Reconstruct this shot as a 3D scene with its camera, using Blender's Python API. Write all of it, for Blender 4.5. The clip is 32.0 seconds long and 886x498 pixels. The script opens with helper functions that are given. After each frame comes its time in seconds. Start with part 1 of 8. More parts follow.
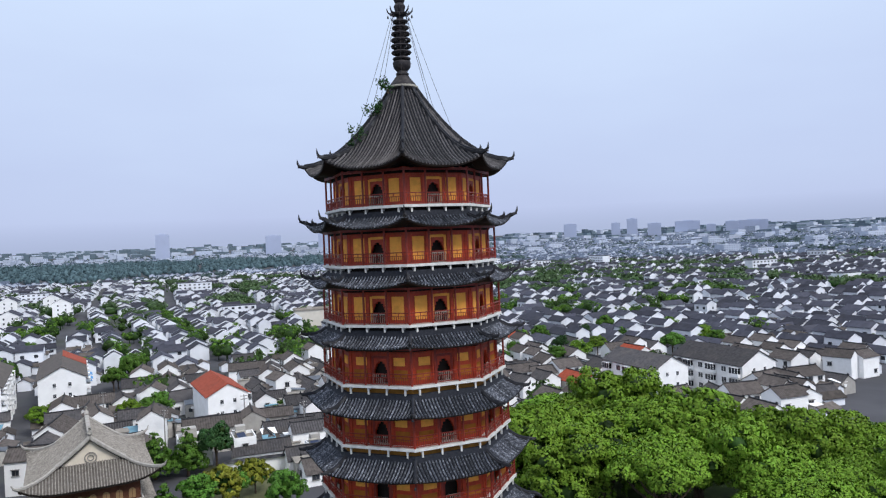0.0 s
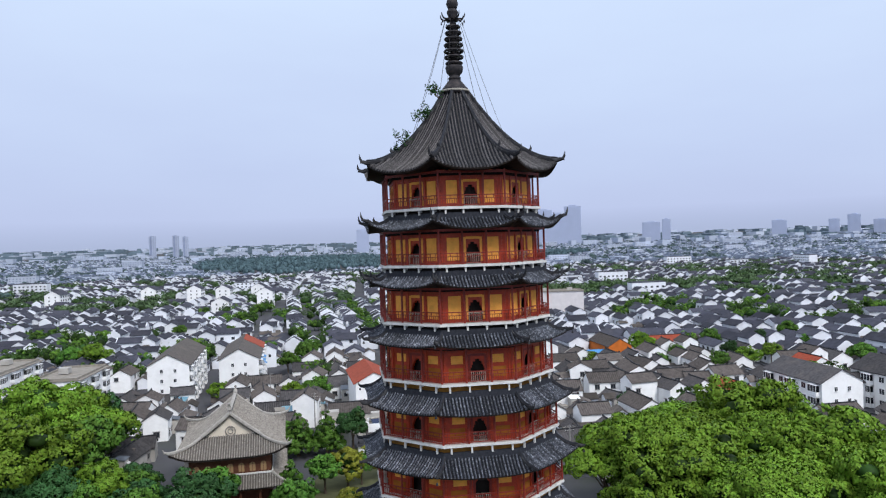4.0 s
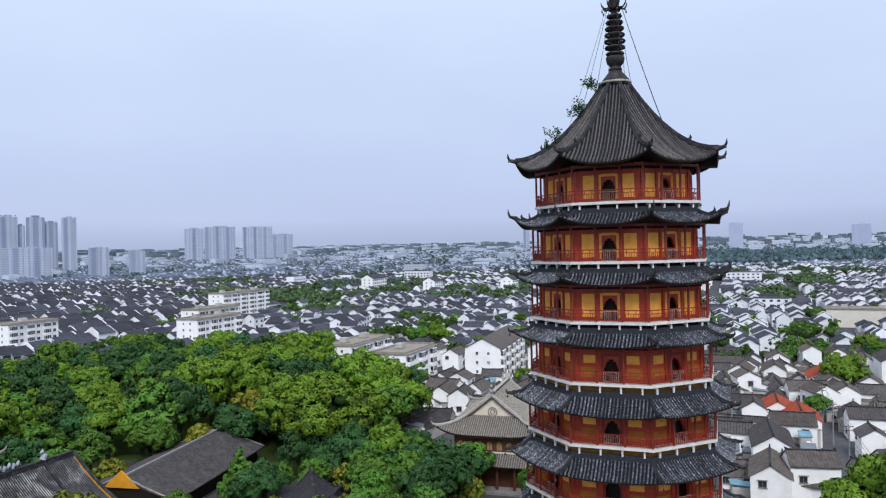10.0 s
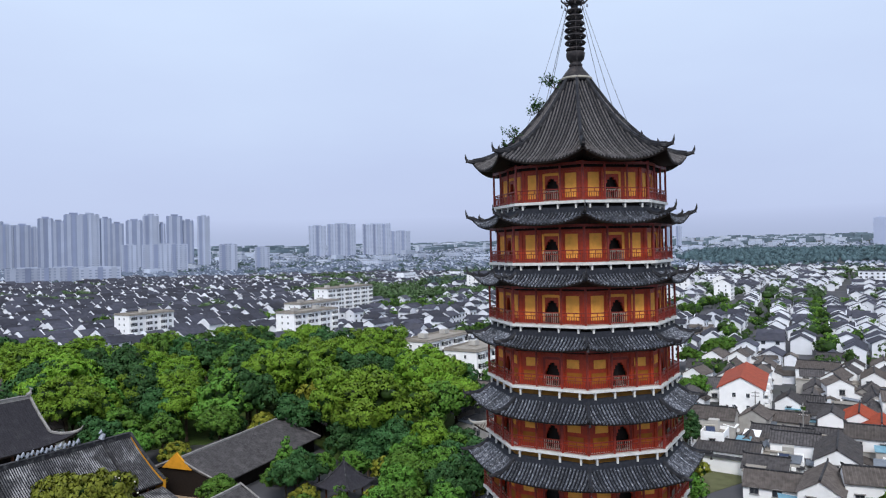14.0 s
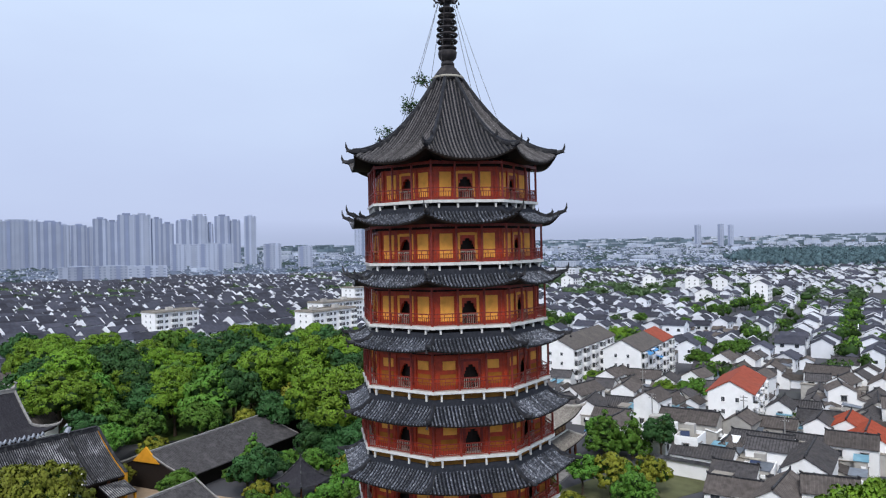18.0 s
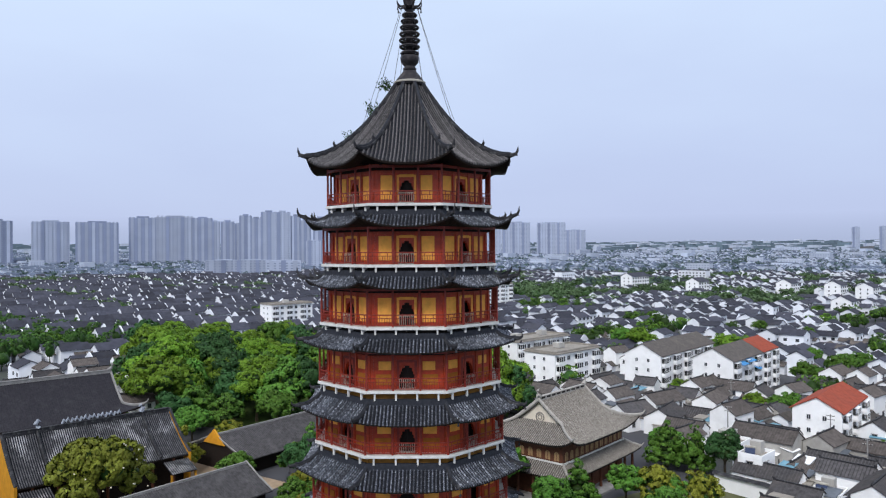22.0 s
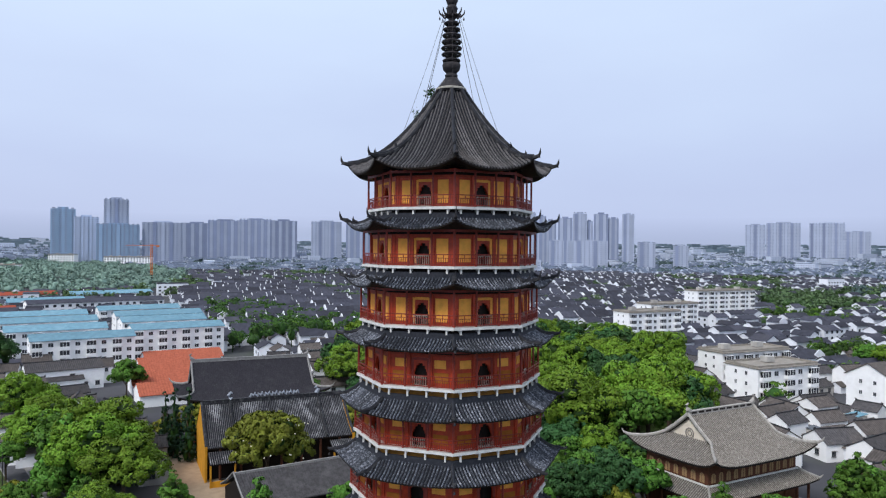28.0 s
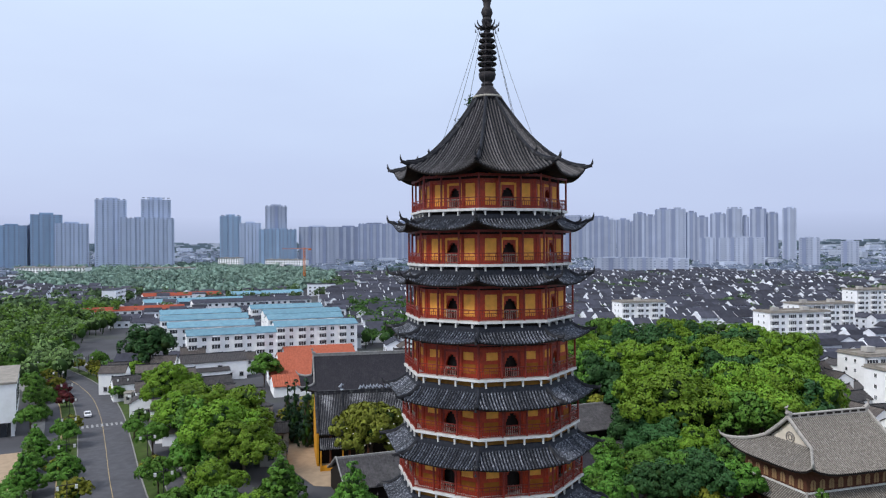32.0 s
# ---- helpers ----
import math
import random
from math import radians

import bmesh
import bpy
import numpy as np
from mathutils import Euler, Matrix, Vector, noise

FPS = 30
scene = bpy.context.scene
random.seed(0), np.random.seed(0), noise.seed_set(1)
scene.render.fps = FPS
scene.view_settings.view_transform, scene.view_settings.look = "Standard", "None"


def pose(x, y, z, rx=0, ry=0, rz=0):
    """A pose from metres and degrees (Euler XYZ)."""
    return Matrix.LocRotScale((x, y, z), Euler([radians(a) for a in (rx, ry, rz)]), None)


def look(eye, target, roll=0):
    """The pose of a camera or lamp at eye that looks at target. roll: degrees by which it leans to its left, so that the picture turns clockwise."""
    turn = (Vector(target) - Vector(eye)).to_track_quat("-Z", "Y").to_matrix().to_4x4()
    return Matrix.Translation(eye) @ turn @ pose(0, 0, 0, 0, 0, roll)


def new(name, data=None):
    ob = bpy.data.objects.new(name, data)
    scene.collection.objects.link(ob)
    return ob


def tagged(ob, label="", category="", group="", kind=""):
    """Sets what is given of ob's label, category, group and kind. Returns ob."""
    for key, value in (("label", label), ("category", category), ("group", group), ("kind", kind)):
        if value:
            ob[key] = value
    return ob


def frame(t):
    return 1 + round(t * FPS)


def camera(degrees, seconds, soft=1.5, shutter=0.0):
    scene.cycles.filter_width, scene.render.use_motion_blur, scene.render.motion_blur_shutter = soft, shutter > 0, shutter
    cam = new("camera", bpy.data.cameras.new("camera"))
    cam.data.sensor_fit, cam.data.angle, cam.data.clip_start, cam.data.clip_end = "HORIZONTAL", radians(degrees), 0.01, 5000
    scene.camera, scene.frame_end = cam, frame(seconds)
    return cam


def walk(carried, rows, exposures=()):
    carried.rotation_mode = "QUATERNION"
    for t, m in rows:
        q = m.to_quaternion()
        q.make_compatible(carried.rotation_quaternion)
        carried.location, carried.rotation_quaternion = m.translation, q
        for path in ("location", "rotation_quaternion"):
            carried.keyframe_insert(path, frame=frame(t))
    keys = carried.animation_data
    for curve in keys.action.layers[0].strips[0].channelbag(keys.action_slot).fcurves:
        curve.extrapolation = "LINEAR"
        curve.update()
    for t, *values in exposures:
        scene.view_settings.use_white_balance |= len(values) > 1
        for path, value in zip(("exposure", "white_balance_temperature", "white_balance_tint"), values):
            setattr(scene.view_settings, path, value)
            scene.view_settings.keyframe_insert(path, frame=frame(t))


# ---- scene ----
cam = camera(63.0, 32.0, soft=1.2)
PATH = [
    (0, (2.252, -71.48, 45.81), (2.281, -69.481, 45.792), -2.4),
    (0.5, (3.942, -71.738, 45.797), (3.909, -69.738, 45.779), -2.3),
    (1, (5.674, -71.837, 45.79), (5.578, -69.839, 45.774), -2.3),
    (1.5, (7.512, -71.828, 45.749), (7.348, -69.834, 45.734), -2.3),
    (2, (9.398, -71.698, 45.743), (9.162, -69.712, 45.73), -2.2),
    (2.5, (11.128, -71.6, 45.742), (10.827, -69.622, 45.73), -2.2),
    (3, (12.93, -71.505, 45.765), (12.563, -69.539, 45.754), -2.1),
    (3.5, (14.751, -71.316, 45.786), (14.318, -69.363, 45.775), -2.0),
    (5.5, (21.427, -69.423, 45.949), (20.724, -67.551, 45.942), -1.8),
    (6, (23.148, -68.963, 45.921), (22.373, -67.119, 45.915), -1.8),
    (6.5, (24.747, -68.471, 45.901), (23.903, -66.658, 45.896), -1.6),
    (7, (26.357, -67.949, 45.933), (25.438, -66.172, 45.928), -1.6),
    (7.5, (28.063, -67.304, 45.948), (27.065, -65.57, 45.943), -1.5),
    (8, (29.696, -66.533, 45.814), (28.616, -64.849, 45.81), -1.5),
    (8.5, (31.256, -65.827, 45.76), (30.093, -64.2, 45.755), -1.5),
    (9, (32.907, -65.02, 45.661), (31.671, -63.447, 45.658), -1.4),
    (9.5, (34.47, -64.035, 45.498), (33.164, -62.52, 45.497), -1.3),
    (10, (35.911, -62.945, 45.452), (34.536, -61.492, 45.452), -1.3),
    (10.5, (37.438, -61.824, 45.427), (35.995, -60.439, 45.428), -1.2),
    (11, (38.892, -60.49, 45.422), (37.385, -59.175, 45.424), -1.2),
    (11.5, (40.283, -59.246, 45.362), (38.73, -57.985, 45.365), -1.2),
    (12, (41.676, -57.846, 45.401), (40.111, -56.601, 45.402), -1.1),
    (12.5, (43.11, -56.448, 45.419), (41.537, -55.213, 45.42), -1.2),
    (13, (44.489, -54.819, 45.473), (42.909, -53.593, 45.472), -1.1),
    (13.5, (45.795, -53.218, 45.501), (44.207, -52.002, 45.499), -1.2),
    (15.5, (50.611, -46.677, 45.42), (48.98, -45.519, 45.416), -1.1),
    (16, (51.804, -44.927, 45.377), (50.165, -43.781, 45.373), -1.2),
    (16.5, (53.01, -43.129, 45.346), (51.362, -41.996, 45.342), -1.2),
    (17, (54.213, -41.302, 45.283), (52.556, -40.182, 45.28), -1.2),
    (17.5, (55.422, -39.496, 45.261), (53.758, -38.387, 45.258), -1.2),
    (18, (56.737, -37.687, 45.209), (55.058, -36.6, 45.208), -1.2),
    (18.5, (57.961, -35.751, 45.189), (56.261, -34.696, 45.188), -1.3),
    (19, (59.117, -33.768, 45.139), (57.398, -32.746, 45.139), -1.3),
    (19.5, (60.304, -31.885, 45.102), (58.568, -30.891, 45.104), -1.2),
    (20, (61.42, -29.982, 45.126), (59.668, -29.016, 45.129), -1.0),
    (20.5, (62.453, -28.246, 45.131), (60.677, -27.326, 45.135), -0.8),
    (21, (63.496, -26.546, 45.202), (61.694, -25.677, 45.205), -0.7),
    (21.5, (64.333, -24.867, 45.286), (62.506, -24.053, 45.288), -0.5),
    (22, (65.13, -23.248, 45.346), (63.278, -22.492, 45.346), -0.3),
    (22.5, (65.857, -21.763, 45.437), (63.984, -21.061, 45.435), -0.2),
    (23, (66.561, -20.238, 45.431), (64.668, -19.593, 45.43), -0.1),
    (23.5, (67.205, -18.709, 45.459), (65.294, -18.12, 45.458), -0.0),
    (24, (67.816, -17.145, 45.528), (65.888, -16.613, 45.526), 0.0),
    (24.5, (68.458, -15.558, 45.497), (66.515, -15.083, 45.497), 0.0),
    (25, (69.017, -13.955, 45.529), (67.061, -13.534, 45.529), 0.1),
    (25.5, (69.482, -12.183, 45.512), (67.515, -11.822, 45.512), 0.2),
    (27.5, (70.741, -5.192, 45.566), (68.745, -5.06, 45.565), 0.5),
    (28, (70.961, -3.334, 45.592), (68.963, -3.259, 45.591), 0.5),
    (28.5, (71.094, -1.442, 45.648), (69.095, -1.421, 45.645), 0.6),
    (29, (71.175, 0.423, 45.642), (69.175, 0.402, 45.638), 0.7),
    (29.5, (71.273, 2.13, 45.646), (69.274, 2.071, 45.641), 0.6),
    (30, (71.315, 3.694, 45.682), (69.318, 3.585, 45.677), 0.4),
    (30.5, (71.545, 4.973, 45.662), (69.552, 4.81, 45.658), 0.2),
    (31, (72.136, 6.092, 45.639), (70.148, 5.874, 45.637), 0.0),
    (31.5, (73.149, 7.059, 45.607), (71.168, 6.783, 45.604), -0.1),
    (32, (74.943, 7.894, 45.52), (72.971, 7.561, 45.519), -0.3),
]
walk(cam, [(t, look(eye, target, roll)) for t, eye, target, roll in PATH])

# ---- world and light ----
world = bpy.data.worlds.new("overcast_sky")
scene.world = world
world.use_nodes = True
wn, wl = world.node_tree.nodes, world.node_tree.links
wn.clear()
w_out = wn.new("ShaderNodeOutputWorld")
w_bg = wn.new("ShaderNodeBackground")
w_sky = wn.new("ShaderNodeTexSky")
w_sky.sky_type = "NISHITA"
w_sky.sun_disc = False
w_sky.sun_elevation, w_sky.sun_rotation = radians(58), radians(200)
w_sky.dust_density = 3.0
w_co = wn.new("ShaderNodeTexCoord")
w_sep = wn.new("ShaderNodeSeparateXYZ")
w_ramp = wn.new("ShaderNodeValToRGB")
w_noise = wn.new("ShaderNodeTexNoise")
w_noise.inputs["Scale"].default_value = 2.2
w_noise.inputs["Detail"].default_value = 4.0
w_map = wn.new("ShaderNodeMapping")
w_map.inputs["Scale"].default_value = (1, 1, 3.5)
w_add = wn.new("ShaderNodeMath")
w_add.operation = "MULTIPLY_ADD"
w_add.inputs[1].default_value = 0.22
w_sub = wn.new("ShaderNodeMath")
w_sub.operation = "SUBTRACT"
w_sub.inputs[1].default_value = 0.11
r = w_ramp.color_ramp
r.elements[0].position, r.elements[0].color = 0.0, (0.465, 0.535, 0.775, 1)
r.elements[1].position, r.elements[1].color = 0.7, (0.74, 0.82, 0.97, 1)
e = r.elements.new(0.10)
e.color = (0.5, 0.585, 0.82, 1)
e = r.elements.new(0.34)
e.color = (0.61, 0.73, 0.94, 1)
w_scale = wn.new("ShaderNodeVectorMath")
w_scale.operation = "SCALE"
w_scale.inputs["Scale"].default_value = 0.08
w_mix = wn.new("ShaderNodeMix")
w_mix.data_type = "RGBA"
w_mix.inputs["Factor"].default_value = 0.88
wl.new(w_co.outputs["Generated"], w_sep.inputs[0])
wl.new(w_co.outputs["Generated"], w_map.inputs[0])
wl.new(w_map.outputs[0], w_noise.inputs["Vector"])
wl.new(w_noise.outputs["Fac"], w_add.inputs[0])
wl.new(w_sep.outputs["Z"], w_add.inputs[2])
wl.new(w_add.outputs[0], w_sub.inputs[0])
wl.new(w_sub.outputs[0], w_ramp.inputs["Fac"])
wl.new(w_sky.outputs[0], w_scale.inputs[0])
wl.new(w_scale.outputs[0], w_mix.inputs["A"])
wl.new(w_ramp.outputs["Color"], w_mix.inputs["B"])
wl.new(w_mix.outputs["Result"], w_bg.inputs["Color"])
w_bg.inputs["Strength"].default_value = 1.18
wl.new(w_bg.outputs[0], w_out.inputs["Surface"])

sun_data = bpy.data.lights.new("sun", "SUN")
sun_data.energy, sun_data.angle, sun_data.color = 2.45, radians(22), (1.0, 0.98, 0.965)
sun = new("sun", sun_data)
sun.matrix_world = look((90, -80, 130), (0, 0, 0))


# ---- materials ----
def mat(name, color, rough=0.8, metal=0.0, vary=0.25, scale=1.0, bump=0.0, color2=None, stain=0.0, stain_color=(0.05, 0.05, 0.05), stain_scale=0.3,
        island=0.0, obj=0.0, stretch=(1, 1, 1), hue=0.0):
    """A plain procedural surface: grain and stains at two scales, some change from piece to piece."""
    m = bpy.data.materials.new(name)
    m.use_nodes = True
    n, l = m.node_tree.nodes, m.node_tree.links
    b = n["Principled BSDF"]
    b.inputs["Roughness"].default_value, b.inputs["Metallic"].default_value = rough, metal
    b.inputs["Specular IOR Level"].default_value = 0.5 if rough < 0.6 else 0.22
    co = n.new("ShaderNodeTexCoord")
    mp = n.new("ShaderNodeMapping")
    mp.inputs["Scale"].default_value = stretch
    geo = n.new("ShaderNodeNewGeometry")
    l.new(geo.outputs["Position"], mp.inputs[0])
    n1 = n.new("ShaderNodeTexNoise")
    n1.inputs["Scale"].default_value, n1.inputs["Detail"].default_value = scale, 6
    l.new(mp.outputs[0], n1.inputs["Vector"])
    mix = n.new("ShaderNodeMix")
    mix.data_type = "RGBA"
    c2 = color2 or tuple(c * (1 - vary) for c in color)
    mix.inputs["A"].default_value, mix.inputs["B"].default_value = (*c2, 1), (*color, 1)
    rmp = n.new("ShaderNodeMapRange")
    rmp.inputs["From Min"].default_value, rmp.inputs["From Max"].default_value = 0.32, 0.66
    l.new(n1.outputs["Fac"], rmp.inputs["Value"])
    l.new(rmp.outputs["Result"], mix.inputs["Factor"])
    out = mix.outputs["Result"]
    if stain:
        n2 = n.new("ShaderNodeTexNoise")
        n2.inputs["Scale"].default_value, n2.inputs["Detail"].default_value = stain_scale, 8
        n2.inputs["Roughness"].default_value = 0.7
        l.new(mp.outputs[0], n2.inputs["Vector"])
        r2 = n.new("ShaderNodeMapRange")
        r2.inputs["From Min"].default_value, r2.inputs["From Max"].default_value = 0.5, 0.72
        r2.inputs["To Max"].default_value = stain
        l.new(n2.outputs["Fac"], r2.inputs["Value"])
        m2 = n.new("ShaderNodeMix")
        m2.data_type = "RGBA"
        m2.inputs["B"].default_value = (*stain_color, 1)
        l.new(out, m2.inputs["A"])
        l.new(r2.outputs["Result"], m2.inputs["Factor"])
        out = m2.outputs["Result"]
    if island or obj:
        hs = n.new("ShaderNodeHueSaturation")
        r3 = n.new("ShaderNodeMapRange")
        k = island or obj
        r3.inputs["To Min"].default_value, r3.inputs["To Max"].default_value = 1 - k, 1 + k
        if island:
            src = geo.outputs["Random Per Island"]
        else:
            oi = n.new("ShaderNodeObjectInfo")
            src = oi.outputs["Random"]
        l.new(src, r3.inputs["Value"])
        l.new(r3.outputs["Result"], hs.inputs["Value"])
        if hue:
            r4 = n.new("ShaderNodeMapRange")
            r4.inputs["To Min"].default_value, r4.inputs["To Max"].default_value = 0.5 - hue, 0.5 + hue
            l.new(src, r4.inputs["Value"])
            l.new(r4.outputs["Result"], hs.inputs["Hue"])
        l.new(out, hs.inputs["Color"])
        out = hs.outputs["Color"]
    l.new(out, b.inputs["Base Color"])
    if bump:
        bp = n.new("ShaderNodeBump")
        bp.inputs["Strength"].default_value = bump
        bp.inputs["Distance"].default_value = 0.05
        l.new(n1.outputs["Fac"], bp.inputs["Height"])
        l.new(bp.outputs[0], b.inputs["Normal"])
    return m


TILE = mat("grey_clay_tile", (0.085, 0.094, 0.118), 0.75, vary=0.6, scale=6.0, bump=0.4, stain=0.85, stain_color=(0.6, 0.63, 0.7), stain_scale=5.0, island=0.45)
TILE_TOP = mat("brown_grey_clay_tile", (0.125, 0.116, 0.117), 0.75, vary=0.6, scale=6.0, bump=0.4, stain=0.45, stain_color=(0.34, 0.33, 0.34), stain_scale=7.0, obj=0.4)
COURSE = mat("dark_ridge_tile", (0.03, 0.033, 0.043), 0.75, vary=0.45, scale=4.0, bump=0.3)
# Pan tiles near black: shade between the ribs is put into the colour.
TILE_UNDER = mat("pan_tile", (0.012, 0.013, 0.018), 0.85, vary=0.5, scale=3.0, stain=0.12, stain_color=(0.06, 0.06, 0.06), stain_scale=2.0)
RIDGE = mat("ridge_mortar", (0.035, 0.035, 0.04), 0.85, vary=0.5, scale=2.0, bump=0.3, stain=0.5, stain_color=(0.2, 0.2, 0.2), stain_scale=1.2)
SOFFIT = mat("dark_timber", (0.018, 0.013, 0.011), 0.8, vary=0.4, scale=4.0)
RED = mat("red_lacquer", (0.52, 0.052, 0.012), 0.5, vary=0.35, scale=2.5, stain=0.35, stain_color=(0.2, 0.018, 0.007), stain_scale=0.8)
RED_RAIL = mat("red_painted_rail", (0.27, 0.028, 0.015), 0.5, vary=0.35, scale=3.0, stain=0.3, stain_color=(0.1, 0.02, 0.015), stain_scale=1.0)
OCHRE = mat("ochre_plaster", (1.0, 0.47, 0.09), 0.8, vary=0.18, scale=1.5, stain=0.3, stain_color=(0.5, 0.14, 0.02), stain_scale=1.3)
WHITE_SLAB = mat("white_concrete", (0.72, 0.71, 0.68), 0.8, vary=0.15, scale=2.0, stain=0.5, stain_color=(0.3, 0.29, 0.27), stain_scale=1.3)
# Near black: the shade inside doorways and slots is put into this colour.
DARK_INSIDE = mat("opening_shade", (0.03, 0.025, 0.022), 0.9, vary=0.3)
IRON = mat("weathered_iron", (0.045, 0.042, 0.046), 0.65, metal=0.3, vary=0.4, scale=2.0, bump=0.3, stain=0.4, stain_color=(0.14, 0.11, 0.09), stain_scale=2.0)
BAND = mat("pale_metal_band", (0.45, 0.42, 0.36), 0.6, vary=0.3)
WALL = mat("whitewash", (0.93, 0.93, 0.93), 0.9, vary=0.05, scale=0.6, stain=0.32, stain_color=(0.58, 0.57, 0.55), stain_scale=0.25, obj=0.06)
# Far walls, distant walls and distant roofs have haze mixed into their colour.
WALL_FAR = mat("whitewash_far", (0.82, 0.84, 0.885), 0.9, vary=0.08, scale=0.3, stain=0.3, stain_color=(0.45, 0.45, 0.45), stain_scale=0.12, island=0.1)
WALL_DIST = mat("hazed_far_render", (0.54, 0.59, 0.69), 0.9, vary=0.1, scale=0.1, island=0.15)
ROOF_DIST = mat("hazed_far_roof", (0.125, 0.155, 0.215), 0.9, vary=0.3, scale=0.2, island=0.25)
ROOF = mat("slate_roof", (0.084, 0.079, 0.082), 0.85, vary=0.45, scale=1.5, stain=0.5, stain_color=(0.13, 0.112, 0.1), stain_scale=0.25, obj=0.35, bump=0.3)
ROOF_BROWN = mat("brown_clay_roof", (0.125, 0.108, 0.1), 0.9, vary=0.45, scale=1.2, stain=0.5, stain_color=(0.05, 0.045, 0.045), stain_scale=0.3, obj=0.3, bump=0.3)
WALL_GREY = mat("stained_grey_render", (0.46, 0.44, 0.41), 0.9, vary=0.2, scale=0.7, stain=0.5, stain_color=(0.27, 0.25, 0.23), stain_scale=0.3, obj=0.15)
ORANGE_WALL = mat("orange_paint", (0.62, 0.17, 0.03), 0.85, vary=0.2, scale=0.6)
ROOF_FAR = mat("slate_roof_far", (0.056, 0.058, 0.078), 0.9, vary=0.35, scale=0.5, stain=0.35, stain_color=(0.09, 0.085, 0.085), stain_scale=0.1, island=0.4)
ROOF_TAN = mat("weathered_tan_tile", (0.33, 0.3, 0.265), 0.9, vary=0.55, scale=3.5, stain=0.6, stain_color=(0.56, 0.53, 0.49), stain_scale=1.6, bump=0.6)
# Pans darker than their ribs, with the shade of the gaps painted in.
TAN_PAN = mat("tan_pan_tile", (0.13, 0.115, 0.1), 0.9, vary=0.4, scale=2.0)
TAN_RIDGE = mat("pale_ridge_mortar", (0.42, 0.395, 0.36), 0.9, vary=0.3, scale=2.0, stain=0.4, stain_color=(0.25, 0.23, 0.21), stain_scale=0.8)
ROOF_DARK = mat("dark_temple_tile", (0.034, 0.032, 0.04), 0.8, vary=0.4, scale=2.5, stain=0.25, stain_color=(0.1, 0.1, 0.1), stain_scale=0.6)
ROOF_RED = mat("red_clay_tile", (0.36, 0.075, 0.04), 0.85, vary=0.35, scale=1.2, stain=0.5, stain_color=(0.16, 0.06, 0.045), stain_scale=0.3)
ROOF_ORANGE = mat("orange_clay_tile", (0.45, 0.125, 0.07), 0.85, vary=0.3, scale=1.2, stain=0.4, stain_color=(0.3, 0.09, 0.05), stain_scale=0.3)
SOLAR = mat("solar_tube_panel", (0.02, 0.035, 0.09), 0.35, vary=0.3, scale=3.0)
ROOF_TEAL = mat("teal_sheet_roof", (0.15, 0.30, 0.38), 0.6, vary=0.25, scale=0.6, stain=0.45, stain_color=(0.24, 0.36, 0.42), stain_scale=0.15, obj=0.15)
FLATROOF = mat("flat_roof_concrete", (0.32, 0.29, 0.25), 0.9, vary=0.3, scale=0.8, stain=0.4, stain_color=(0.16, 0.15, 0.14), stain_scale=0.3)
YELLOW = mat("temple_yellow", (0.66, 0.31, 0.025), 0.85, vary=0.2, scale=1.0, stain=0.35, stain_color=(0.4, 0.19, 0.03), stain_scale=0.4)
GLASS = mat("window_dark", (0.04, 0.045, 0.055), 0.25, vary=0.3, scale=0.7)
GREY_STONE = mat("grey_stone", (0.30, 0.29, 0.28), 0.9, vary=0.3, scale=1.2, stain=0.4, stain_color=(0.17, 0.16, 0.16), stain_scale=0.4)
PAVE = mat("tan_paving", (0.42, 0.31, 0.21), 0.9, vary=0.2, scale=0.8, stain=0.3, stain_color=(0.3, 0.23, 0.16), stain_scale=0.2)
ASPHALT = mat("asphalt", (0.1, 0.1, 0.112), 0.9, vary=0.25, scale=0.6, stain=0.5, stain_color=(0.06, 0.06, 0.065), stain_scale=0.12)
GROUND = mat("town_ground", (0.085, 0.085, 0.095), 0.95, vary=0.35, scale=0.05, stain=0.6, stain_color=(0.06, 0.08, 0.035), stain_scale=0.02)
LINE = mat("road_paint", (0.7, 0.7, 0.67), 0.7, vary=0.2, scale=1.5)
WORN_LINE = mat("worn_road_paint", (0.4, 0.4, 0.4), 0.8, vary=0.5, scale=1.5, stain=0.7, stain_color=(0.12, 0.12, 0.13), stain_scale=0.8)
LINE_Y = mat("yellow_road_paint", (0.4, 0.3, 0.15), 0.7, vary=0.2, scale=1.5)
BARK = mat("bark", (0.12, 0.09, 0.065), 0.95, vary=0.4, scale=3.0)
BLUE_SHEET = mat("blue_sheet", (0.04, 0.27, 0.6), 0.5, vary=0.2)
TIMBER = mat("brown_timber", (0.13, 0.05, 0.028), 0.7, vary=0.35, scale=2.0)

ROOF_SHED = mat("brown_shed_tile", (0.11, 0.095, 0.085), 0.9, vary=0.35, scale=0.8, stain=0.4, stain_color=(0.2, 0.17, 0.15), stain_scale=0.2, island=0.45)
# Window tone lightened and blued so that it carries the haze.
TOWER_GLASS = mat("hazed_window", (0.25, 0.29, 0.39), 0.5, vary=0.2)


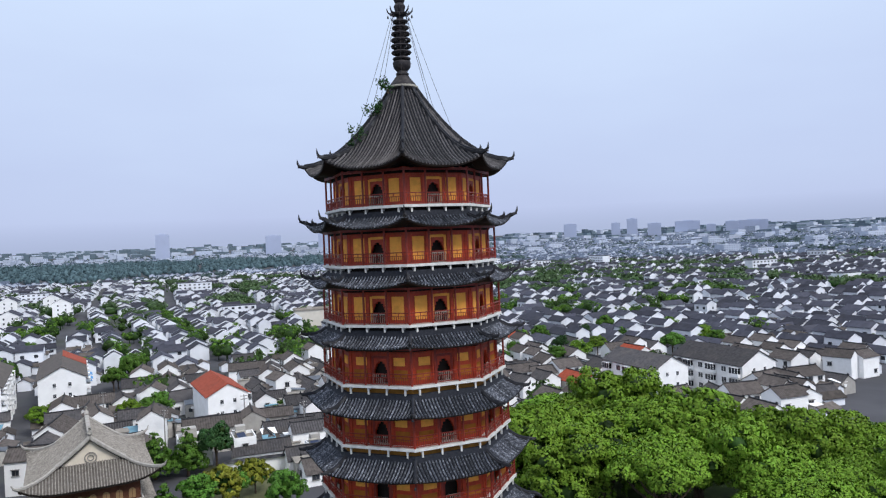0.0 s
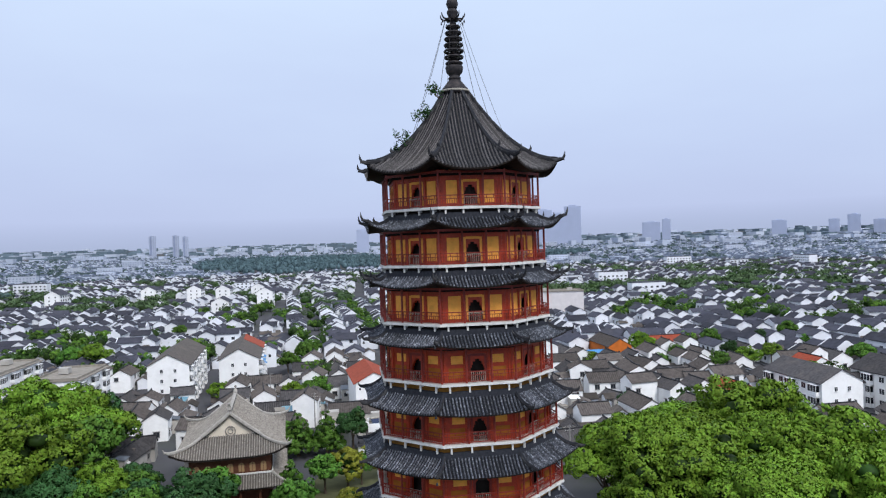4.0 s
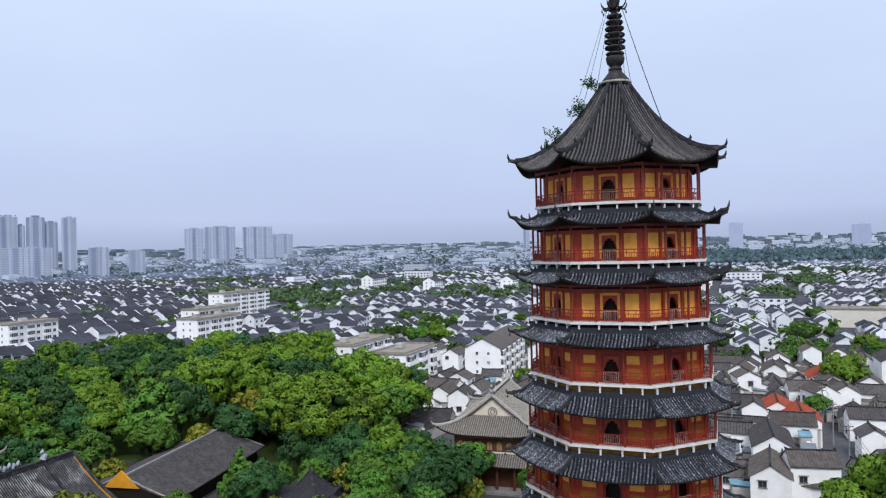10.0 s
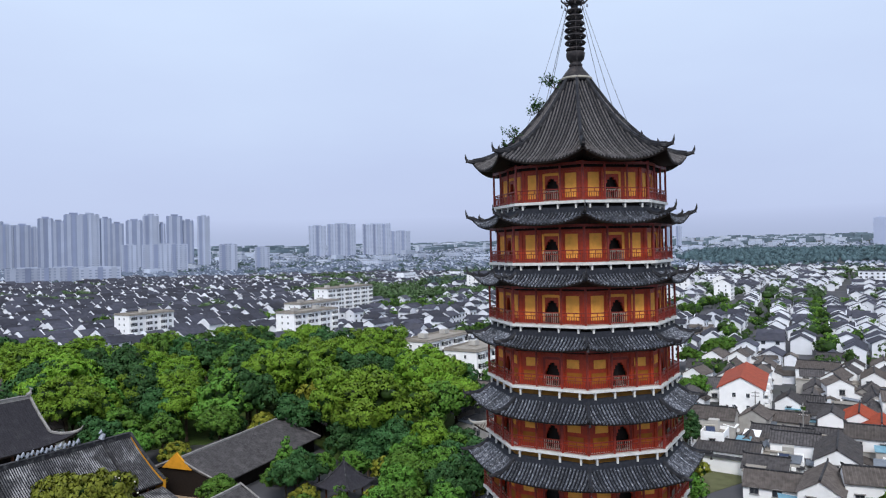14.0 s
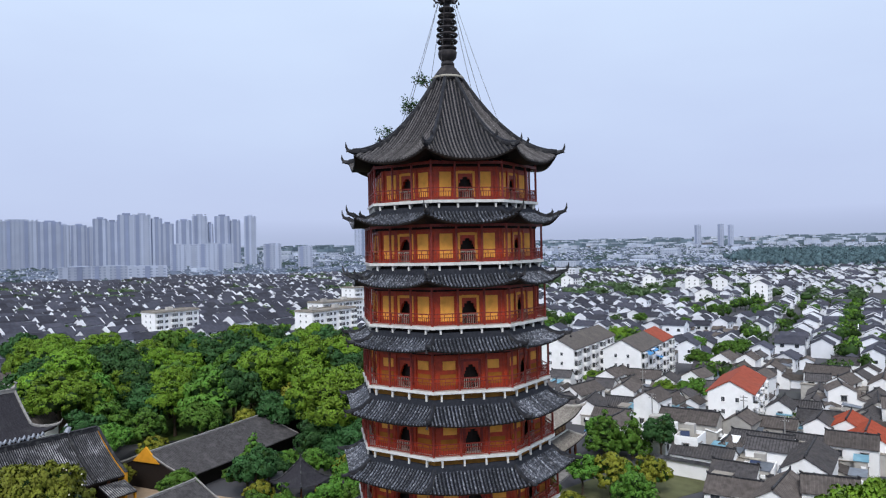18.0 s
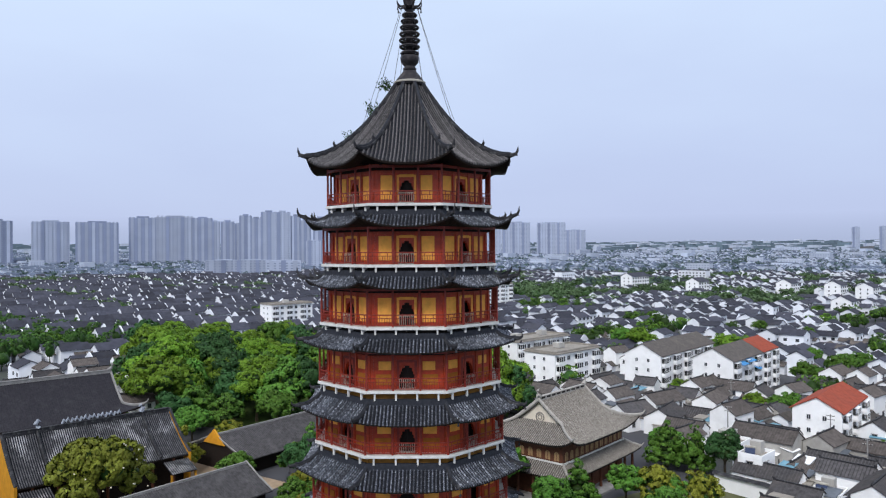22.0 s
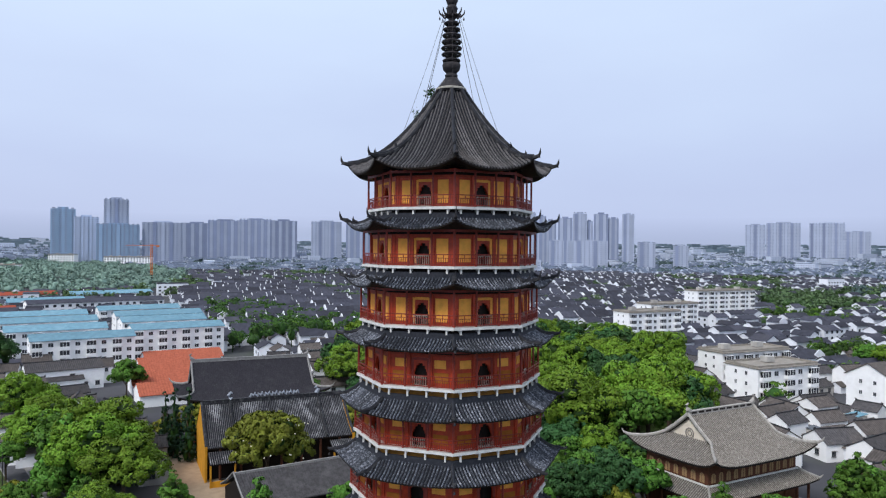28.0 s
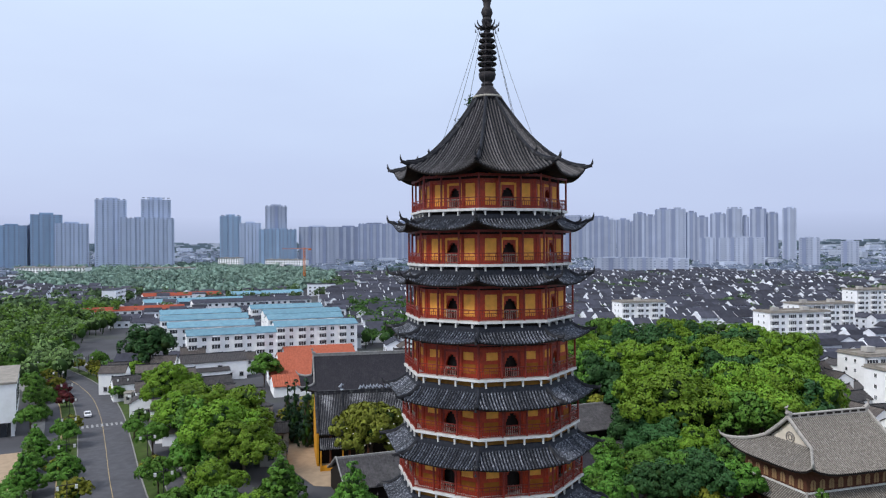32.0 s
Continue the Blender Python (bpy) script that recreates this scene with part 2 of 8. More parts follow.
def leaf_mat(name, color, vary=0.32):
    """Foliage: changes from leaf clump to leaf clump and from tree to tree."""
    m = mat(name, color, 0.55, vary=0.42, scale=0.75, island=vary, hue=0.01)
    n, l = m.node_tree.nodes, m.node_tree.links
    b = n["Principled BSDF"]
    b.inputs["Specular IOR Level"].default_value = 0.12
    src = b.inputs["Base Color"].links[0].from_socket
    oi, hs = n.new("ShaderNodeObjectInfo"), n.new("ShaderNodeHueSaturation")
    for key, lo, hi in (("Hue", 0.499, 0.516), ("Value", 0.75, 1.2)):
        r = n.new("ShaderNodeMapRange")
        r.inputs["To Min"].default_value, r.inputs["To Max"].default_value = lo, hi
        l.new(oi.outputs["Random"], r.inputs["Value"])
        l.new(r.outputs["Result"], hs.inputs[key])
    l.new(src, hs.inputs["Color"])
    l.new(hs.outputs["Color"], b.inputs["Base Color"])
    return m


LEAF = [leaf_mat("camphor_leaf", (0.182, 0.3, 0.03), 0.14), leaf_mat("dark_leaf", (0.052, 0.122, 0.038), 0.14), leaf_mat("mid_leaf", (0.118, 0.24, 0.036), 0.14),
        leaf_mat("yellow_green_leaf", (0.24, 0.24, 0.03), 0.2), leaf_mat("cypress_leaf", (0.02, 0.05, 0.022)), leaf_mat("magnolia_leaf", (0.2, 0.215, 0.03), 0.25),
        leaf_mat("maroon_leaf", (0.11, 0.02, 0.03)), leaf_mat("town_leaf", (0.075, 0.145, 0.03), 0.2), leaf_mat("bright_town_leaf", (0.13, 0.225, 0.03), 0.2)]
# Dark green core colour that paints shade into the gaps between clumps.
INNER = leaf_mat("crown_gap_shade", (0.03, 0.062, 0.012))


# ---- mesh building ----
class Geo:
    """Collects vertices and faces, each face with a material slot."""

    def __init__(self):
        self.v, self.f, self.m = [], [], []

    def add(self, verts, faces, mi=0):
        n = len(self.v)
        self.v += [tuple(p) for p in verts]
        self.f += [tuple(i + n for i in f) for f in faces]
        self.m += [mi] * len(faces)
        return self

    def hexa(self, p, mi=0):
        return self.add(p, [(0, 3, 2, 1), (4, 5, 6, 7), (0, 1, 5, 4), (1, 2, 6, 5), (2, 3, 7, 6), (3, 0, 4, 7)], mi)

    def box(self, x0, y0, z0, x1, y1, z1, mi=0):
        return self.hexa([(x0, y0, z0), (x1, y0, z0), (x1, y1, z0), (x0, y1, z0), (x0, y0, z1), (x1, y0, z1), (x1, y1, z1), (x0, y1, z1)], mi)

    def boxc(self, cx, cy, cz, sx, sy, sz, mi=0, rz=0.0):
        c, s = math.cos(rz), math.sin(rz)
        pts = []
        for z in (cz - sz / 2, cz + sz / 2):
            for a, b in ((-1, -1), (1, -1), (1, 1), (-1, 1)):
                x, y = a * sx / 2, b * sy / 2
                pts.append((cx + c * x - s * y, cy + s * x + c * y, z))
        return self.hexa(pts, mi)

    def lathe(self, profile, n=16, mi=0, cx=0.0, cy=0.0):
        rings = [[(cx + r * math.cos(2 * math.pi * i / n), cy + r * math.sin(2 * math.pi * i / n), z) for i in range(n)] for r, z in profile]
        faces = []
        for k in range(len(rings) - 1):
            for i in range(n):
                j = (i + 1) % n
                faces.append((k * n + i, k * n + j, k * n + n + j, k * n + n + i))
        faces += [tuple(reversed(range(n))), tuple(range((len(rings) - 1) * n, len(rings) * n))]
        return self.add([p for ring in rings for p in ring], faces, mi)

    def tube(self, pts, radii, n=6, mi=0, flat=1.0):
        """A round or flattened tube along a line of points."""
        pts = [Vector(p) for p in pts]
        rings = []
        for i, p in enumerate(pts):
            d = (pts[min(i + 1, len(pts) - 1)] - pts[max(i - 1, 0)]).normalized()
            side = d.cross(Vector((0, 0, 1)))
            side = side.normalized() if side.length > 1e-4 else Vector((1, 0, 0))
            up = side.cross(d)
            rr = radii[i] if hasattr(radii, "__len__") else radii
            rings.append([p + side * (math.cos(2 * math.pi * (k + 0.5) / n) * rr) + up * (math.sin(2 * math.pi * (k + 0.5) / n) * rr * flat) for k in range(n)])
        faces = []
        for i in range(len(rings) - 1):
            for k in range(n):
                j = (k + 1) % n
                faces.append((i * n + k, i * n + j, i * n + n + j, i * n + n + k))
        faces += [tuple(reversed(range(n))), tuple(range((len(rings) - 1) * n, len(rings) * n))]
        return self.add([p for ring in rings for p in ring], faces, mi)

    def mesh(self, name, mats, smooth=False):
        me = bpy.data.meshes.new(name)
        me.from_pydata(self.v, [], self.f)
        for mm in mats if isinstance(mats, (list, tuple)) else [mats]:
            me.materials.append(mm)
        me.polygons.foreach_set("material_index", self.m)
        if smooth:
            me.polygons.foreach_set("use_smooth", [True] * len(self.f))
        me.update()
        return me


def part(name, geo, mats, parent=None, label="", m=None, smooth=False):
    """One mesh object under a thing or a part; geo is a Geo or a finished mesh."""
    ob = new(name, geo if isinstance(geo, bpy.types.Mesh) else geo.mesh(name, mats, smooth))
    if parent:
        ob.parent = parent
    if m is not None:
        ob.matrix_basis = m
    if label:
        ob["label"] = label
    return ob


def thing(name, label, category, group="", kind="", m=None):
    ob = new(name)
    ob.empty_display_size = 0.5
    if m is not None:
        ob.matrix_basis = m
    return tagged(ob, label, category, group, kind)


def turn(a):
    return Matrix.Rotation(a, 4, "Z")


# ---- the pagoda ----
# Ochre in a darker tone for the low panels behind the rails.
OCHRE_DIM = mat("darker_ochre", (0.42, 0.15, 0.022), 0.8, vary=0.3, scale=1.5)
# Floor slabs: storey, top of slab, corner radius, radius of the eave tips above that storey, height of those tips.
SLAB = {1: (1.2, 12.5), 2: (11.4, 10.15), 3: (17.0, 9.95), 4: (22.6, 9.65), 5: (28.06, 9.3), 6: (33.42, 9.02), 7: (38.76, 8.83), 8: (44.05, 8.62), 9: (49.3, 8.2)}
TIP = {1: (15.5, 8.9), 2: (12.4, 14.6), 3: (12.1, 20.1), 4: (11.75, 26.2), 5: (11.4, 31.8), 6: (11.05, 37.75), 7: (10.85, 43.75), 8: (10.8, 49.15), 9: (10.72, 54.55)}
T8, C8 = math.tan(radians(22.5)), math.cos(radians(22.5))
# Ochre darkened in its own colour for the shade under the slabs.
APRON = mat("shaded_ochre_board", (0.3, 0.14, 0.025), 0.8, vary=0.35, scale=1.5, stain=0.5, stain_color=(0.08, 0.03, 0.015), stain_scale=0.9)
pagoda = thing("pagoda", "tall octagonal red and ochre timber pagoda with grey tiled eaves", "pagoda")


def roof_face(a0, z0, a1, z1, lift, ext, sag, spacing, rib):
    """One of eight roof slopes, facing +x: pan surface, barrel ribs, drip edge and underside. sag: how far the profile hangs below a straight line."""
    def at(y, v, raised=0.0):
        a = a0 + (a1 - a0) * v
        w = a * T8
        u = max(-1.0, min(1.0, y / max(w, 1e-6)))
        z = z0 + (z1 - z0) * v - sag * 4 * v * (1 - v)
        k = v ** 2.2
        return (a + ext * abs(u) ** 4 * k, y * (1 + ext / a1 * abs(u) ** 3 * k * 0.9), z + lift * abs(u) ** 2.6 * v ** 3.2 + raised)

    g = Geo()
    nu, nv = 20, 9
    grid = []
    for j in range(nv + 1):
        v = j / nv
        w = (a0 + (a1 - a0) * v) * T8
        grid += [at(w * (2 * i / nu - 1), v) for i in range(nu + 1)]
    quads = [(j * (nu + 1) + i, (j + 1) * (nu + 1) + i, (j + 1) * (nu + 1) + i + 1, j * (nu + 1) + i + 1) for j in range(nv) for i in range(nu)]
    g.add(grid, quads, 0)
    # ribs, each a mesh of its own
    ribs = []
    w1 = a1 * T8
    n = int(w1 / spacing)
    for i in range(-n, n + 1):
        y = i * spacing
        v0 = max(0.0, (abs(y) / T8 + 0.08 - a0) / (a1 - a0)) if abs(y) > a0 * T8 else 0.0
        if v0 > 0.93:
            continue
        steps = max(3, int(8 * (1 - v0)) + 1)
        q = Geo()
        for s in range(steps + 1):
            p = at(y, v0 + (1 - v0) * s / steps, rib * 0.35)
            for b, c in ((-1, -0.9), (-0.72, 0.35), (0, 0.85), (0.72, 0.35), (1, -0.9)):
                q.v.append((p[0], p[1] + b * rib * 0.54, p[2] + c * rib * 0.95))
        for s in range(steps):
            for b in range(4):
                q.f.append((5 * s + b, 5 * s + 5 + b, 5 * s + 6 + b, 5 * s + 1 + b))
                q.m.append(0)
        e = 5 * steps
        q.f.append((e, e + 1, e + 2, e + 3, e + 4))
        q.m.append(0)
        ribs.append(q)
    # drip edge and underside
    edge = [at(w1 * (2 * i / nu - 1), 1.0) for i in range(nu + 1)]
    inner = [(a0 + (a1 - a0) * 0.35, (a0 + (a1 - a0) * 0.35) * T8 * (2 * i / nu - 1), z1 - 0.1) for i in range(nu + 1)]
    low = [(p[0] - 0.05, p[1], p[2] - 0.2) for p in edge]
    m = nu + 1
    g.add(edge + low + inner, [(i, m + i, m + i + 1, i + 1) for i in range(nu)] + [(m + i, 2 * m + i, 2 * m + i + 1, m + i + 1) for i in range(nu)], 2)
    return g, at, ribs


def hip_ridge(at, a0, a1, width, height, tip_r, tip_z, horn):
    """The ridge on a corner, running towards +x, ending in an upturned horn."""
    g = Geo()
    pts = []
    for s in range(11):
        v = s / 10
        x, y, z = at((a0 + (a1 - a0) * v) * T8, v)
        pts.append(Vector((math.hypot(x, y), 0, z)))
    end = pts[-1]
    tip = Vector((tip_r, 0, tip_z))
    mid = Vector((end.x + (tip_r - end.x) * 0.72, 0, end.z + (tip_z - end.z) * 0.28))
    line = [(p + Vector((0, 0, height * 0.4))) for p in pts]
    g.tube(line, [width * 0.6] * len(line), 6, 0, flat=height / width)
    g.tube([p + Vector((0, 0, height * 0.95)) for p in pts], width * 0.34, 6, 1)
    horn_pts = [line[-2], line[-1], mid, (mid + tip) / 2 + Vector((0.06, 0, -0.06)), tip]
    g.tube(horn_pts, [width * 0.6, width * 0.55, width * 0.4, width * 0.26, 0.02], 6, 0, flat=1.2)
    # small spike on the shoulder
    sp = pts[7] + Vector((0, 0, height))
    if horn:
        g.tube([sp + Vector((-0.35, 0, 0)), sp + Vector((0, 0, 0.1)), sp + Vector((0.1, 0, 0.32)), sp + Vector((0.05, 0, 0.58))], [0.15, 0.17, 0.12, 0.03], 5, 0)
    # bell under the tip
    g.tube([tip + Vector((-0.14, 0, -0.3)), tip + Vector((-0.14, 0, -0.62))], 0.015, 4, 2)
    g.lathe([(0.04, tip.z - 0.62), (0.09, tip.z - 0.72), (0.12, tip.z - 0.85)], 8, 2, tip.x - 0.14, 0)
    return g


def storey_wall(rw, z0, z1, k):
    """One face of the wall, facing +x, with a cusped doorway through it."""
    a, half = rw * C8, rw * C8 * T8
    g, t = Geo(), 0.28
    dw, dh = (0.66, 2.0) if k >= 5 else (0.66, 2.2)
    top = []
    cols = 12
    for i in range(cols):
        u = abs((i + 0.5) / cols * 2 - 1)
        if k >= 5:
            h = dh if u < 0.3 else dh - 0.2 if u < 0.62 else dh - 0.75
            if 0.62 <= u < 0.8:
                h = dh - 0.5
        else:
            h = dh - 0.62 * (1 - math.sqrt(max(0.0, 1 - u * u)))
        top.append(h)
    line = [(-half, z0), (-dw, z0)]
    for i, h in enumerate(top):
        y0 = -dw + 2 * dw * i / cols
        line += [(y0, z0 + h), (y0 + 2 * dw / cols, z0 + h)]
    line += [(dw, z0), (half, z0), (half, z1), (-half, z1)]
    m = len(line)
    g.add([(a, y, z) for y, z in line] + [(a - t, y, z) for y, z in line],
          [tuple(range(m)), tuple(reversed(range(m, 2 * m)))] + [(i, m + i, m + (i + 1) % m, (i + 1) % m) for i in range(m)])
    return g


for k in range(9, 0, -1):
    zs, rs = SLAB[k]
    tip_r, tip_z = TIP[k]
    top_roof = k == 9
    if top_roof:
        a0, z0, a1, z1 = 1.15, 61.0, 9.12, 52.65
        sag, spacing, lift, ext = 1.25, 0.31, 0.95, 0.12
    else:
        zn, rn = SLAB[k + 1]
        gap = 0.95 if k >= 6 else 1.15
        a0, z0 = rn * C8 - 0.35, zn - gap - 0.05
        a1 = tip_r * C8 - 0.76
        z1 = z0 - (0.93 if k >= 6 else 1.33)
        if k == 1:
            a0, z0, a1, z1 = rn * C8 - 0.3, zn - 1.3, 13.4, 7.2
        sag, spacing, lift, ext = 0.12, 0.31, max(0.35, tip_z - z1 - (0.85 if k < 6 else 1.0)), 0.15
    rw = rs - 1.0 if k > 1 else 9.6
    g, at, ribs = roof_face(a0, z0, a1, z1, lift, ext, sag, spacing, 0.14)
    me = g.mesh("roof_slope", [TILE_UNDER, TILE_TOP if top_roof else TILE, SOFFIT])
    if top_roof:
        rib_mes = [q.mesh("tile_rib", TILE_TOP) for q in ribs]
    else:
        joined = Geo()
        for q in ribs:
            joined.add(q.v, q.f)
        rib_mes = [joined.mesh("tile_ribbing", TILE)]
    hip = hip_ridge(at, a0, a1, 0.34 if top_roof else 0.3, 0.36 if top_roof else 0.3, tip_r, tip_z, k >= 7).mesh("hip_ridge", [RIDGE, COURSE, IRON])
    wall = storey_wall(rw, zs, z1 + 0.05, k).mesh("storey_wall", [RED, RED])
    half = rw * C8 * T8
    a = rw * C8
    # timber posts and rails standing proud of the wall
    pg = Geo()
    pg.box(a + 0.002, -0.11, zs, a + 0.1, 0.11, z1 + 0.05)
    wpost_me = pg.mesh("wall_post", RED)
    rails = []
    for zz, hh in ((z1 - 0.5, 0.16), (zs + 2.68, 0.14)):
        pg = Geo()
        pg.box(a + 0.002, -half + 0.05, zz - hh / 2, a + 0.07, half - 0.05, zz + hh / 2)
        rails.append(pg.mesh("wall_rail", RED))
    # ochre panels
    pan = Geo()
    tall = k >= 7
    pz0, pz1 = (zs + 0.35, zs + 2.42) if tall else (zs + 1.62, zs + 2.35)
    in_ = 0.42 if tall else 0.55
    pan.box(a + 0.003, half * 0.345 + 0.28, pz0, a + 0.05, half - in_ - 0.1, pz1)
    pan_me = pan.mesh("ochre_panel", OCHRE)
    pan2 = Geo()
    pan2.box(a + 0.003, -half + in_ + 0.1, pz0, a + 0.05, -half * 0.345 - 0.28, pz1)
    pan2_me = pan2.mesh("ochre_panel", OCHRE)
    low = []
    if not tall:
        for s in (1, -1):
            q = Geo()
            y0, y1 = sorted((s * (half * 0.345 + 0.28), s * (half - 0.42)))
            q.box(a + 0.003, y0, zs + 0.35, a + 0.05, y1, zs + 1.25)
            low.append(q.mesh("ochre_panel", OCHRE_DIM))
    # ochre surround of the doorway
    sur = Geo()
    for s in (1, -1):
        y0, y1 = sorted((s * 0.64, s * 0.86))
        sur.box(a + 0.003, y0, zs + 0.25, a + 0.05, y1, zs + 2.45)
    sur.box(a + 0.003, -0.64, zs + 2.27, a + 0.05, 0.64, zs + 2.5)
    sur_me = sur.mesh("door_surround", OCHRE if k >= 7 else RED_RAIL)
    fz = Geo()
    fz.box(a + 0.003, -0.62, z1 - 0.4, a + 0.06, 0.62, z1 + 0.0)
    frieze_me = fz.mesh("frieze_panel", OCHRE)
    # floor slab
    ra = rs * C8
    sl = Geo()
    inn = (rs - 2.2) * C8 if k > 1 else 0.5
    th = 0.24
    sl.hexa([(inn, -inn * T8, zs - th), (ra, -ra * T8, zs - th), (ra, ra * T8, zs - th), (inn, inn * T8, zs - th),
             (inn, -inn * T8, zs), (ra, -ra * T8, zs), (ra, ra * T8, zs), (inn, inn * T8, zs)])
    slab_me = sl.mesh("balcony_slab", WHITE_SLAB)
    leg = Geo()
    leg.box(ra - 0.26, -0.075, zs - th - (0.42 if k >= 7 else 0.6), ra - 0.1, 0.075, zs - th - 0.002)
    leg.box(ra - 0.55, -0.06, zs - th - 0.2, ra - 0.262, 0.06, zs - th - 0.002)
    leg_me = leg.mesh("slab_bracket", WHITE_SLAB)
    # pale grille before the doorway
    grl = Geo()
    for i in range(8):
        grl.boxc(a + 0.3, -0.63 + 0.18 * i, zs + 0.45, 0.04, 0.05, 0.86)
    for zz in (0.08, 0.9):
        grl.boxc(a + 0.3, 0, zs + zz, 0.06, 1.34, 0.06)
    grille_me = grl.mesh("door_grille", BAND)
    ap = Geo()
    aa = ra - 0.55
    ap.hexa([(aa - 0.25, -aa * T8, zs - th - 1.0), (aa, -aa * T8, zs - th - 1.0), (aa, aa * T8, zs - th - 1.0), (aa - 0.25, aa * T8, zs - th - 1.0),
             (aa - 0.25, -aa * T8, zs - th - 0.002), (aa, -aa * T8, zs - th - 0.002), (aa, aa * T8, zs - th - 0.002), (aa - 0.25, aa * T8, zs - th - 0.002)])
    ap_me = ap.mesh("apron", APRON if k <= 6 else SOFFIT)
    ringg = Geo()
    if not top_roof:
        ar = a0 + 0.12
        ringg.hexa([(ar - 0.3, -ar * T8, z0 - 0.12), (ar + 0.05, -ar * T8, z0 - 0.12), (ar + 0.05, ar * T8, z0 - 0.12), (ar - 0.3, ar * T8, z0 - 0.12),
                    (ar - 0.3, -ar * T8, z0 + 0.46), (ar, -ar * T8, z0 + 0.46), (ar, ar * T8, z0 + 0.46), (ar - 0.3, ar * T8, z0 + 0.46)])
        ring_me = ringg.mesh("ridge_course", COURSE)
    # railing
    rl = Geo()
    rr_ = ra - 0.16
    hw = rr_ * T8 - 0.06
    for zz, hh in ((zs + 1.02, 0.09), (zs + 0.72, 0.06), (zs + 0.14, 0.08)):
        rl.box(rr_ - 0.04, -hw, zz - hh / 2, rr_ + 0.04, hw, zz + hh / 2)
    nb = int(2 * hw / 0.21)
    for i in range(nb):
        y = -hw + 2 * hw * (i + 0.5) / nb
        rl.box(rr_ - 0.02, y - 0.022, zs + 0.182, rr_ + 0.02, y + 0.022, zs + 0.688)
    for i in range(nb // 3):
        y = -hw + 2 * hw * (i + 0.5) / (nb // 3)
        rl.box(rr_ - 0.02, y - 0.03, zs + 0.752, rr_ + 0.02, y + 0.03, zs + 0.973)
    rail_me = rl.mesh("railing", RED_RAIL)
    z_post = z1 + (0.15 if not top_roof else 0.0)
    cg = Geo()
    cg.lathe([(0.1, zs + 0.002), (0.1, z_post)], 8)
    post_me = cg.mesh("balcony_post", RED_RAIL)
    # bracket sets and beams under the eave
    br = Geo()
    br.box(a + 0.1, -half - 0.2, z1 - 0.5, a + 0.3, half + 0.2, z1 - 0.25)
    br.box(ra - 0.28, -ra * T8 + 0.1, z1 - 0.32, ra - 0.08, ra * T8 - 0.1, z1 - 0.1, 1)
    for i in range(5):
        y = -half + 2 * half * (i + 0.5) / 5
        for lv, (out, wd) in enumerate(((0.35, 0.5), (0.7, 0.75), (1.05, 1.0))):
            br.box(a + 0.05, y - 0.09, z1 - 0.25 + lv * 0.13, a + 0.1 + out, y + 0.09, z1 - 0.14 + lv * 0.13)
            br.box(a + out - 0.05, y - wd / 2, z1 - 0.15 + lv * 0.13, a + out + 0.08, y + wd / 2, z1 - 0.06 + lv * 0.13)
    br_me = br.mesh("bracket_work", [SOFFIT, RED_RAIL])
    for f in range(8):
        mf, mc = turn(radians(-67.5 + 45 * f)), turn(radians(-90 + 45 * f))
        slope = part("roof_slope", me, None, pagoda, m=mf)
        for rm in rib_mes:
            if top_roof:
                part("tile_rib", rm, None, slope)
            else:
                part("tile_ribbing", rm, None, slope)["kind"] = "stuff"
        part("hip_ridge", hip, None, pagoda, m=mc)
        w = part("storey_wall", wall, None, pagoda, m=mf)
        for pm in (pan_me, pan2_me, *low):
            part("ochre_panel", pm, None, w)
        for yy in (-half + 0.1, -half * 0.345, half * 0.345, half - 0.1):
            part("wall_post", wpost_me, None, w, m=Matrix.Translation((0, yy, 0)))
        for rm in rails:
            part("wall_rail", rm, None, w)
        part("door_surround", sur_me, None, w)
        if top_roof:
            for yy in (-half * 0.66, 0.0, half * 0.66):
                part("frieze_panel", frieze_me, None, w, m=Matrix.Translation((0, yy, 0)))
        part("door_grille", grille_me, None, w, "pale metal grille")
        sb = part("balcony_slab", slab_me, None, pagoda, m=mf)
        for i in range(4):
            part("slab_bracket", leg_me, None, sb, m=Matrix.Translation((0, (i - 1.5) * ra * T8 * 0.52, 0)))
        part("apron", ap_me, None, pagoda, m=mf)
        if not top_roof:
            part("ridge_course", ring_me, None, pagoda, m=mf)
        if k > 1:
            part("railing", rail_me, None, pagoda, m=mf)
            for i in (-1, 1):
                part("balcony_post", post_me, None, pagoda, m=mf @ Matrix.Translation((ra - 0.16, i * ra * T8 / 3, 0)))
            part("balcony_post", post_me, None, pagoda, m=mc @ Matrix.Translation((rs - 0.2, 0, 0)))
        part("bracket_work", br_me, None, pagoda, m=mf)["kind"] = "stuff"

# Core coloured near black so that the doorways look dark.
core = Geo()
core.lathe([(8.3, 0.0), (7.4, 25.0), (6.3, 52.2)], 8)
part("brick_core", core, DARK_INSIDE, pagoda, m=turn(radians(22.5)))
plinth = Geo()
plinth.lathe([(15.2, 0.0), (15.0, 0.9), (14.6, 0.86)], 8)
part("stone_plinth", plinth, GREY_STONE, pagoda)

# spire
sp = Geo()
sp.lathe([(1.45, 60.9), (1.42, 61.25), (1.28, 61.5), (1.0, 61.85), (0.72, 62.2), (0.62, 62.35)], 20)
part("dew_basin", sp, IRON, pagoda, "brown cast-iron lotus base of the spire", smooth=True)
bd = Geo()
bd.lathe([(1.5, 61.1), (1.52, 61.16), (1.52, 61.24), (1.46, 61.3)], 24)
part("pale_band", bd, BAND, pagoda, "pale band round the foot of the spire")
nk = Geo()
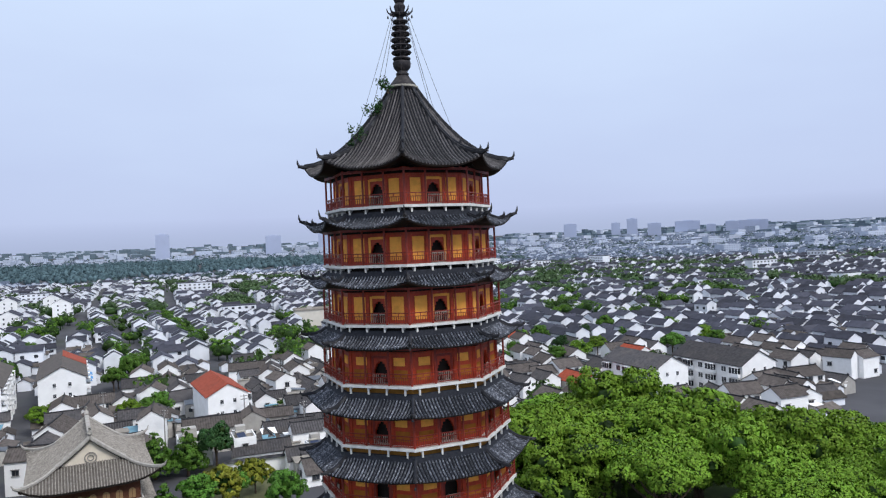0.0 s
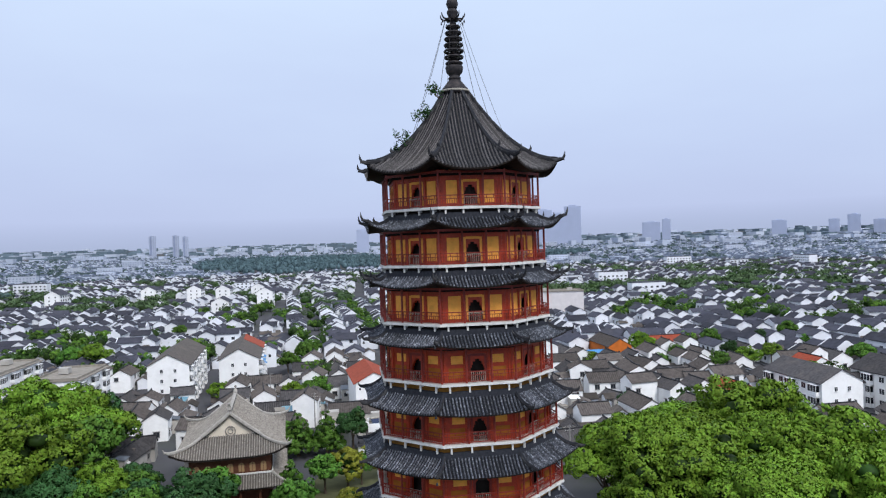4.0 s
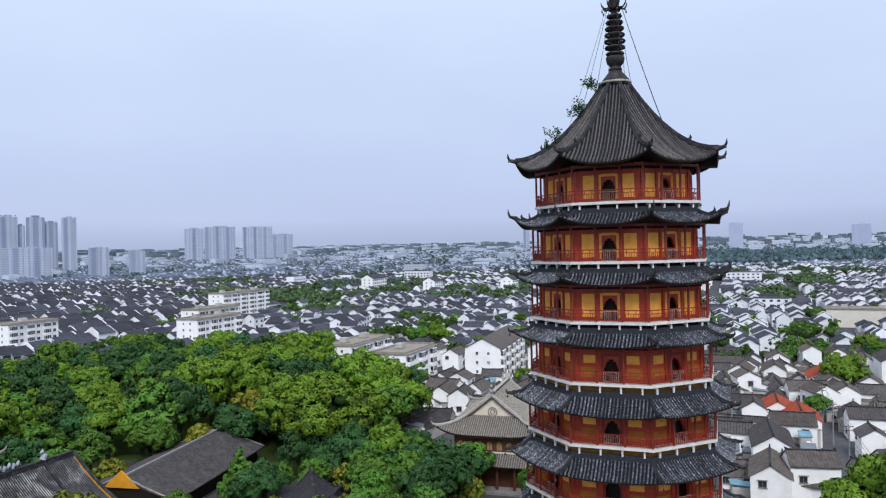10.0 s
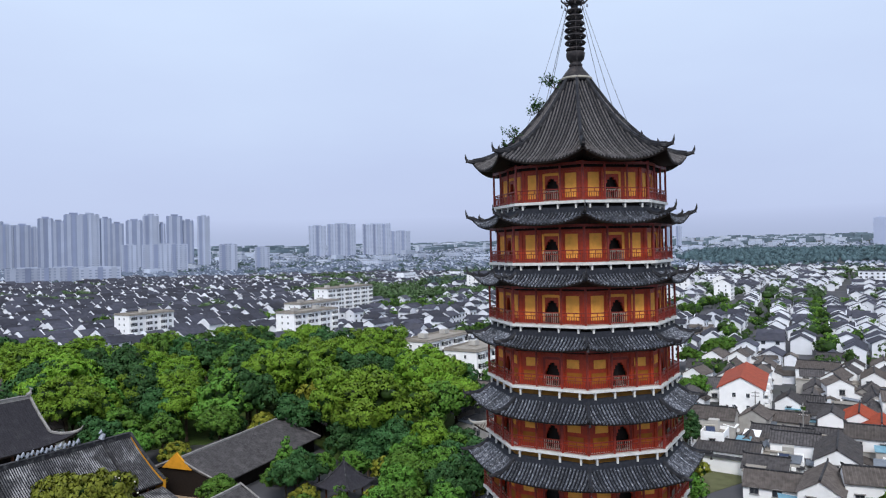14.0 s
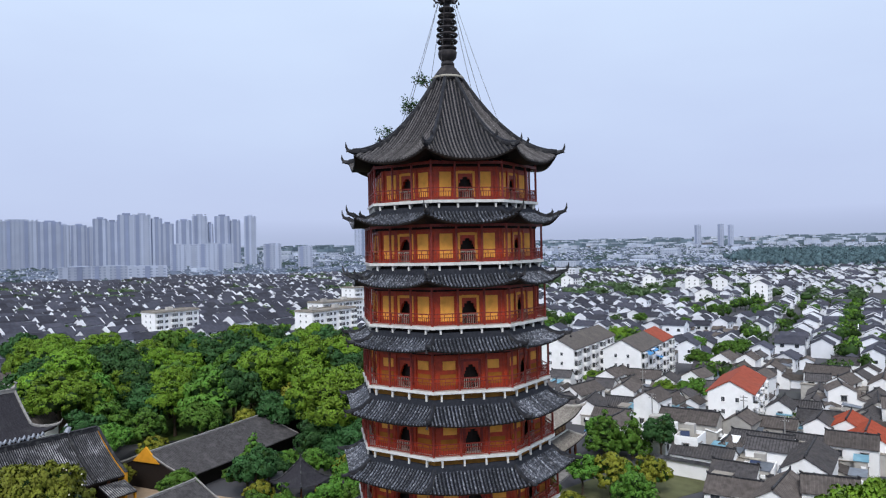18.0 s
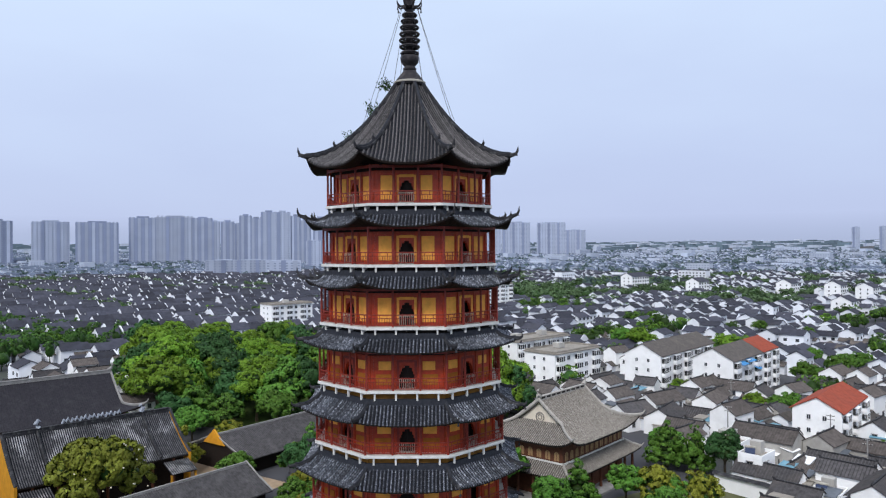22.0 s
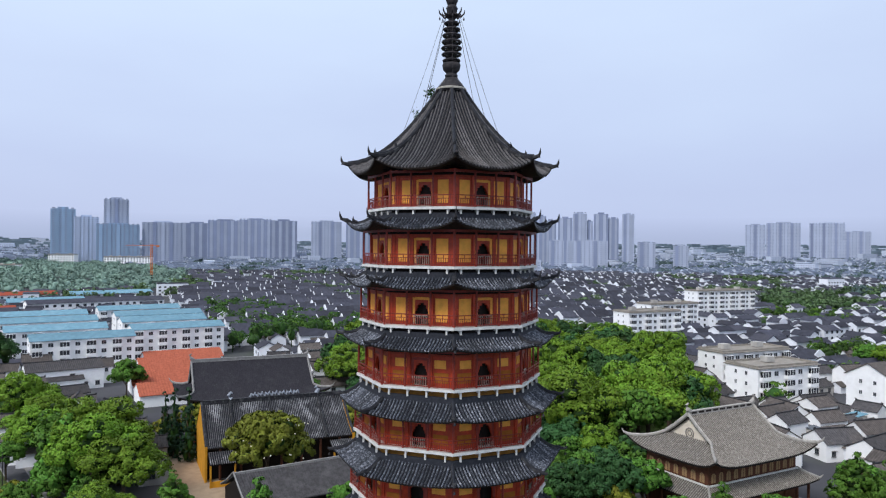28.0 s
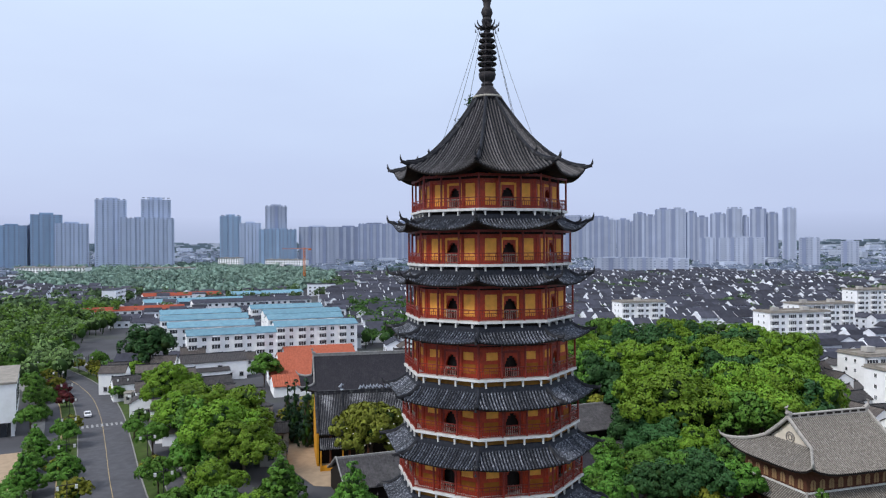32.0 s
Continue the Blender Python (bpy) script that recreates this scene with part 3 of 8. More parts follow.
nk.lathe([(0.5, 62.3), (0.62, 62.42), (0.64, 62.6), (0.5, 62.75), (0.56, 62.85), (0.82, 63.15), (0.9, 63.6), (0.84, 63.78), (0.4, 63.8)], 20)
part("inverted_bowl", nk, IRON, pagoda, smooth=True)
pole = Geo()
pole.lathe([(0.36, 63.7), (0.34, 68.3), (0.3, 70.2)], 12)
part("spire_pole", pole, IRON, pagoda, smooth=True)
for rr_, zz in zip((0.88, 0.98, 1.02, 0.98, 0.92, 0.84, 0.74), (64.05, 64.66, 65.27, 65.88, 66.5, 67.1, 67.7)):
    rg = Geo()
    n, prof = 24, [(rr_ - 0.2, -0.08), (rr_ - 0.05, -0.12), (rr_ + 0.02, 0.0), (rr_ - 0.07, 0.12), (rr_ - 0.22, 0.08)]
    for i in range(n):
        ca, sa = math.cos(2 * math.pi * i / n), math.sin(2 * math.pi * i / n)
        rg.v += [(p[0] * ca, p[0] * sa, zz + p[1]) for p in prof]
    for i in range(n):
        j = (i + 1) % n
        for b in range(5):
            c = (b + 1) % 5
            rg.f.append((5 * i + b, 5 * j + b, 5 * j + c, 5 * i + c))
            rg.m.append(0)
    for i in range(4):
        rg.boxc(0, 0, zz, 2 * rr_ - 0.15, 0.1, 0.1, 0, math.pi * i / 4)
    part("spire_ring", rg, IRON, pagoda)
cano = Geo()
cano.lathe([(0.35, 68.2), (0.62, 68.35), (0.7, 68.5), (0.45, 68.62), (0.5, 68.9), (0.58, 69.2), (0.42, 69.5)], 16)
for i in range(8):
    aa = 2 * math.pi * i / 8
    ca, sa = math.cos(aa), math.sin(aa)
    cano.tube([(0.55 * ca, 0.55 * sa, 68.5), (0.95 * ca, 0.95 * sa, 68.45), (1.2 * ca, 1.2 * sa, 68.7), (1.28 * ca, 1.28 * sa, 69.05)], [0.1, 0.1, 0.08, 0.03], 5)
    cano.lathe([(0.03, 68.35), (0.07, 68.2), (0.09, 68.05)], 6, 0, 1.18 * ca, 1.18 * sa)
part("canopy", cano, IRON, pagoda, "iron canopy with upturned hooks and bells")
fin = Geo()
fin.lathe([(0.4, 69.4), (0.5, 69.7), (0.62, 70.0), (0.5, 70.4), (0.34, 70.7), (0.42, 71.1), (0.55, 71.5), (0.5, 71.9), (0.3, 72.2), (0.24, 72.7), (0.36, 73.1), (0.3, 73.6), (0.1, 74.2), (0.02, 75.0)], 14)
part("finial", fin, IRON, pagoda, smooth=True)
for f in range(8):
    aa = radians(-90 + 45 * f)
    ca, sa = math.cos(aa), math.sin(aa)
    ch = Geo()
    pts = []
    for s in range(9):
        v = s / 8
        rr_ = 0.8 + (4.9 - 0.8) * v
        pts.append((rr_ * ca, rr_ * sa, 68.45 + (56.35 - 68.45) * v - 0.25 * 4 * v * (1 - v)))
    ch.tube(pts, 0.022, 4)
    part("chain", ch, IRON, pagoda)

# shrubs rooted on one hip of the top roof
rngp = random.Random(4)
for r0, z0, rad, n in ((1.9, 60.3, 1.05, 230), (3.4, 57.9, 1.2, 260), (5.6, 55.2, 1.1, 200), (6.6, 54.6, 0.7, 80)):
    g = Geo()
    dx, dy = math.cos(radians(-135)), math.sin(radians(-135))
    base = Vector((dx * r0, dy * r0, z0))
    for _ in range(7):
        tipv = base + Vector((dx * 0.5 + rngp.uniform(-0.7, 0.7), dy * 0.5 + rngp.uniform(-0.7, 0.7), rngp.uniform(0.5, 1.5))) * rad
        g.tube([base, base.lerp(tipv, 0.5) + Vector((0, 0, 0.1)), tipv], [0.03, 0.02, 0.01], 4, 1)
        for _ in range(n // 7):
            p = base.lerp(tipv, rngp.uniform(0.5, 1.1)) + Vector((rngp.uniform(-1, 1), rngp.uniform(-1, 1), rngp.uniform(-1, 1))) * rad * 0.28
            t1 = Vector((rngp.uniform(-1, 1), rngp.uniform(-1, 1), rngp.uniform(-1, 1))).normalized() * 0.12
            t2 = t1.cross(Vector((rngp.uniform(-1, 1), rngp.uniform(-1, 1), rngp.uniform(-1, 1)))).normalized() * 0.08
            g.add([p - t1, p - t2, p + t1, p + t2], [(0, 1, 2, 3)], 0)
    tagged(part("shrub", g, [LEAF[1], BARK]), "sparse wild shrub rooted on the tiled roof hip", "shrub", "roof shrubs")


# ---- ground ----
def horizon_lift(x, y):
    """Height given to the ground so its horizon fits the camera's view: level round the pagoda, then a gentle slope."""
    d = max(0.0, math.hypot(x, y) - 300)
    return 0.019 * d * d / (d + 250)


gd = Geo()
rings, seg = (300, 380, 470, 580, 720, 900, 1200, 1600, 2200, 3000, 3800, 4500), 64
gd.add([(0, 0, 0)] + [(r_ * math.cos(2 * math.pi * i / seg), r_ * math.sin(2 * math.pi * i / seg), horizon_lift(r_, 0)) for r_ in rings for i in range(seg)],
       [(0, 1 + i, 1 + (i + 1) % seg) for i in range(seg)]
       + [(1 + seg * k + i, 1 + seg * (k + 1) + i, 1 + seg * (k + 1) + (i + 1) % seg, 1 + seg * k + (i + 1) % seg) for k in range(len(rings) - 1) for i in range(seg)])
tagged(part("ground", gd, GROUND), "grey-brown town ground reaching the horizon", "ground", kind="structure")


# ---- trees ----
def inside(p, poly):
    x, y, c = p[0], p[1], False
    for i in range(len(poly)):
        (x0, y0), (x1, y1) = poly[i - 1], poly[i]
        if (y0 > y) != (y1 > y) and x < (x1 - x0) * (y - y0) / (y1 - y0) + x0:
            c = not c
    return c


def leafy_mesh(name, geo, clumps, per, size, reach, mats, rs):
    """Leaf quads gathered into rounded clumps (centre, outward way); each leaf is shaded by the swell of its clump."""
    cen = np.repeat(np.array([c for c, _ in clumps]), per, axis=0)
    out = np.repeat(np.array([o for _, o in clumps]), per, axis=0)
    big = np.repeat(rs.uniform(0.7, 1.25, len(clumps)) * reach, per)[:, None]
    n = len(cen)

    def unit(a):
        return a / np.maximum(np.linalg.norm(a, axis=1), 1e-6)[:, None]

    d = unit(rs.normal(size=(n, 3)))
    lean = unit(out + np.array((0, 0, 0.35)))
    d = unit(d + lean * 0.85)
    p = cen + d * big * rs.uniform(0.7, 1.05, (n, 1)) * np.array((1, 1, 0.8))
    face = unit(d + rs.normal(size=(n, 3)) * 0.45)
    t1 = unit(np.cross(face, rs.normal(size=(n, 3))))
    t2 = np.cross(face, t1)
    w, h = size * rs.uniform(0.6, 1.3, (n, 1)), size * rs.uniform(0.6, 1.3, (n, 1))
    verts = np.stack([p - t1 * w - t2 * h * 0.3, p - t2 * h, p + t1 * w - t2 * h * 0.2, p + t1 * w * 0.2 + t2 * h + face * size * 0.3], axis=1).reshape(-1, 3)
    shade = unit(d * 0.8 + out * 0.45 + rs.normal(size=(n, 3)) * 0.22)
    base, loops = len(geo.v), sum(len(f) for f in geo.f)
    faces = geo.f + [(base + 4 * i, base + 4 * i + 1, base + 4 * i + 2, base + 4 * i + 3) for i in range(n)]
    me = bpy.data.meshes.new(name)
    me.from_pydata(list(geo.v) + [tuple(v) for v in verts.tolist()], [], faces)
    for mm in mats:
        me.materials.append(mm)
    me.polygons.foreach_set("material_index", [1] * len(geo.f) + [0] * n)
    me.polygons.foreach_set("use_smooth", [True] * len(faces))
    me.update()
    me.normals_split_custom_set([(0.0, 0.0, 0.0)] * loops + np.repeat(shade, 4, axis=0).tolist())
    return me


def lobe_clumps(lobes, count, rs, low=-0.45):
    """Places of leaf clumps on the outer side of overlapping lobes (x, y, z, rx, rz)."""
    area = np.array([l[3] * (l[3] + l[4]) for l in lobes])
    clumps = []
    for i, (lx, ly, lz, rx, rz) in enumerate(lobes):
        for _ in range(max(3, int(count * area[i] / area.sum()))):
            zz, a = rs.uniform(low, 1), rs.uniform(0, 2 * math.pi)
            q = math.sqrt(1 - zz * zz)
            n = (q * math.cos(a), q * math.sin(a), zz)
            k = rs.uniform(0.82, 1.04)
            c = (lx + n[0] * rx * k, ly + n[1] * rx * k, lz + n[2] * rz * k)
            if any(j != i and ((c[0] - o[0]) / o[3]) ** 2 + ((c[1] - o[1]) / o[3]) ** 2 + ((c[2] - o[2]) / o[4]) ** 2 < 0.55 for j, o in enumerate(lobes)):
                continue
            clumps.append((c, n))
    return clumps


def crown_mesh(name, lobes, leaves, size, mat_leaf, seed, reach=0.85, core=0.58):
    """A crown of rounded leaf clumps over overlapping lobes, with a core coloured dark as shade."""
    rs = np.random.RandomState(seed)
    g = Geo()
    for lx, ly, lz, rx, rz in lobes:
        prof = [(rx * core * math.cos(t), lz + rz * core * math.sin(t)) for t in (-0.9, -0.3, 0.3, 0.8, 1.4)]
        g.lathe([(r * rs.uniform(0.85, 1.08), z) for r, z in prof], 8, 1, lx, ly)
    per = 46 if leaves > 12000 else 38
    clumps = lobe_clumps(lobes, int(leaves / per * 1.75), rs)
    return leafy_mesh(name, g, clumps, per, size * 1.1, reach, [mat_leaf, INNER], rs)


def trunk_mesh(h, r, spread, rng, limbs=5):
    g = Geo()
    top = Vector((rng.uniform(-0.3, 0.3), rng.uniform(-0.3, 0.3), h * 0.62))
    g.tube([(0, 0, 0), (0.05, 0.02, h * 0.3), tuple(top)], [r, r * 0.75, r * 0.5], 8)
    for i in range(limbs):
        a = 2 * math.pi * i / limbs + rng.uniform(-0.4, 0.4)
        b = Vector((0, 0, h * rng.uniform(0.3, 0.55)))
        e = Vector((math.cos(a) * spread, math.sin(a) * spread, h * rng.uniform(0.62, 0.82)))
        g.tube([b, b.lerp(e, 0.5) + Vector((0, 0, 0.3)), e], [r * 0.45, r * 0.3, r * 0.1], 6)
    return g.mesh("trunk", BARK)


def tree_kind(kind, h, rad, mat_leaf, seed, leaves=2600, size=0.4, cone=False, reach=0.85):
    """A tree prototype: returns its trunk and crown meshes."""
    rng = random.Random(seed)
    lobes = []
    if cone:
        for i in range(7):
            f = i / 6
            for q in range(3 if f < 0.8 else 1):
                a = 2.1 * q + 1.3 * i + rng.uniform(-0.4, 0.4)
                d = rad * (1 - f) * 0.42
                lobes.append((d * math.cos(a), d * math.sin(a), h * ((0.24 + 0.66 * f) if rad > 3 else (0.12 + 0.8 * f)), rad * (0.62 - 0.46 * f), h * (0.12 if rad > 3 else 0.19)))
    else:
        lobes.append((0, 0, h * 0.64, rad * 0.6, h * 0.27))
        for i in range(10):
            a = 2 * math.pi * i / 10 + rng.uniform(-0.3, 0.3)
            d = rad * rng.uniform(0.48, 0.78)
            lobes.append((d * math.cos(a), d * math.sin(a), h * rng.uniform(0.46, 0.72), rad * rng.uniform(0.22, 0.38), h * rng.uniform(0.11, 0.19)))
        for i in range(8):
            a = rng.uniform(0, 6.28)
            d = rad * rng.uniform(0.08, 0.5)
            lobes.append((d * math.cos(a), d * math.sin(a), h * rng.uniform(0.74, 0.9), rad * rng.uniform(0.18, 0.32), h * rng.uniform(0.08, 0.14)))
    return trunk_mesh(h, 0.035 * h, rad * 0.5, rng), crown_mesh("crown", lobes, leaves, size, mat_leaf, seed, reach)


def umbrella_kind(h, rad, mat_leaf, seed, leaves, size):
    """A spreading old tree: a broad shallow canopy over bare branching limbs."""
    rng = random.Random(seed)
    lobes = [(0, 0, h * 0.8, rad * 0.55, h * 0.15)]
    for i in range(16):
        a, d = 2.4 * i, rad * math.sqrt((i + 0.5) / 16) * 0.82
        lobes.append((d * math.cos(a), d * math.sin(a), h * (0.86 - 0.2 * (d / rad) ** 2 + rng.uniform(-0.04, 0.04)), rad * rng.uniform(0.2, 0.3), h * rng.uniform(0.08, 0.12)))
    rs = np.random.RandomState(seed)
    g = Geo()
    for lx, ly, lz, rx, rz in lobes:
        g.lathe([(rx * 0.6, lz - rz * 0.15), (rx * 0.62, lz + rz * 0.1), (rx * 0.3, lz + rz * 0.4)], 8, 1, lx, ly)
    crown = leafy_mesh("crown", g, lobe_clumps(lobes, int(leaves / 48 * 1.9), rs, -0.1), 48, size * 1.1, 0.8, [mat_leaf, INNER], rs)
    t = Geo()
    for k in range(3):
        b = Vector((rng.uniform(-0.5, 0.5), rng.uniform(-0.5, 0.5), 0))
        f = Vector((rng.uniform(-1, 1) * rad * 0.2, rng.uniform(-1, 1) * rad * 0.2, h * 0.38))
        t.tube([b, b.lerp(f, 0.6), f], [0.36, 0.28, 0.22], 7)
        for q in range(5):
            a = rng.uniform(0, 6.28)
            e = Vector((math.cos(a) * rad * rng.uniform(0.3, 0.75), math.sin(a) * rad * rng.uniform(0.3, 0.75), h * rng.uniform(0.7, 0.8)))
            m = f.lerp(e, 0.5) + Vector((0, 0, -0.4))
            t.tube([f, m, e], [0.17, 0.11, 0.05], 5)
    return t.mesh("trunk", BARK), crown


TREES = {
    "camphor": [tree_kind("camphor", 12.5, 7.2, LEAF[0], s, 13500, 0.165) for s in (1, 2, 3)],
    "spreading": [umbrella_kind(12.5, 8.0, LEAF[0], s, 15000, 0.145) for s in (21, 22)],
    "dark": [tree_kind("dark", 12.0, 5.6, LEAF[1], s, 7000, 0.2) for s in (4, 5)],
    "mid": [tree_kind("mid", 10.0, 4.8, LEAF[2], s, 6000, 0.19, reach=0.75) for s in (6, 7, 8)],
    "yellow": [tree_kind("yellow", 7.5, 4.0, LEAF[3], s, 4000, 0.18, reach=0.65) for s in (9, 10)],
    "cypress": [tree_kind("cypress", 14.0, 1.7, LEAF[4], s, 4200, 0.17, True, 0.5) for s in (11,)],
    "magnolia": [tree_kind("magnolia", 11.0, 7.0, LEAF[5], s, 13000, 0.2, reach=0.75) for s in (12,)],
    "cedar": [tree_kind("cedar", 15.0, 4.8, LEAF[1], s, 5000, 0.2, True, 0.7) for s in (13,)],
    "maroon": [tree_kind("maroon", 3.4, 2.0, LEAF[6], s, 900, 0.2, reach=0.45) for s in (14,)],
    "conic": [tree_kind("conic", 10.5, 4.6, LEAF[2], s, 6500, 0.2, True, 0.75) for s in (15, 16)],
}
TREE_LABEL = {"camphor": "broad camphor tree with bright green domed crown", "dark": "dark green broadleaf tree with uneven crown",
              "mid": "mid-green broadleaf tree with a rounded crown", "yellow": "low yellow-green tree with loose crown",
              "cypress": "slim dark green cypress beside the temple", "magnolia": "olive-green magnolia tree dotted with pale flowers",
              "cedar": "tall dark cedar with layered branches", "maroon": "small maroon-leaved tree in the road verge",
              "conic": "bright green tree with a pointed crown", "spreading": "old camphor with a wide shallow canopy over bare limbs"}


def tree(kind, x, y, size=1.0, seed=0, z=0.0):
    rng = random.Random(seed * 7919 + int(x * 13) + int(y * 7))
    tr, cr = rng.choice(TREES[kind])
    m = Matrix.Translation((x, y, z)) @ turn(rng.uniform(0, 6.28)) @ Matrix.Diagonal((size * rng.uniform(0.92, 1.1), size * rng.uniform(0.92, 1.1), size * rng.uniform(0.92, 1.08), 1))
    t = thing("tree", TREE_LABEL[kind], "tree", "trees", m=m)
    part("trunk", tr, None, t)
    part("crown", cr, None, t)
    return t


def wood(poly, kinds, step, size, seed):
    """Trees standing through a wood, by a jittered grid."""
    rng = random.Random(seed)
    xs, ys = [p[0] for p in poly], [p[1] for p in poly]
    y = min(ys)
    while y < max(ys):
        x = min(xs)
        while x < max(xs):
            p = (x + rng.uniform(-0.42, 0.42) * step, y + rng.uniform(-0.42, 0.42) * step)
            if inside(p, poly):
                tree(rng.choice(kinds), p[0], p[1], size * rng.uniform(0.8, 1.2), seed)
            x += step
        y += step


WOOD_WEST = [(-250, -25), (-228, 33), (-240, 66), (-206, 84), (-168, 86), (-137, 78), (-97, 64), (-82, 48), (-72, 34), (-84, 22), (-108, 26), (-126, 4), (-134, -25)]
FRINGE = [(-76, 42), (-46, 30), (-38, 8), (-52, -2), (-74, -2), (-84, 20)]
WOOD_NORTH = [(10, 48), (20, 62), (30, 76), (42, 82), (54, 66), (62, 48), (78, 46), (95, 40), (70, 22), (25, 32)]
wood(WOOD_WEST, ["camphor", "mid", "dark", "camphor", "mid", "dark", "yellow"], 10.8, 1.32, 3)
wood(WOOD_NORTH, ["camphor", "spreading", "spreading", "camphor"], 9.4, 1.15, 5)
rngf = random.Random(2)
for fx in range(-84, -36, 6):
    for fy in range(-4, 44, 6):
        q = (fx + rngf.uniform(-2.5, 2.5), fy + rngf.uniform(-2.5, 2.5))
        along = (q[0] + 66) * 0.87 - (q[1] - 10.5) * 0.5
        if inside(q, FRINGE) and not (math.hypot(q[0] + 66, q[1] - 10.5) < 6 or (0 < along < 14 and abs((q[0] + 66) * 0.5 + (q[1] - 10.5) * 0.87) < 5)):
            tree(rngf.choice(("yellow", "mid", "mid", "yellow", "dark")), q[0], q[1], rngf.uniform(0.6, 0.9), 4)
for fx, fy, fk, fs in ((-104, -20, "yellow", 1.1), (-112, -14, "mid", 0.9), (-118, -6, "mid", 1.0), (-122, -18, "dark", 0.9), (-128, -12, "mid", 1.1), (-116, 6, "mid", 1.0), (-114, 16, "yellow", 1.0), (-108, -6, "yellow", 0.9),
                       (-110, 22, "dark", 1.0), (-130, -32, "mid", 1.0), (-134, -44, "mid", 1.0), (-130, -56, "mid", 0.9), (-98, -60, "yellow", 0.9), (-78, -8, "mid", 0.7), (-84, 8, "conic", 0.8), (-76, 4, "mid", 0.8)):
    tree(fk, fx, fy, fs, 6)
for bx, by, bs in ((-92, 50, 1.55), (-112, 62, 1.4), (-150, 72, 1.5), (-172, 78, 1.4), (-205, 74, 1.4), (-222, 50, 1.3), (36, 66, 1.5), (46, 52, 1.4)):
    tree("camphor", bx, by, bs, 9)


# ---- houses ----
def gabled(g, w, l, h, rise, over=0.35, mi=0):
    """Walls of a gabled house: ridge along y."""
    a, b = w / 2, l / 2
    g.add([(-a, -b, 0), (a, -b, 0), (a, b, 0), (-a, b, 0), (-a, -b, h), (a, -b, h), (a, b, h), (-a, b, h), (0, -b, h + rise), (0, b, h + rise)],
          [(0, 1, 5, 8, 4), (2, 3, 7, 9, 6), (1, 2, 6, 5), (3, 0, 4, 7), (3, 2, 1, 0)], mi)


def slopes(g, w, l, h, rise, over=0.35, thick=0.16, mi=0, lift=0.05):
    a, b = w / 2 + over, l / 2 + over * 0.5
    k = rise / (w / 2)
    z0 = h - over * k + lift
    for s in (1, -1):
        top, low = h + rise + lift, z0
        p = [(0, -b, top), (s * a, -b, low), (s * a, b, low), (0, b, top)]
        q = [(x, y, z + thick) for x, y, z in p]
        if s < 0:
            p, q = p[::-1], q[::-1]
        g.hexa(p + q, mi)


def fire_walls(g, w, l, h, rise, mi=0, up=0.45, t=0.32):
    """White gable walls standing above the roof at both ends."""
    a, k = w / 2 + 0.12, rise / (w / 2)
    for s in (-1, 1):
        y0, y1 = sorted((s * l / 2, s * (l / 2 + t)))
        pts = [(-a, 0), (a, 0), (a, h - 0.12 * k + up), (a * 0.12, h + rise + up), (-a * 0.12, h + rise + up), (-a, h - 0.12 * k + up)]
        g.add([(x, y0, z) for x, z in pts] + [(x, y1, z) for x, z in pts],
              [tuple(range(6)), tuple(reversed(range(6, 12)))] + [(i, i + 6, (i + 1) % 6 + 6, (i + 1) % 6) for i in range(6)], mi)


HOUSE_DIMS = [(5.8, 8, 5.2, 1.8), (6.2, 10, 5.4, 1.9), (5.4, 7, 3.0, 1.6), (6.4, 12, 5.6, 2.0), (5.0, 6.5, 5.4, 1.5), (6.8, 9, 5.8, 2.1), (5.8, 13, 3.2, 1.8), (6.0, 8, 6.8, 1.8)]
house_kinds = []


def roof_ribs(w, l, h, rise, over=0.35, step=0.55, rib=0.1):
    """Raised lines of cover tiles down both slopes."""
    g = Geo()
    a, k = w / 2 + over, rise / (w / 2)
    n = int((l + over) / step)
    for s in (1, -1):
        for i in range(n):
            y = -l / 2 - over / 2 + (l + over) * (i + 0.5) / n
            z0, z1 = h + rise + 0.2, h - over * k + 0.2
            g.add([(0, y - rib, z0), (0, y + rib, z0), (s * a, y + rib, z1), (s * a, y - rib, z1), (0, y, z0 + 0.08), (s * a, y, z1 + 0.08)],
                  [(0, 3, 5, 4), (1, 4, 5, 2), (2, 5, 3)] if s > 0 else [(0, 4, 5, 3), (1, 2, 5, 4), (2, 3, 5)])
    return g


def one_window(x, y, z, side, wide=1.2, high=1.3):
    """A framed window on a long wall (side) or on a gable."""
    g = Geo()
    for k, (a, b) in enumerate(((0.0, 0.1), (0.08, 0.16))):
        ww, hh = wide - 2 * a, high - 2 * a
        g.boxc(x, y, z, b if side else ww, ww if side else b, hh, 1 - k)
    g.boxc(x, y, z, 0.2 if side else 0.06, 0.06 if side else 0.2, high - 0.16, 1)
    g.boxc(x, y, z - high / 2 - 0.06, 0.4 if side else wide + 0.2, wide + 0.2 if side else 0.4, 0.1, 1)
    g.boxc(x, y, z + high / 2 + 0.14, 0.8 if side else wide + 0.3, wide + 0.3 if side else 0.8, 0.07, 1)
    return ("window", g.mesh("window", [GLASS, GREY_STONE]))


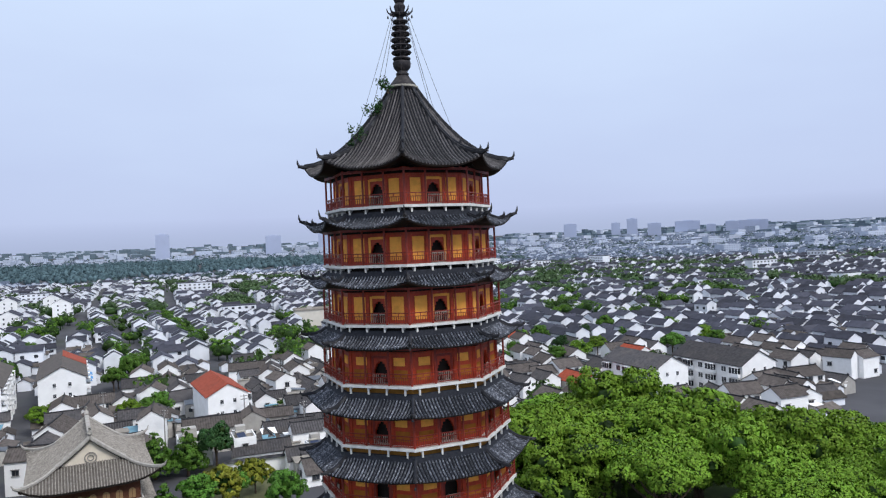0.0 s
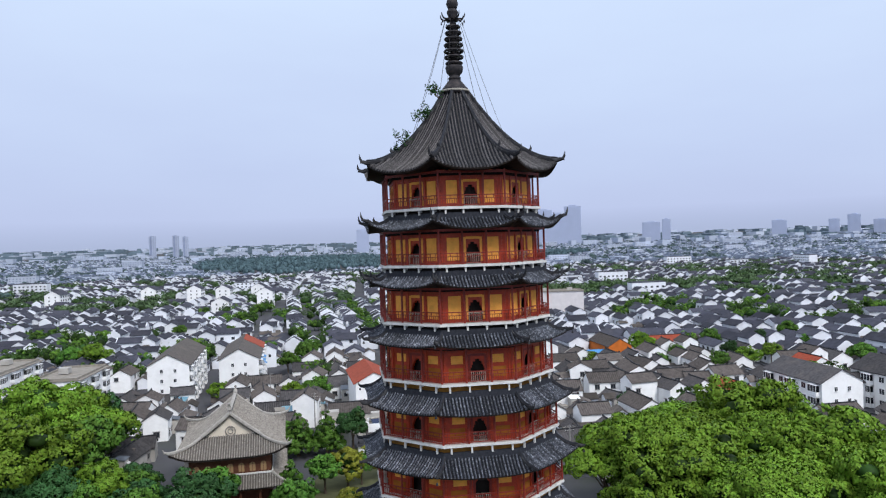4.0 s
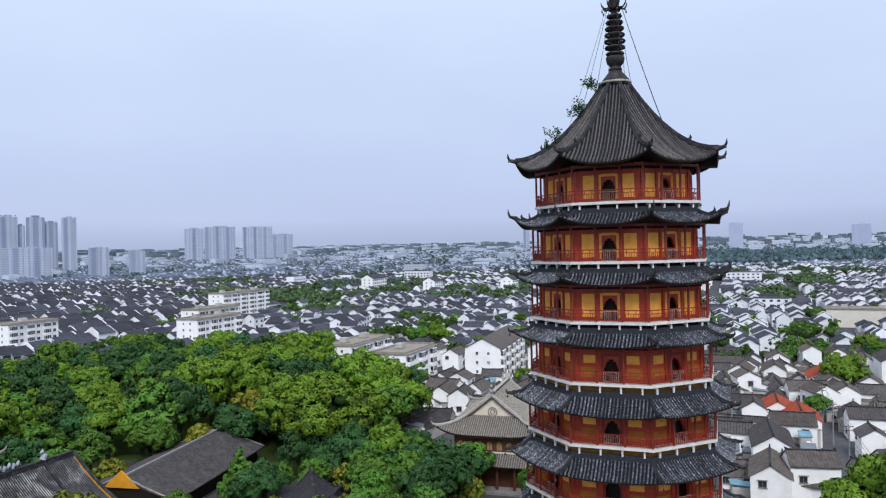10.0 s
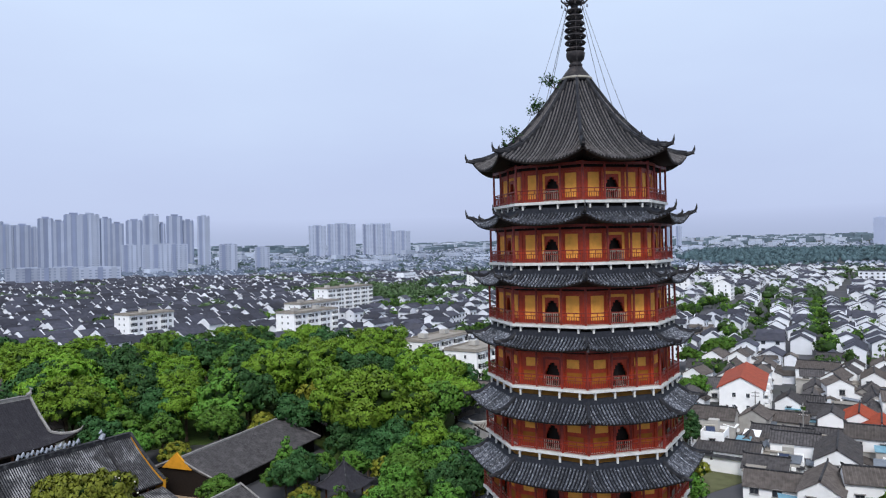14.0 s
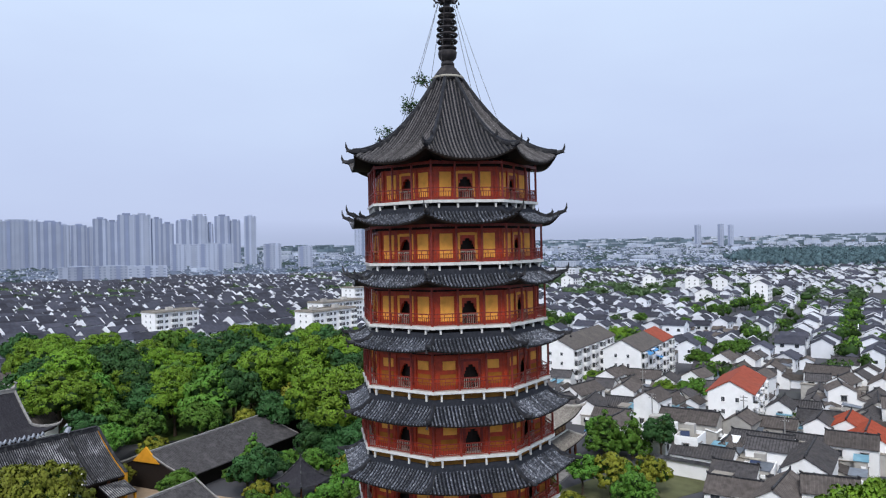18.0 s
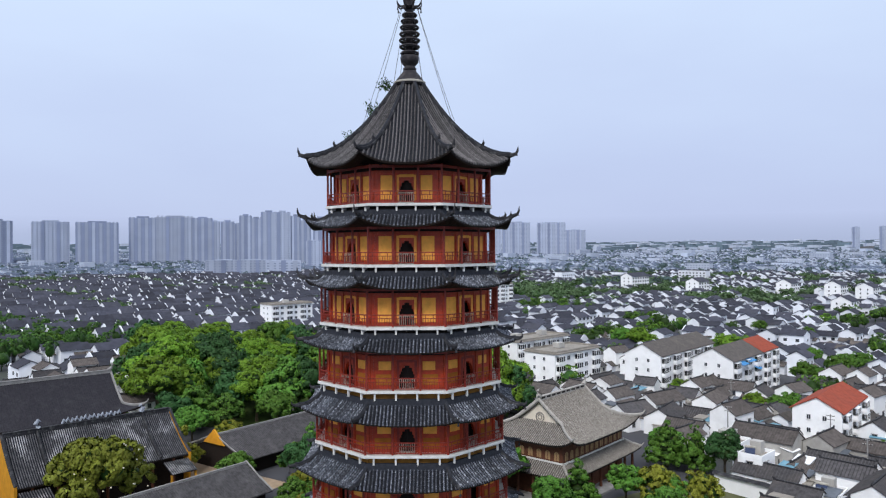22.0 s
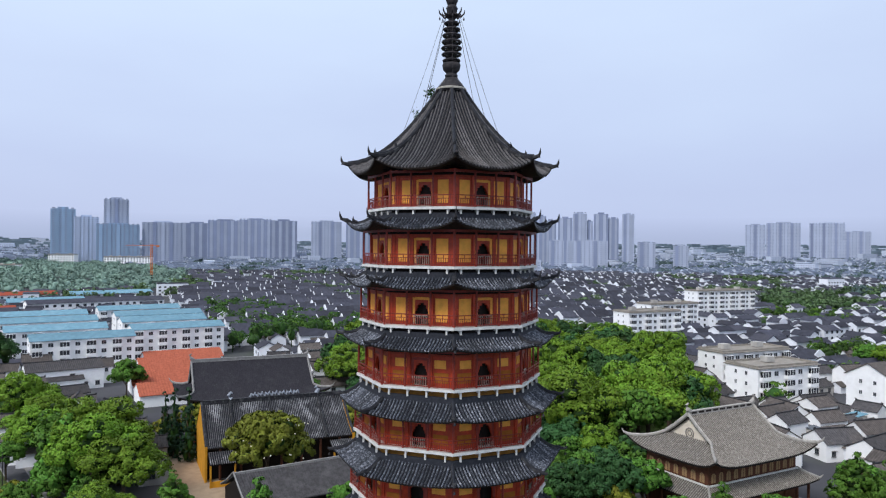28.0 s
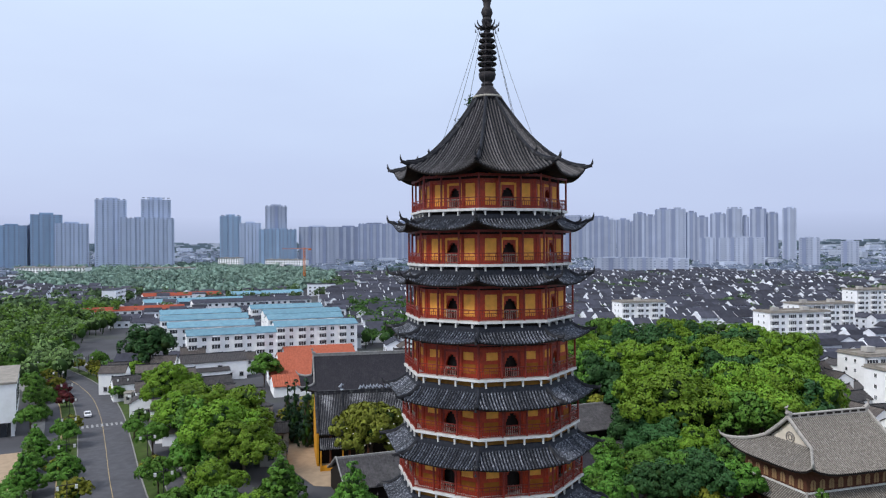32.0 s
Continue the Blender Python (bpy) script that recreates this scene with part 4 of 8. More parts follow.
def house_parts(w, l, h, rise, roof_mat, rng, wall_mat=None, wing=False, most=5):
    """A gabled house: walls, tiled roof, ridge, windows, now and then a lower wing."""
    wm = wall_mat or WALL
    wl_, rf, rd = Geo(), Geo(), Geo()
    gabled(wl_, w, l, h, rise)
    slopes(rf, w, l, h, rise)
    rb = roof_ribs(w, l, h, rise)
    rd.box(-0.15, -l / 2 - 0.15, h + rise + 0.12, 0.15, l / 2 + 0.15, h + rise + 0.4)
    for s in (-1, 1):
        e = s * l / 2
        rd.hexa([(-0.14, e - 0.35, h + rise + 0.4), (0.14, e - 0.35, h + rise + 0.4), (0.14, e + 0.25, h + rise + 0.4), (-0.14, e + 0.25, h + rise + 0.4),
                 (-0.1, e - 0.1, h + rise + 0.6), (0.1, e - 0.1, h + rise + 0.6), (0.1, e + 0.3, h + rise + 0.72), (-0.1, e + 0.3, h + rise + 0.72)])
    if wing:
        # lower lean-to along one side
        d, hw_ = rng.uniform(2.2, 3.4), h * 0.55
        y0, y1 = sorted((-l * 0.5 + 0.2, l * rng.uniform(0.0, 0.4)))
        wl_.hexa([(w / 2, y0, 0), (w / 2 + d, y0, 0), (w / 2 + d, y1, 0), (w / 2, y1, 0), (w / 2, y0, hw_ + 1.0), (w / 2 + d, y0, hw_), (w / 2 + d, y1, hw_), (w / 2, y1, hw_ + 1.0)])
        rf.hexa([(w / 2 - 0.05, y0 - 0.2, hw_ + 1.05), (w / 2 + d + 0.3, y0 - 0.2, hw_ - 0.02), (w / 2 + d + 0.3, y1 + 0.2, hw_ - 0.02), (w / 2 - 0.05, y1 + 0.2, hw_ + 1.05),
                 (w / 2 - 0.05, y0 - 0.2, hw_ + 1.2), (w / 2 + d + 0.3, y0 - 0.2, hw_ + 0.13), (w / 2 + d + 0.3, y1 + 0.2, hw_ + 0.13), (w / 2 - 0.05, y1 + 0.2, hw_ + 1.2)])
    out = [("wall", wl_.mesh("wall", wm)), ("roof", rf.mesh("roof", roof_mat)), ("tile_ribbing", rb.mesh("tile_ribbing", roof_mat)), ("roof_ridge", rd.mesh("roof_ridge", RIDGE))]
    spots = []
    for fl in range(max(1, int(h / 2.7))):
        z = 1.75 + 2.75 * fl
        n = max(2, int(l / 3.2))
        for i in range(n):
            for s in (-1, 1):
                if rng.random() < 0.7:
                    spots.append((s * w / 2, -l / 2 + l * (i + 0.5) / n, z, 1))
        for s in (-1, 1):
            if rng.random() < 0.6:
                spots.append((rng.uniform(-0.22, 0.22) * w, s * l / 2, z, 0))
    rng.shuffle(spots)
    for x, y, z, side in spots[:most]:
        out.append(one_window(x, y, z, side, rng.uniform(0.9, 1.6), rng.uniform(1.0, 1.4)))
    return out


rng0 = random.Random(11)
for i_, dims in enumerate(HOUSE_DIMS):
    house_kinds.append((dims, house_parts(*dims, ROOF if i_ % 2 == 0 else ROOF_BROWN, rng0, WALL_GREY if i_ in (2, 6) else WALL, i_ in (1, 4, 5))))
for i_, dims in enumerate(((5.2, 9, 4.6, 1.9), (7.4, 11, 4.0, 2.2), (6.6, 7.5, 6.2, 1.7), (4.6, 10, 2.9, 1.4))):
    house_kinds.append((dims, house_parts(*dims, ROOF_BROWN if i_ % 2 == 0 else ROOF, rng0, WALL_GREY if i_ == 3 else WALL, i_ in (0, 2))))
red_kind = (HOUSE_DIMS[1], house_parts(8, 11, 5.6, 2.3, ROOF_RED, rng0))


def house(kind, x, y, ang, label="", group="town houses", z=0.0):
    t = thing("house", label or "whitewashed gabled house with a dark grey tiled roof", "house", group, m=Matrix.Translation((x, y, z)) @ turn(ang))
    for nm, me in kind[1]:
        o = part(nm, me, None, t)
        if nm == "tile_ribbing":
            o["kind"] = "stuff"
    return t


def terrace_house(x, y, ang, w, l, h, label):
    """A flat-roofed house with a parapet and a roof room."""
    t = thing("house", label, "house", "town houses", m=Matrix.Translation((x, y, 0)) @ turn(ang))
    g = Geo()
    g.box(-w / 2, -l / 2, 0, w / 2, l / 2, h)
    part("wall", g, WALL, t)
    g = Geo()
    g.box(-w / 2 + 0.2, -l / 2 + 0.2, h + 0.004, w / 2 - 0.2, l / 2 - 0.2, h + 0.08)
    part("roof", g, FLATROOF, t)
    g = Geo()
    for a, b, c, d in ((-w / 2, -l / 2, w / 2, -l / 2 + 0.2), (-w / 2, l / 2 - 0.2, w / 2, l / 2), (-w / 2, -l / 2 + 0.2, -w / 2 + 0.2, l / 2 - 0.2), (w / 2 - 0.2, -l / 2 + 0.2, w / 2, l / 2 - 0.2)):
        g.box(a, b, h, c, d, h + 0.75)
    part("parapet", g, WALL, t)
    g = Geo()
    g.boxc(-w * 0.1, l * 0.25, h + 1.2, w * 0.45, l * 0.3, 2.3)
    part("roof_room", g, WALL_GREY, t)
    for i in range(max(1, int(l / 3.4))):
        for fl in range(max(1, int(h / 2.8))):
            nm, me = one_window(w / 2, -l / 2 + 1.7 + 3.4 * i, 1.75 + 2.8 * fl, 1, 1.6, 1.3)
            part(nm, me, None, t)
    nm, me = one_window(0, -l / 2, h - 1.3, 0, 1.2, 1.2)
    part(nm, me, None, t)
    return t


def solar_heater(x, y, z, ang):
    """A roof water heater: sloped tube panel, tank and frame."""
    t = thing("solar_water_heater", "roof solar water heater with a blue tube panel and steel tank", "water heater", "roof water heaters", m=Matrix.Translation((x, y, z)) @ turn(ang))
    g = Geo()
    g.hexa([(-0.9, -0.8, 0.25), (0.9, -0.8, 0.25), (0.9, 0.6, 1.2), (-0.9, 0.6, 1.2), (-0.9, -0.83, 0.33), (0.9, -0.83, 0.33), (0.9, 0.57, 1.28), (-0.9, 0.57, 1.28)])
    part("tube_panel", g, SOLAR, t)
    g = Geo()
    g.tube([(-1.0, 0.75, 1.4), (1.0, 0.75, 1.4)], 0.26, 10)
    part("tank", g, BAND, t)
    for sx in (-0.8, 0.8):
        g = Geo()
        g.boxc(sx, 0.65, 0.6, 0.06, 0.06, 1.2)
        g.boxc(sx, -0.75, 0.14, 0.06, 0.06, 0.28)
        part("frame_leg", g, IRON, t)
    return t


DARK_ROWS = [(-950, 40), (-968, 190), (-780, 300), (-463, 245), (-371, 135), (-308, 42), (-290, -30), (-300, -85), (-430, -160), (-540, -205), (-720, -190)]


def far_house(g, x, y, ang, w, l, h, rise, windows=False, over=0.5, fire=False):
    """One house of a joined far quarter: walls slot 0, roof slot 1."""
    c, s = math.cos(ang), math.sin(ang)
    q = Geo()
    gabled(q, w, l, h, rise)
    if math.hypot(x, y) > 1200:
        a, b = w / 2 + over, l / 2 + 0.2
        q.add([(-a, -b, h - 0.1), (a, -b, h - 0.1), (a, b, h - 0.1), (-a, b, h - 0.1), (0, -b, h + rise + 0.2), (0, b, h + rise + 0.2)], [(1, 2, 5, 4), (3, 0, 4, 5)], 1)
    else:
        slopes(q, w, l, h, rise, over=over, thick=0.2, mi=1)
    if fire:
        fire_walls(q, w, l, h, rise, 0, 0.45, 0.32)
    if windows:
        for fl in range(max(1, int(h / 2.8))):
            for i in range(max(1, int(l / 3.6))):
                yy = -l / 2 + l * (i + 0.5) / max(1, int(l / 3.6))
                for sd in (-1, 1):
                    q.boxc(sd * w / 2, yy, 1.7 + 2.9 * fl, 0.12, 1.5, 1.3, 2)
            if fl:
                q.boxc(w * 0.12, -l / 2, 1.7 + 2.9 * fl, 0.9, 0.12, 1.1, 2)
    n = len(g.v)
    zb = horizon_lift(x, y)
    g.v += [(x + c * p[0] - s * p[1], y + s * p[0] + c * p[1], p[2] + zb) for p in q.v]
    g.f += [tuple(i + n for i in f) for f in q.f]
    g.m += q.m


def far_block(g, x, y, ang, w, l, h):
    """A flat-roofed block with window bands: walls slot 0, roof slot 1, windows slot 2."""
    c, s = math.cos(ang), math.sin(ang)
    q = Geo()
    q.box(-w / 2, -l / 2, 0, w / 2, l / 2, h, 0)
    q.box(-w / 2 - 0.2, -l / 2 - 0.2, h + 0.004, w / 2 + 0.2, l / 2 + 0.2, h + 0.5, 1)
    for fl in range(int(h / 3)):
        z = 1.1 + 3 * fl
        nb = max(2, int(l / 4))
        for i in range(nb):
            yy = -l / 2 + l * (i + 0.5) / nb
            q.box(-w / 2 - 0.06, yy - 0.9, z, w / 2 + 0.06, yy + 0.9, z + 1.3, 2)
    n = len(g.v)
    zb = horizon_lift(x, y)
    g.v += [(x + c * p[0] - s * p[1], y + s * p[0] + c * p[1], p[2] + zb) for p in q.v]
    g.f += [tuple(i + n for i in f) for f in q.f]
    g.m += q.m


# Ground kept free of procedural houses: (polygon) woods, temple, road.
KEEP_FREE = [WOOD_WEST, WOOD_NORTH, FRINGE,
             [(-20, -40), (40, -40), (40, 45), (5, 60), (-20, 55)],
             [(-95, 30), (-30, 30), (-26, 84), (-72, 90)],
             [(-140, -75), (-30, -75), (-20, 20), (-60, 14), (-130, 2)],
             [(-40, -60), (-95, -95), (-150, -150), (-300, -200), (-300, -260), (-120, -190), (-30, -120)],
             [(-260, -110), (-165, -70), (-190, -160), (-250, -250)],
             [(-118, -58), (-240, -68), (-240, -112), (-118, -108)],
             [(-136, -8), (-70, -14), (-70, 30), (-84, 40), (-124, 40)],
             [(-100, 165), (-116, 165), (-128, 215), (-108, 215)]]
GREEN_BELT = [(-520, -300), (-600, -225), (-880, -300), (-1200, -560), (-950, -860), (-600, -560)]
ROAD_WOOD = [(-160, -160), (-172, -186), (-235, -222), (-300, -246), (-390, -300), (-400, -400), (-308, -326), (-235, -262), (-150, -192), (-135, -172)]
FAR_PARK = [(-705, 1010), (-560, 878), (-445, 822), (-410, 930), (-330, 1010), (-200, 1120), (-100, 1190), (-60, 1480), (-500, 1520), (-930, 1430)]
KEEP_FREE += [GREEN_BELT, ROAD_WOOD, FAR_PARK]
HAND_BUILT = [(-78, 88), (-44, 68), (-8, 70), (-8, 112), (-40, 142), (-66, 142), (-84, 112)]


# Larger trees along the town's lanes: (x, y, size).
LANE_TREES = [(-23, 164, 0.95), (-21, 132, 0.75), (6, 230, 0.7), (20, 213, 0.75), (32, 206, 0.7), (48, 243, 0.8), (53, 186, 0.7), (80, 258, 0.9), (90, 196, 0.9), (-35, 242, 0.8),
              (-30, 252, 0.7), (-200, 170, 1.0), (-190, 172, 0.9), (-217, 267, 0.8), (-184, 264, 0.8), (-163, 194, 0.8), (-174, 196, 0.7), (112, 208, 0.8), (64, 205, 0.6)]
# Room for buildings set one by one: (x, y, radius).
KEEP_AT = [(8, 216, 12), (27, 226, 10), (43, 136, 9), (-17, 196, 10), (-30, 168, 8), (70, 175, 8), (61, 133, 15), (84, 135, 16), (73, 140, 9), (-111, 148, 19), (-128, 137, 20), (-139, 102, 13), (-170, 108, 15),
           (-405, 200, 24), (-335, 140, 17), (-340, 48, 14), (-285, 112, 16), (-348, 462, 17), (-384, 470, 17), (-318, 468, 15), (-284, 488, 17), (-252, 436, 17), (-262, 386, 15), (-495, 400, 20), (-440, 425, 16), (1, 204, 8), (12, 206, 9), (-64, 358, 20), (-27, 372, 20), (-247, -66, 22), (-163, -115, 12), (52, 118, 9), (66, 116, 9), (45, 126, 7), (55, 125, 7)] + [(tx, ty, 5) for tx, ty, _ in LANE_TREES]
LANE_A = radians(26.7)
LANE_B, LANE_D, LANE_R = (-125, 245), (-math.sin(LANE_A), math.cos(LANE_A)), (math.cos(LANE_A), math.sin(LANE_A))
KEEP_FREE += [[(LANE_B[0] + LANE_D[0] * a_ + LANE_R[0] * b_, LANE_B[1] + LANE_D[1] * a_ + LANE_R[1] * b_) for a_, b_ in ((-42, -3), (-42, 54), (330, 54), (330, -17), (25, -17), (25, -3))]]
LANE = [(-22, 131), (-17, 133), (8, 71), (2, 69)]
KEEP_FREE += [LANE]


def free(x, y):
    return not any(inside((x, y), q) for q in KEEP_FREE) and not any(math.hypot(x - a, y - b) < c for a, b, c in KEEP_AT)


def clump(x, y):
    """Where the town's greenery gathers."""
    return noise.noise(Vector((x / 55, y / 55, 3.3))) + 0.4 * noise.noise(Vector((x / 18, y / 18, 7.1)))


TOWN = radians(22)
near_spots, far_geo, dist_geo = [], Geo(), Geo()
rng1 = random.Random(5)
green_spots = []
cs, sn = math.cos(TOWN), math.sin(TOWN)


def spot_grid(step_x, step_y, r0, r1, jig):
    """Places of houses on the town's slanting grid between two distances."""
    for i in range(int(-r1 / step_x), int(r1 / step_x) + 1):
        for j in range(int(-r1 / step_y), int(r1 / step_y) + 1):
            gx, gy = i * step_x, j * step_y
            x, y = cs * gx - sn * gy, sn * gx + cs * gy
            r_ = math.hypot(x, y)
            az = math.degrees(math.atan2(y, x)) % 360
            if r_ < r0 or r_ > r1 or not 48 < az < 228:
                continue
            if ((i % 7 == 0) or (j % 11 == 0)) and r_ < 900:
                continue
            x += rng1.uniform(-jig, jig)
            y += rng1.uniform(-jig, jig) * 1.2
            if not free(x, y) or inside((x, y), HAND_BUILT) or inside((x, y), DARK_ROWS):
                continue
            if r_ > 700 and rng1.random() < (r_ - 700) / 2400:
                if rng1.random() < 0.5:
                    green_spots.append((x, y))
                continue
            near = r_ < 190
            ang = TOWN + rng1.gauss(0, 0.14 if near else 0.06) + (math.pi / 2 if rng1.random() < (0.38 if near else 0.16) else 0)
            near_spots.append((r_, x, y, ang, rng1.random(), rng1.random()))


spot_grid(7.5, 9.8, 70, 185, 1.6)
spot_grid(8.8, 12.5, 185, 2300, 1.6)
near_spots.sort()
for idx, (r_, x, y, ang, q1, q2) in enumerate(near_spots):
    green = clump(x, y) > (0.34 if r_ < 500 else 0.2)
    if idx < 290:
        if green and q2 < 0.6:
            green_spots.append((x, y))
        else:
            house(house_kinds[int(q1 * len(house_kinds))], x, y, ang)
        continue
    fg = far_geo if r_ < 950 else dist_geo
    w, l, h, rise = HOUSE_DIMS[int(q1 * len(HOUSE_DIMS))]
    if green and r_ < 1700:
        green_spots.append((x, y))
    elif q2 > 0.994 and r_ > 420:
        far_block(fg, x, y, ang + math.pi / 2, 10, 18 + 16 * q1, 8 + 6 * q1)
    else:
        far_house(fg, x, y, ang, w * (1.0 + 0.25 * q2), l * (0.95 + 0.35 * q2), h * (0.75 + 0.3 * q1), rise, r_ < 600, 0.55, q2 < 0.15)
# white stepped terraces along the straight lane
for off, last in ((-11, 22), (8.5, 24), (20, 24), (37, 17), (48, 15)):
    s_ = -34 + (5 if off in (20, 48) else 0)
    for q_ in range(last):
        s_ += rng1.uniform(11.5, 15.5)
        o_ = off + rng1.uniform(-1.4, 1.4)
        x, y = LANE_B[0] + LANE_D[0] * s_ + LANE_R[0] * o_, LANE_B[1] + LANE_D[1] * s_ + LANE_R[1] * o_
        if rng1.random() < 0.12 or (off == -11 and q_ < 5):
            green_spots.append((x, y))
            continue
        l_ = rng1.uniform(8.5, 11.5)
        far_house(far_geo, x, y, LANE_A + rng1.gauss(0, 0.05) + (math.pi / 2 if rng1.random() < 0.14 else 0), rng1.uniform(7.6, 9.6), l_, rng1.uniform(4.2, 5.8), rng1.uniform(1.8, 2.3), True, 0.55, rng1.random() < 0.2)
for q_ in range(24):
    for off in (28, 1.5):
        s_ = -30 + 14 * q_ + (6 if off > 2 else 0)
        if off > 2 or q_ % 3 == 1:
            green_spots.append((LANE_B[0] + LANE_D[0] * s_ + LANE_R[0] * off, LANE_B[1] + LANE_D[1] * s_ + LANE_R[1] * off))
# terraces of dark-roofed houses in long rows, stepping in height, with white end walls
rng3 = random.Random(41)
for i in range(-80, 10):
    for j in range(-40, 70):
        gx, gy = i * 12.6 + 1.6 * math.sin(j * 0.9 + i * 2.1), j * 10.9 + 11 * noise.noise(Vector((i * 3.7, 0.5, 1.5)))
        x, y = cs * gx - sn * gy + rng3.uniform(-0.5, 0.5), sn * gx + cs * gy + rng3.uniform(-0.5, 0.5)
        if not inside((x, y), DARK_ROWS) or not free(x, y):
            continue
        if clump(x, y) > 0.5 or (j % 13 == 0 and rng3.random() < 0.5):
            green_spots.append((x, y))
            continue
        h_ = 4.0 + rng3.choice((0.0, 0.4, 1.6, 2.6))
        far_house(far_geo, x, y, TOWN + rng3.gauss(0, 0.02), 9.4, 10.4, h_, 2.7, False, 0.5, rng3.random() < 0.22)
        if rng3.random() < 0.8:
            for yy in (-2.7, 2.7):
                c_, s_ = math.cos(TOWN), math.sin(TOWN)
                far_geo.boxc(x + c_ * 4.7 - s_ * yy, y + s_ * 4.7 + c_ * yy, h_ - 1.5 + horizon_lift(x, y), 0.16, 3.4, 1.7, 2, TOWN)
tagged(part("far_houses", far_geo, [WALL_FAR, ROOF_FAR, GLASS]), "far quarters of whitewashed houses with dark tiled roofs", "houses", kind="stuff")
tagged(part("distant_houses", dist_geo, [WALL_DIST, ROOF_DIST, TOWER_GLASS]), "distant quarters of small houses, tinted pale for haze", "houses", kind="stuff")
shed_geo = Geo()
rng2 = random.Random(19)
for r_, x, y, ang, q1, q2 in near_spots[:700]:
    for _ in range(2):
        if rng2.random() < 0.6:
            sx, sy = x + rng2.uniform(-6, 6), y + rng2.uniform(-7, 7)
            if free(sx, sy):
                far_house(shed_geo, sx, sy, TOWN + rng2.choice((0, math.pi / 2)) + rng2.gauss(0, 0.1), rng2.uniform(3, 4.6), rng2.uniform(3.5, 7), rng2.uniform(2.2, 3.6), rng2.uniform(0.7, 1.2))
tagged(part("lean_to_sheds", shed_geo, [WALL_FAR, ROOF_SHED, GLASS]), "small brown-roofed sheds crammed between the houses", "sheds", kind="stuff")

# ---- the quarter beside the library hall ----
rng4 = random.Random(23)
annexes = []
HB = [(-67, 104, 22, 6.2, 9, 6.0, 2.0, 0), (-51, 98, 112, 6.4, 13, 5.0, 2.0, 2), (-44, 107, 22, 6.0, 8, 4.8, 1.8, 2), (-33, 98, 112, 6.2, 12, 3.6, 1.9, 1), (-27, 106, 112, 5.6, 11, 3.2, 1.7, 1),
      (-36, 83, 112, 5.0, 12, 3.0, 1.7, 1), (-26, 79, 112, 6.0, 8, 2.6, 1.8, 1), (-17, 88, 22, 7.4, 15, 5.4, 2.2, 1), (-20, 72, 112, 6.6, 11, 2.2, 2.0, 1), (-36, 90, 22, 5.0, 7, 3.4, 1.5, 2),
      (-45, 124, 22, 5.6, 8, 5.0, 1.8, 0), (-40, 114, 112, 5.2, 9, 3.4, 1.6, 2), (-76, 118, 112, 5.6, 10, 3.6, 1.8, 1), (-69, 113, 22, 5.2, 8, 4.2, 1.7, 2), (-77, 104, 112, 6.0, 9, 3.2, 1.8, 1),
      (-62, 86, 22, 5.4, 8, 3.4, 1.7, 0), (-70, 93, 112, 5.2, 9, 3.2, 1.6, 1), (-27, 92, 112, 5.0, 9, 4.2, 1.6, 0), (-18, 104, 112, 6.2, 9, 5.0, 1.9, 0), (-34, 122, 112, 6.4, 10, 4.6, 1.9, 1),
      (-56, 108, 112, 4.8, 7, 3.2, 1.5, 1), (-30, 114, 22, 5.4, 8, 5.2, 1.7, 0), (-20, 97, 22, 4.6, 6, 2.8, 1.4, 2), (-46, 133, 112, 6.0, 10, 3.6, 1.8, 1), (-11, 77, 22, 5.8, 9, 3.0, 1.8, 1)]
for x, y, a, w, l, h, rise, k in HB:
    h += 0.9 if k == 0 else 0.3
    kind = ((w, l, h, rise), house_parts(w, l, h, rise, (ROOF, ROOF, ROOF_BROWN)[k] if rng4.random() < 0.6 else ROOF_BROWN, rng4, WALL_GREY if k == 2 else WALL, rng4.random() < 0.4, 6))
    for _ in range(3):
        annexes.append((x + rng4.uniform(-6.5, 6.5), y + rng4.uniform(-6.5, 6.5), rng4.random()))
    house(kind, x, y, radians(a + rng4.uniform(-4, 4)), ("whitewashed house with a dark tiled roof in the old quarter", "low house with a broad charcoal tiled roof", "grey-rendered house with a brown tiled roof")[k])
terrace_house(-52, 88, radians(24), 6.5, 10, 4.6, "white house with a flat tan roof terrace")
terrace_house(-40, 84, radians(22), 4.6, 6, 5.8, "narrow white house with a roof terrace")
terrace_house(-24, 84, radians(26), 4.5, 5.5, 3.4, "low white house with a flat roof")
for x, y, z, a in ((-52.5, 85.5, 4.684, 20), (-40, 82.4, 5.884, 40), (-24.5, 82.6, 3.484, 30)):
    solar_heater(x, y, z, radians(a))
for x, y in ((-31, 105.5), (-19, 112), (-26, 118)):
    house(red_kind if x > -27 else ((5, 8), house_parts(4.6, 10, 3.0, 1.3, ROOF_RED, rng4, WALL_GREY)), x, y, radians(112 if x < -27 else 22), "house with a faded red clay tile roof")
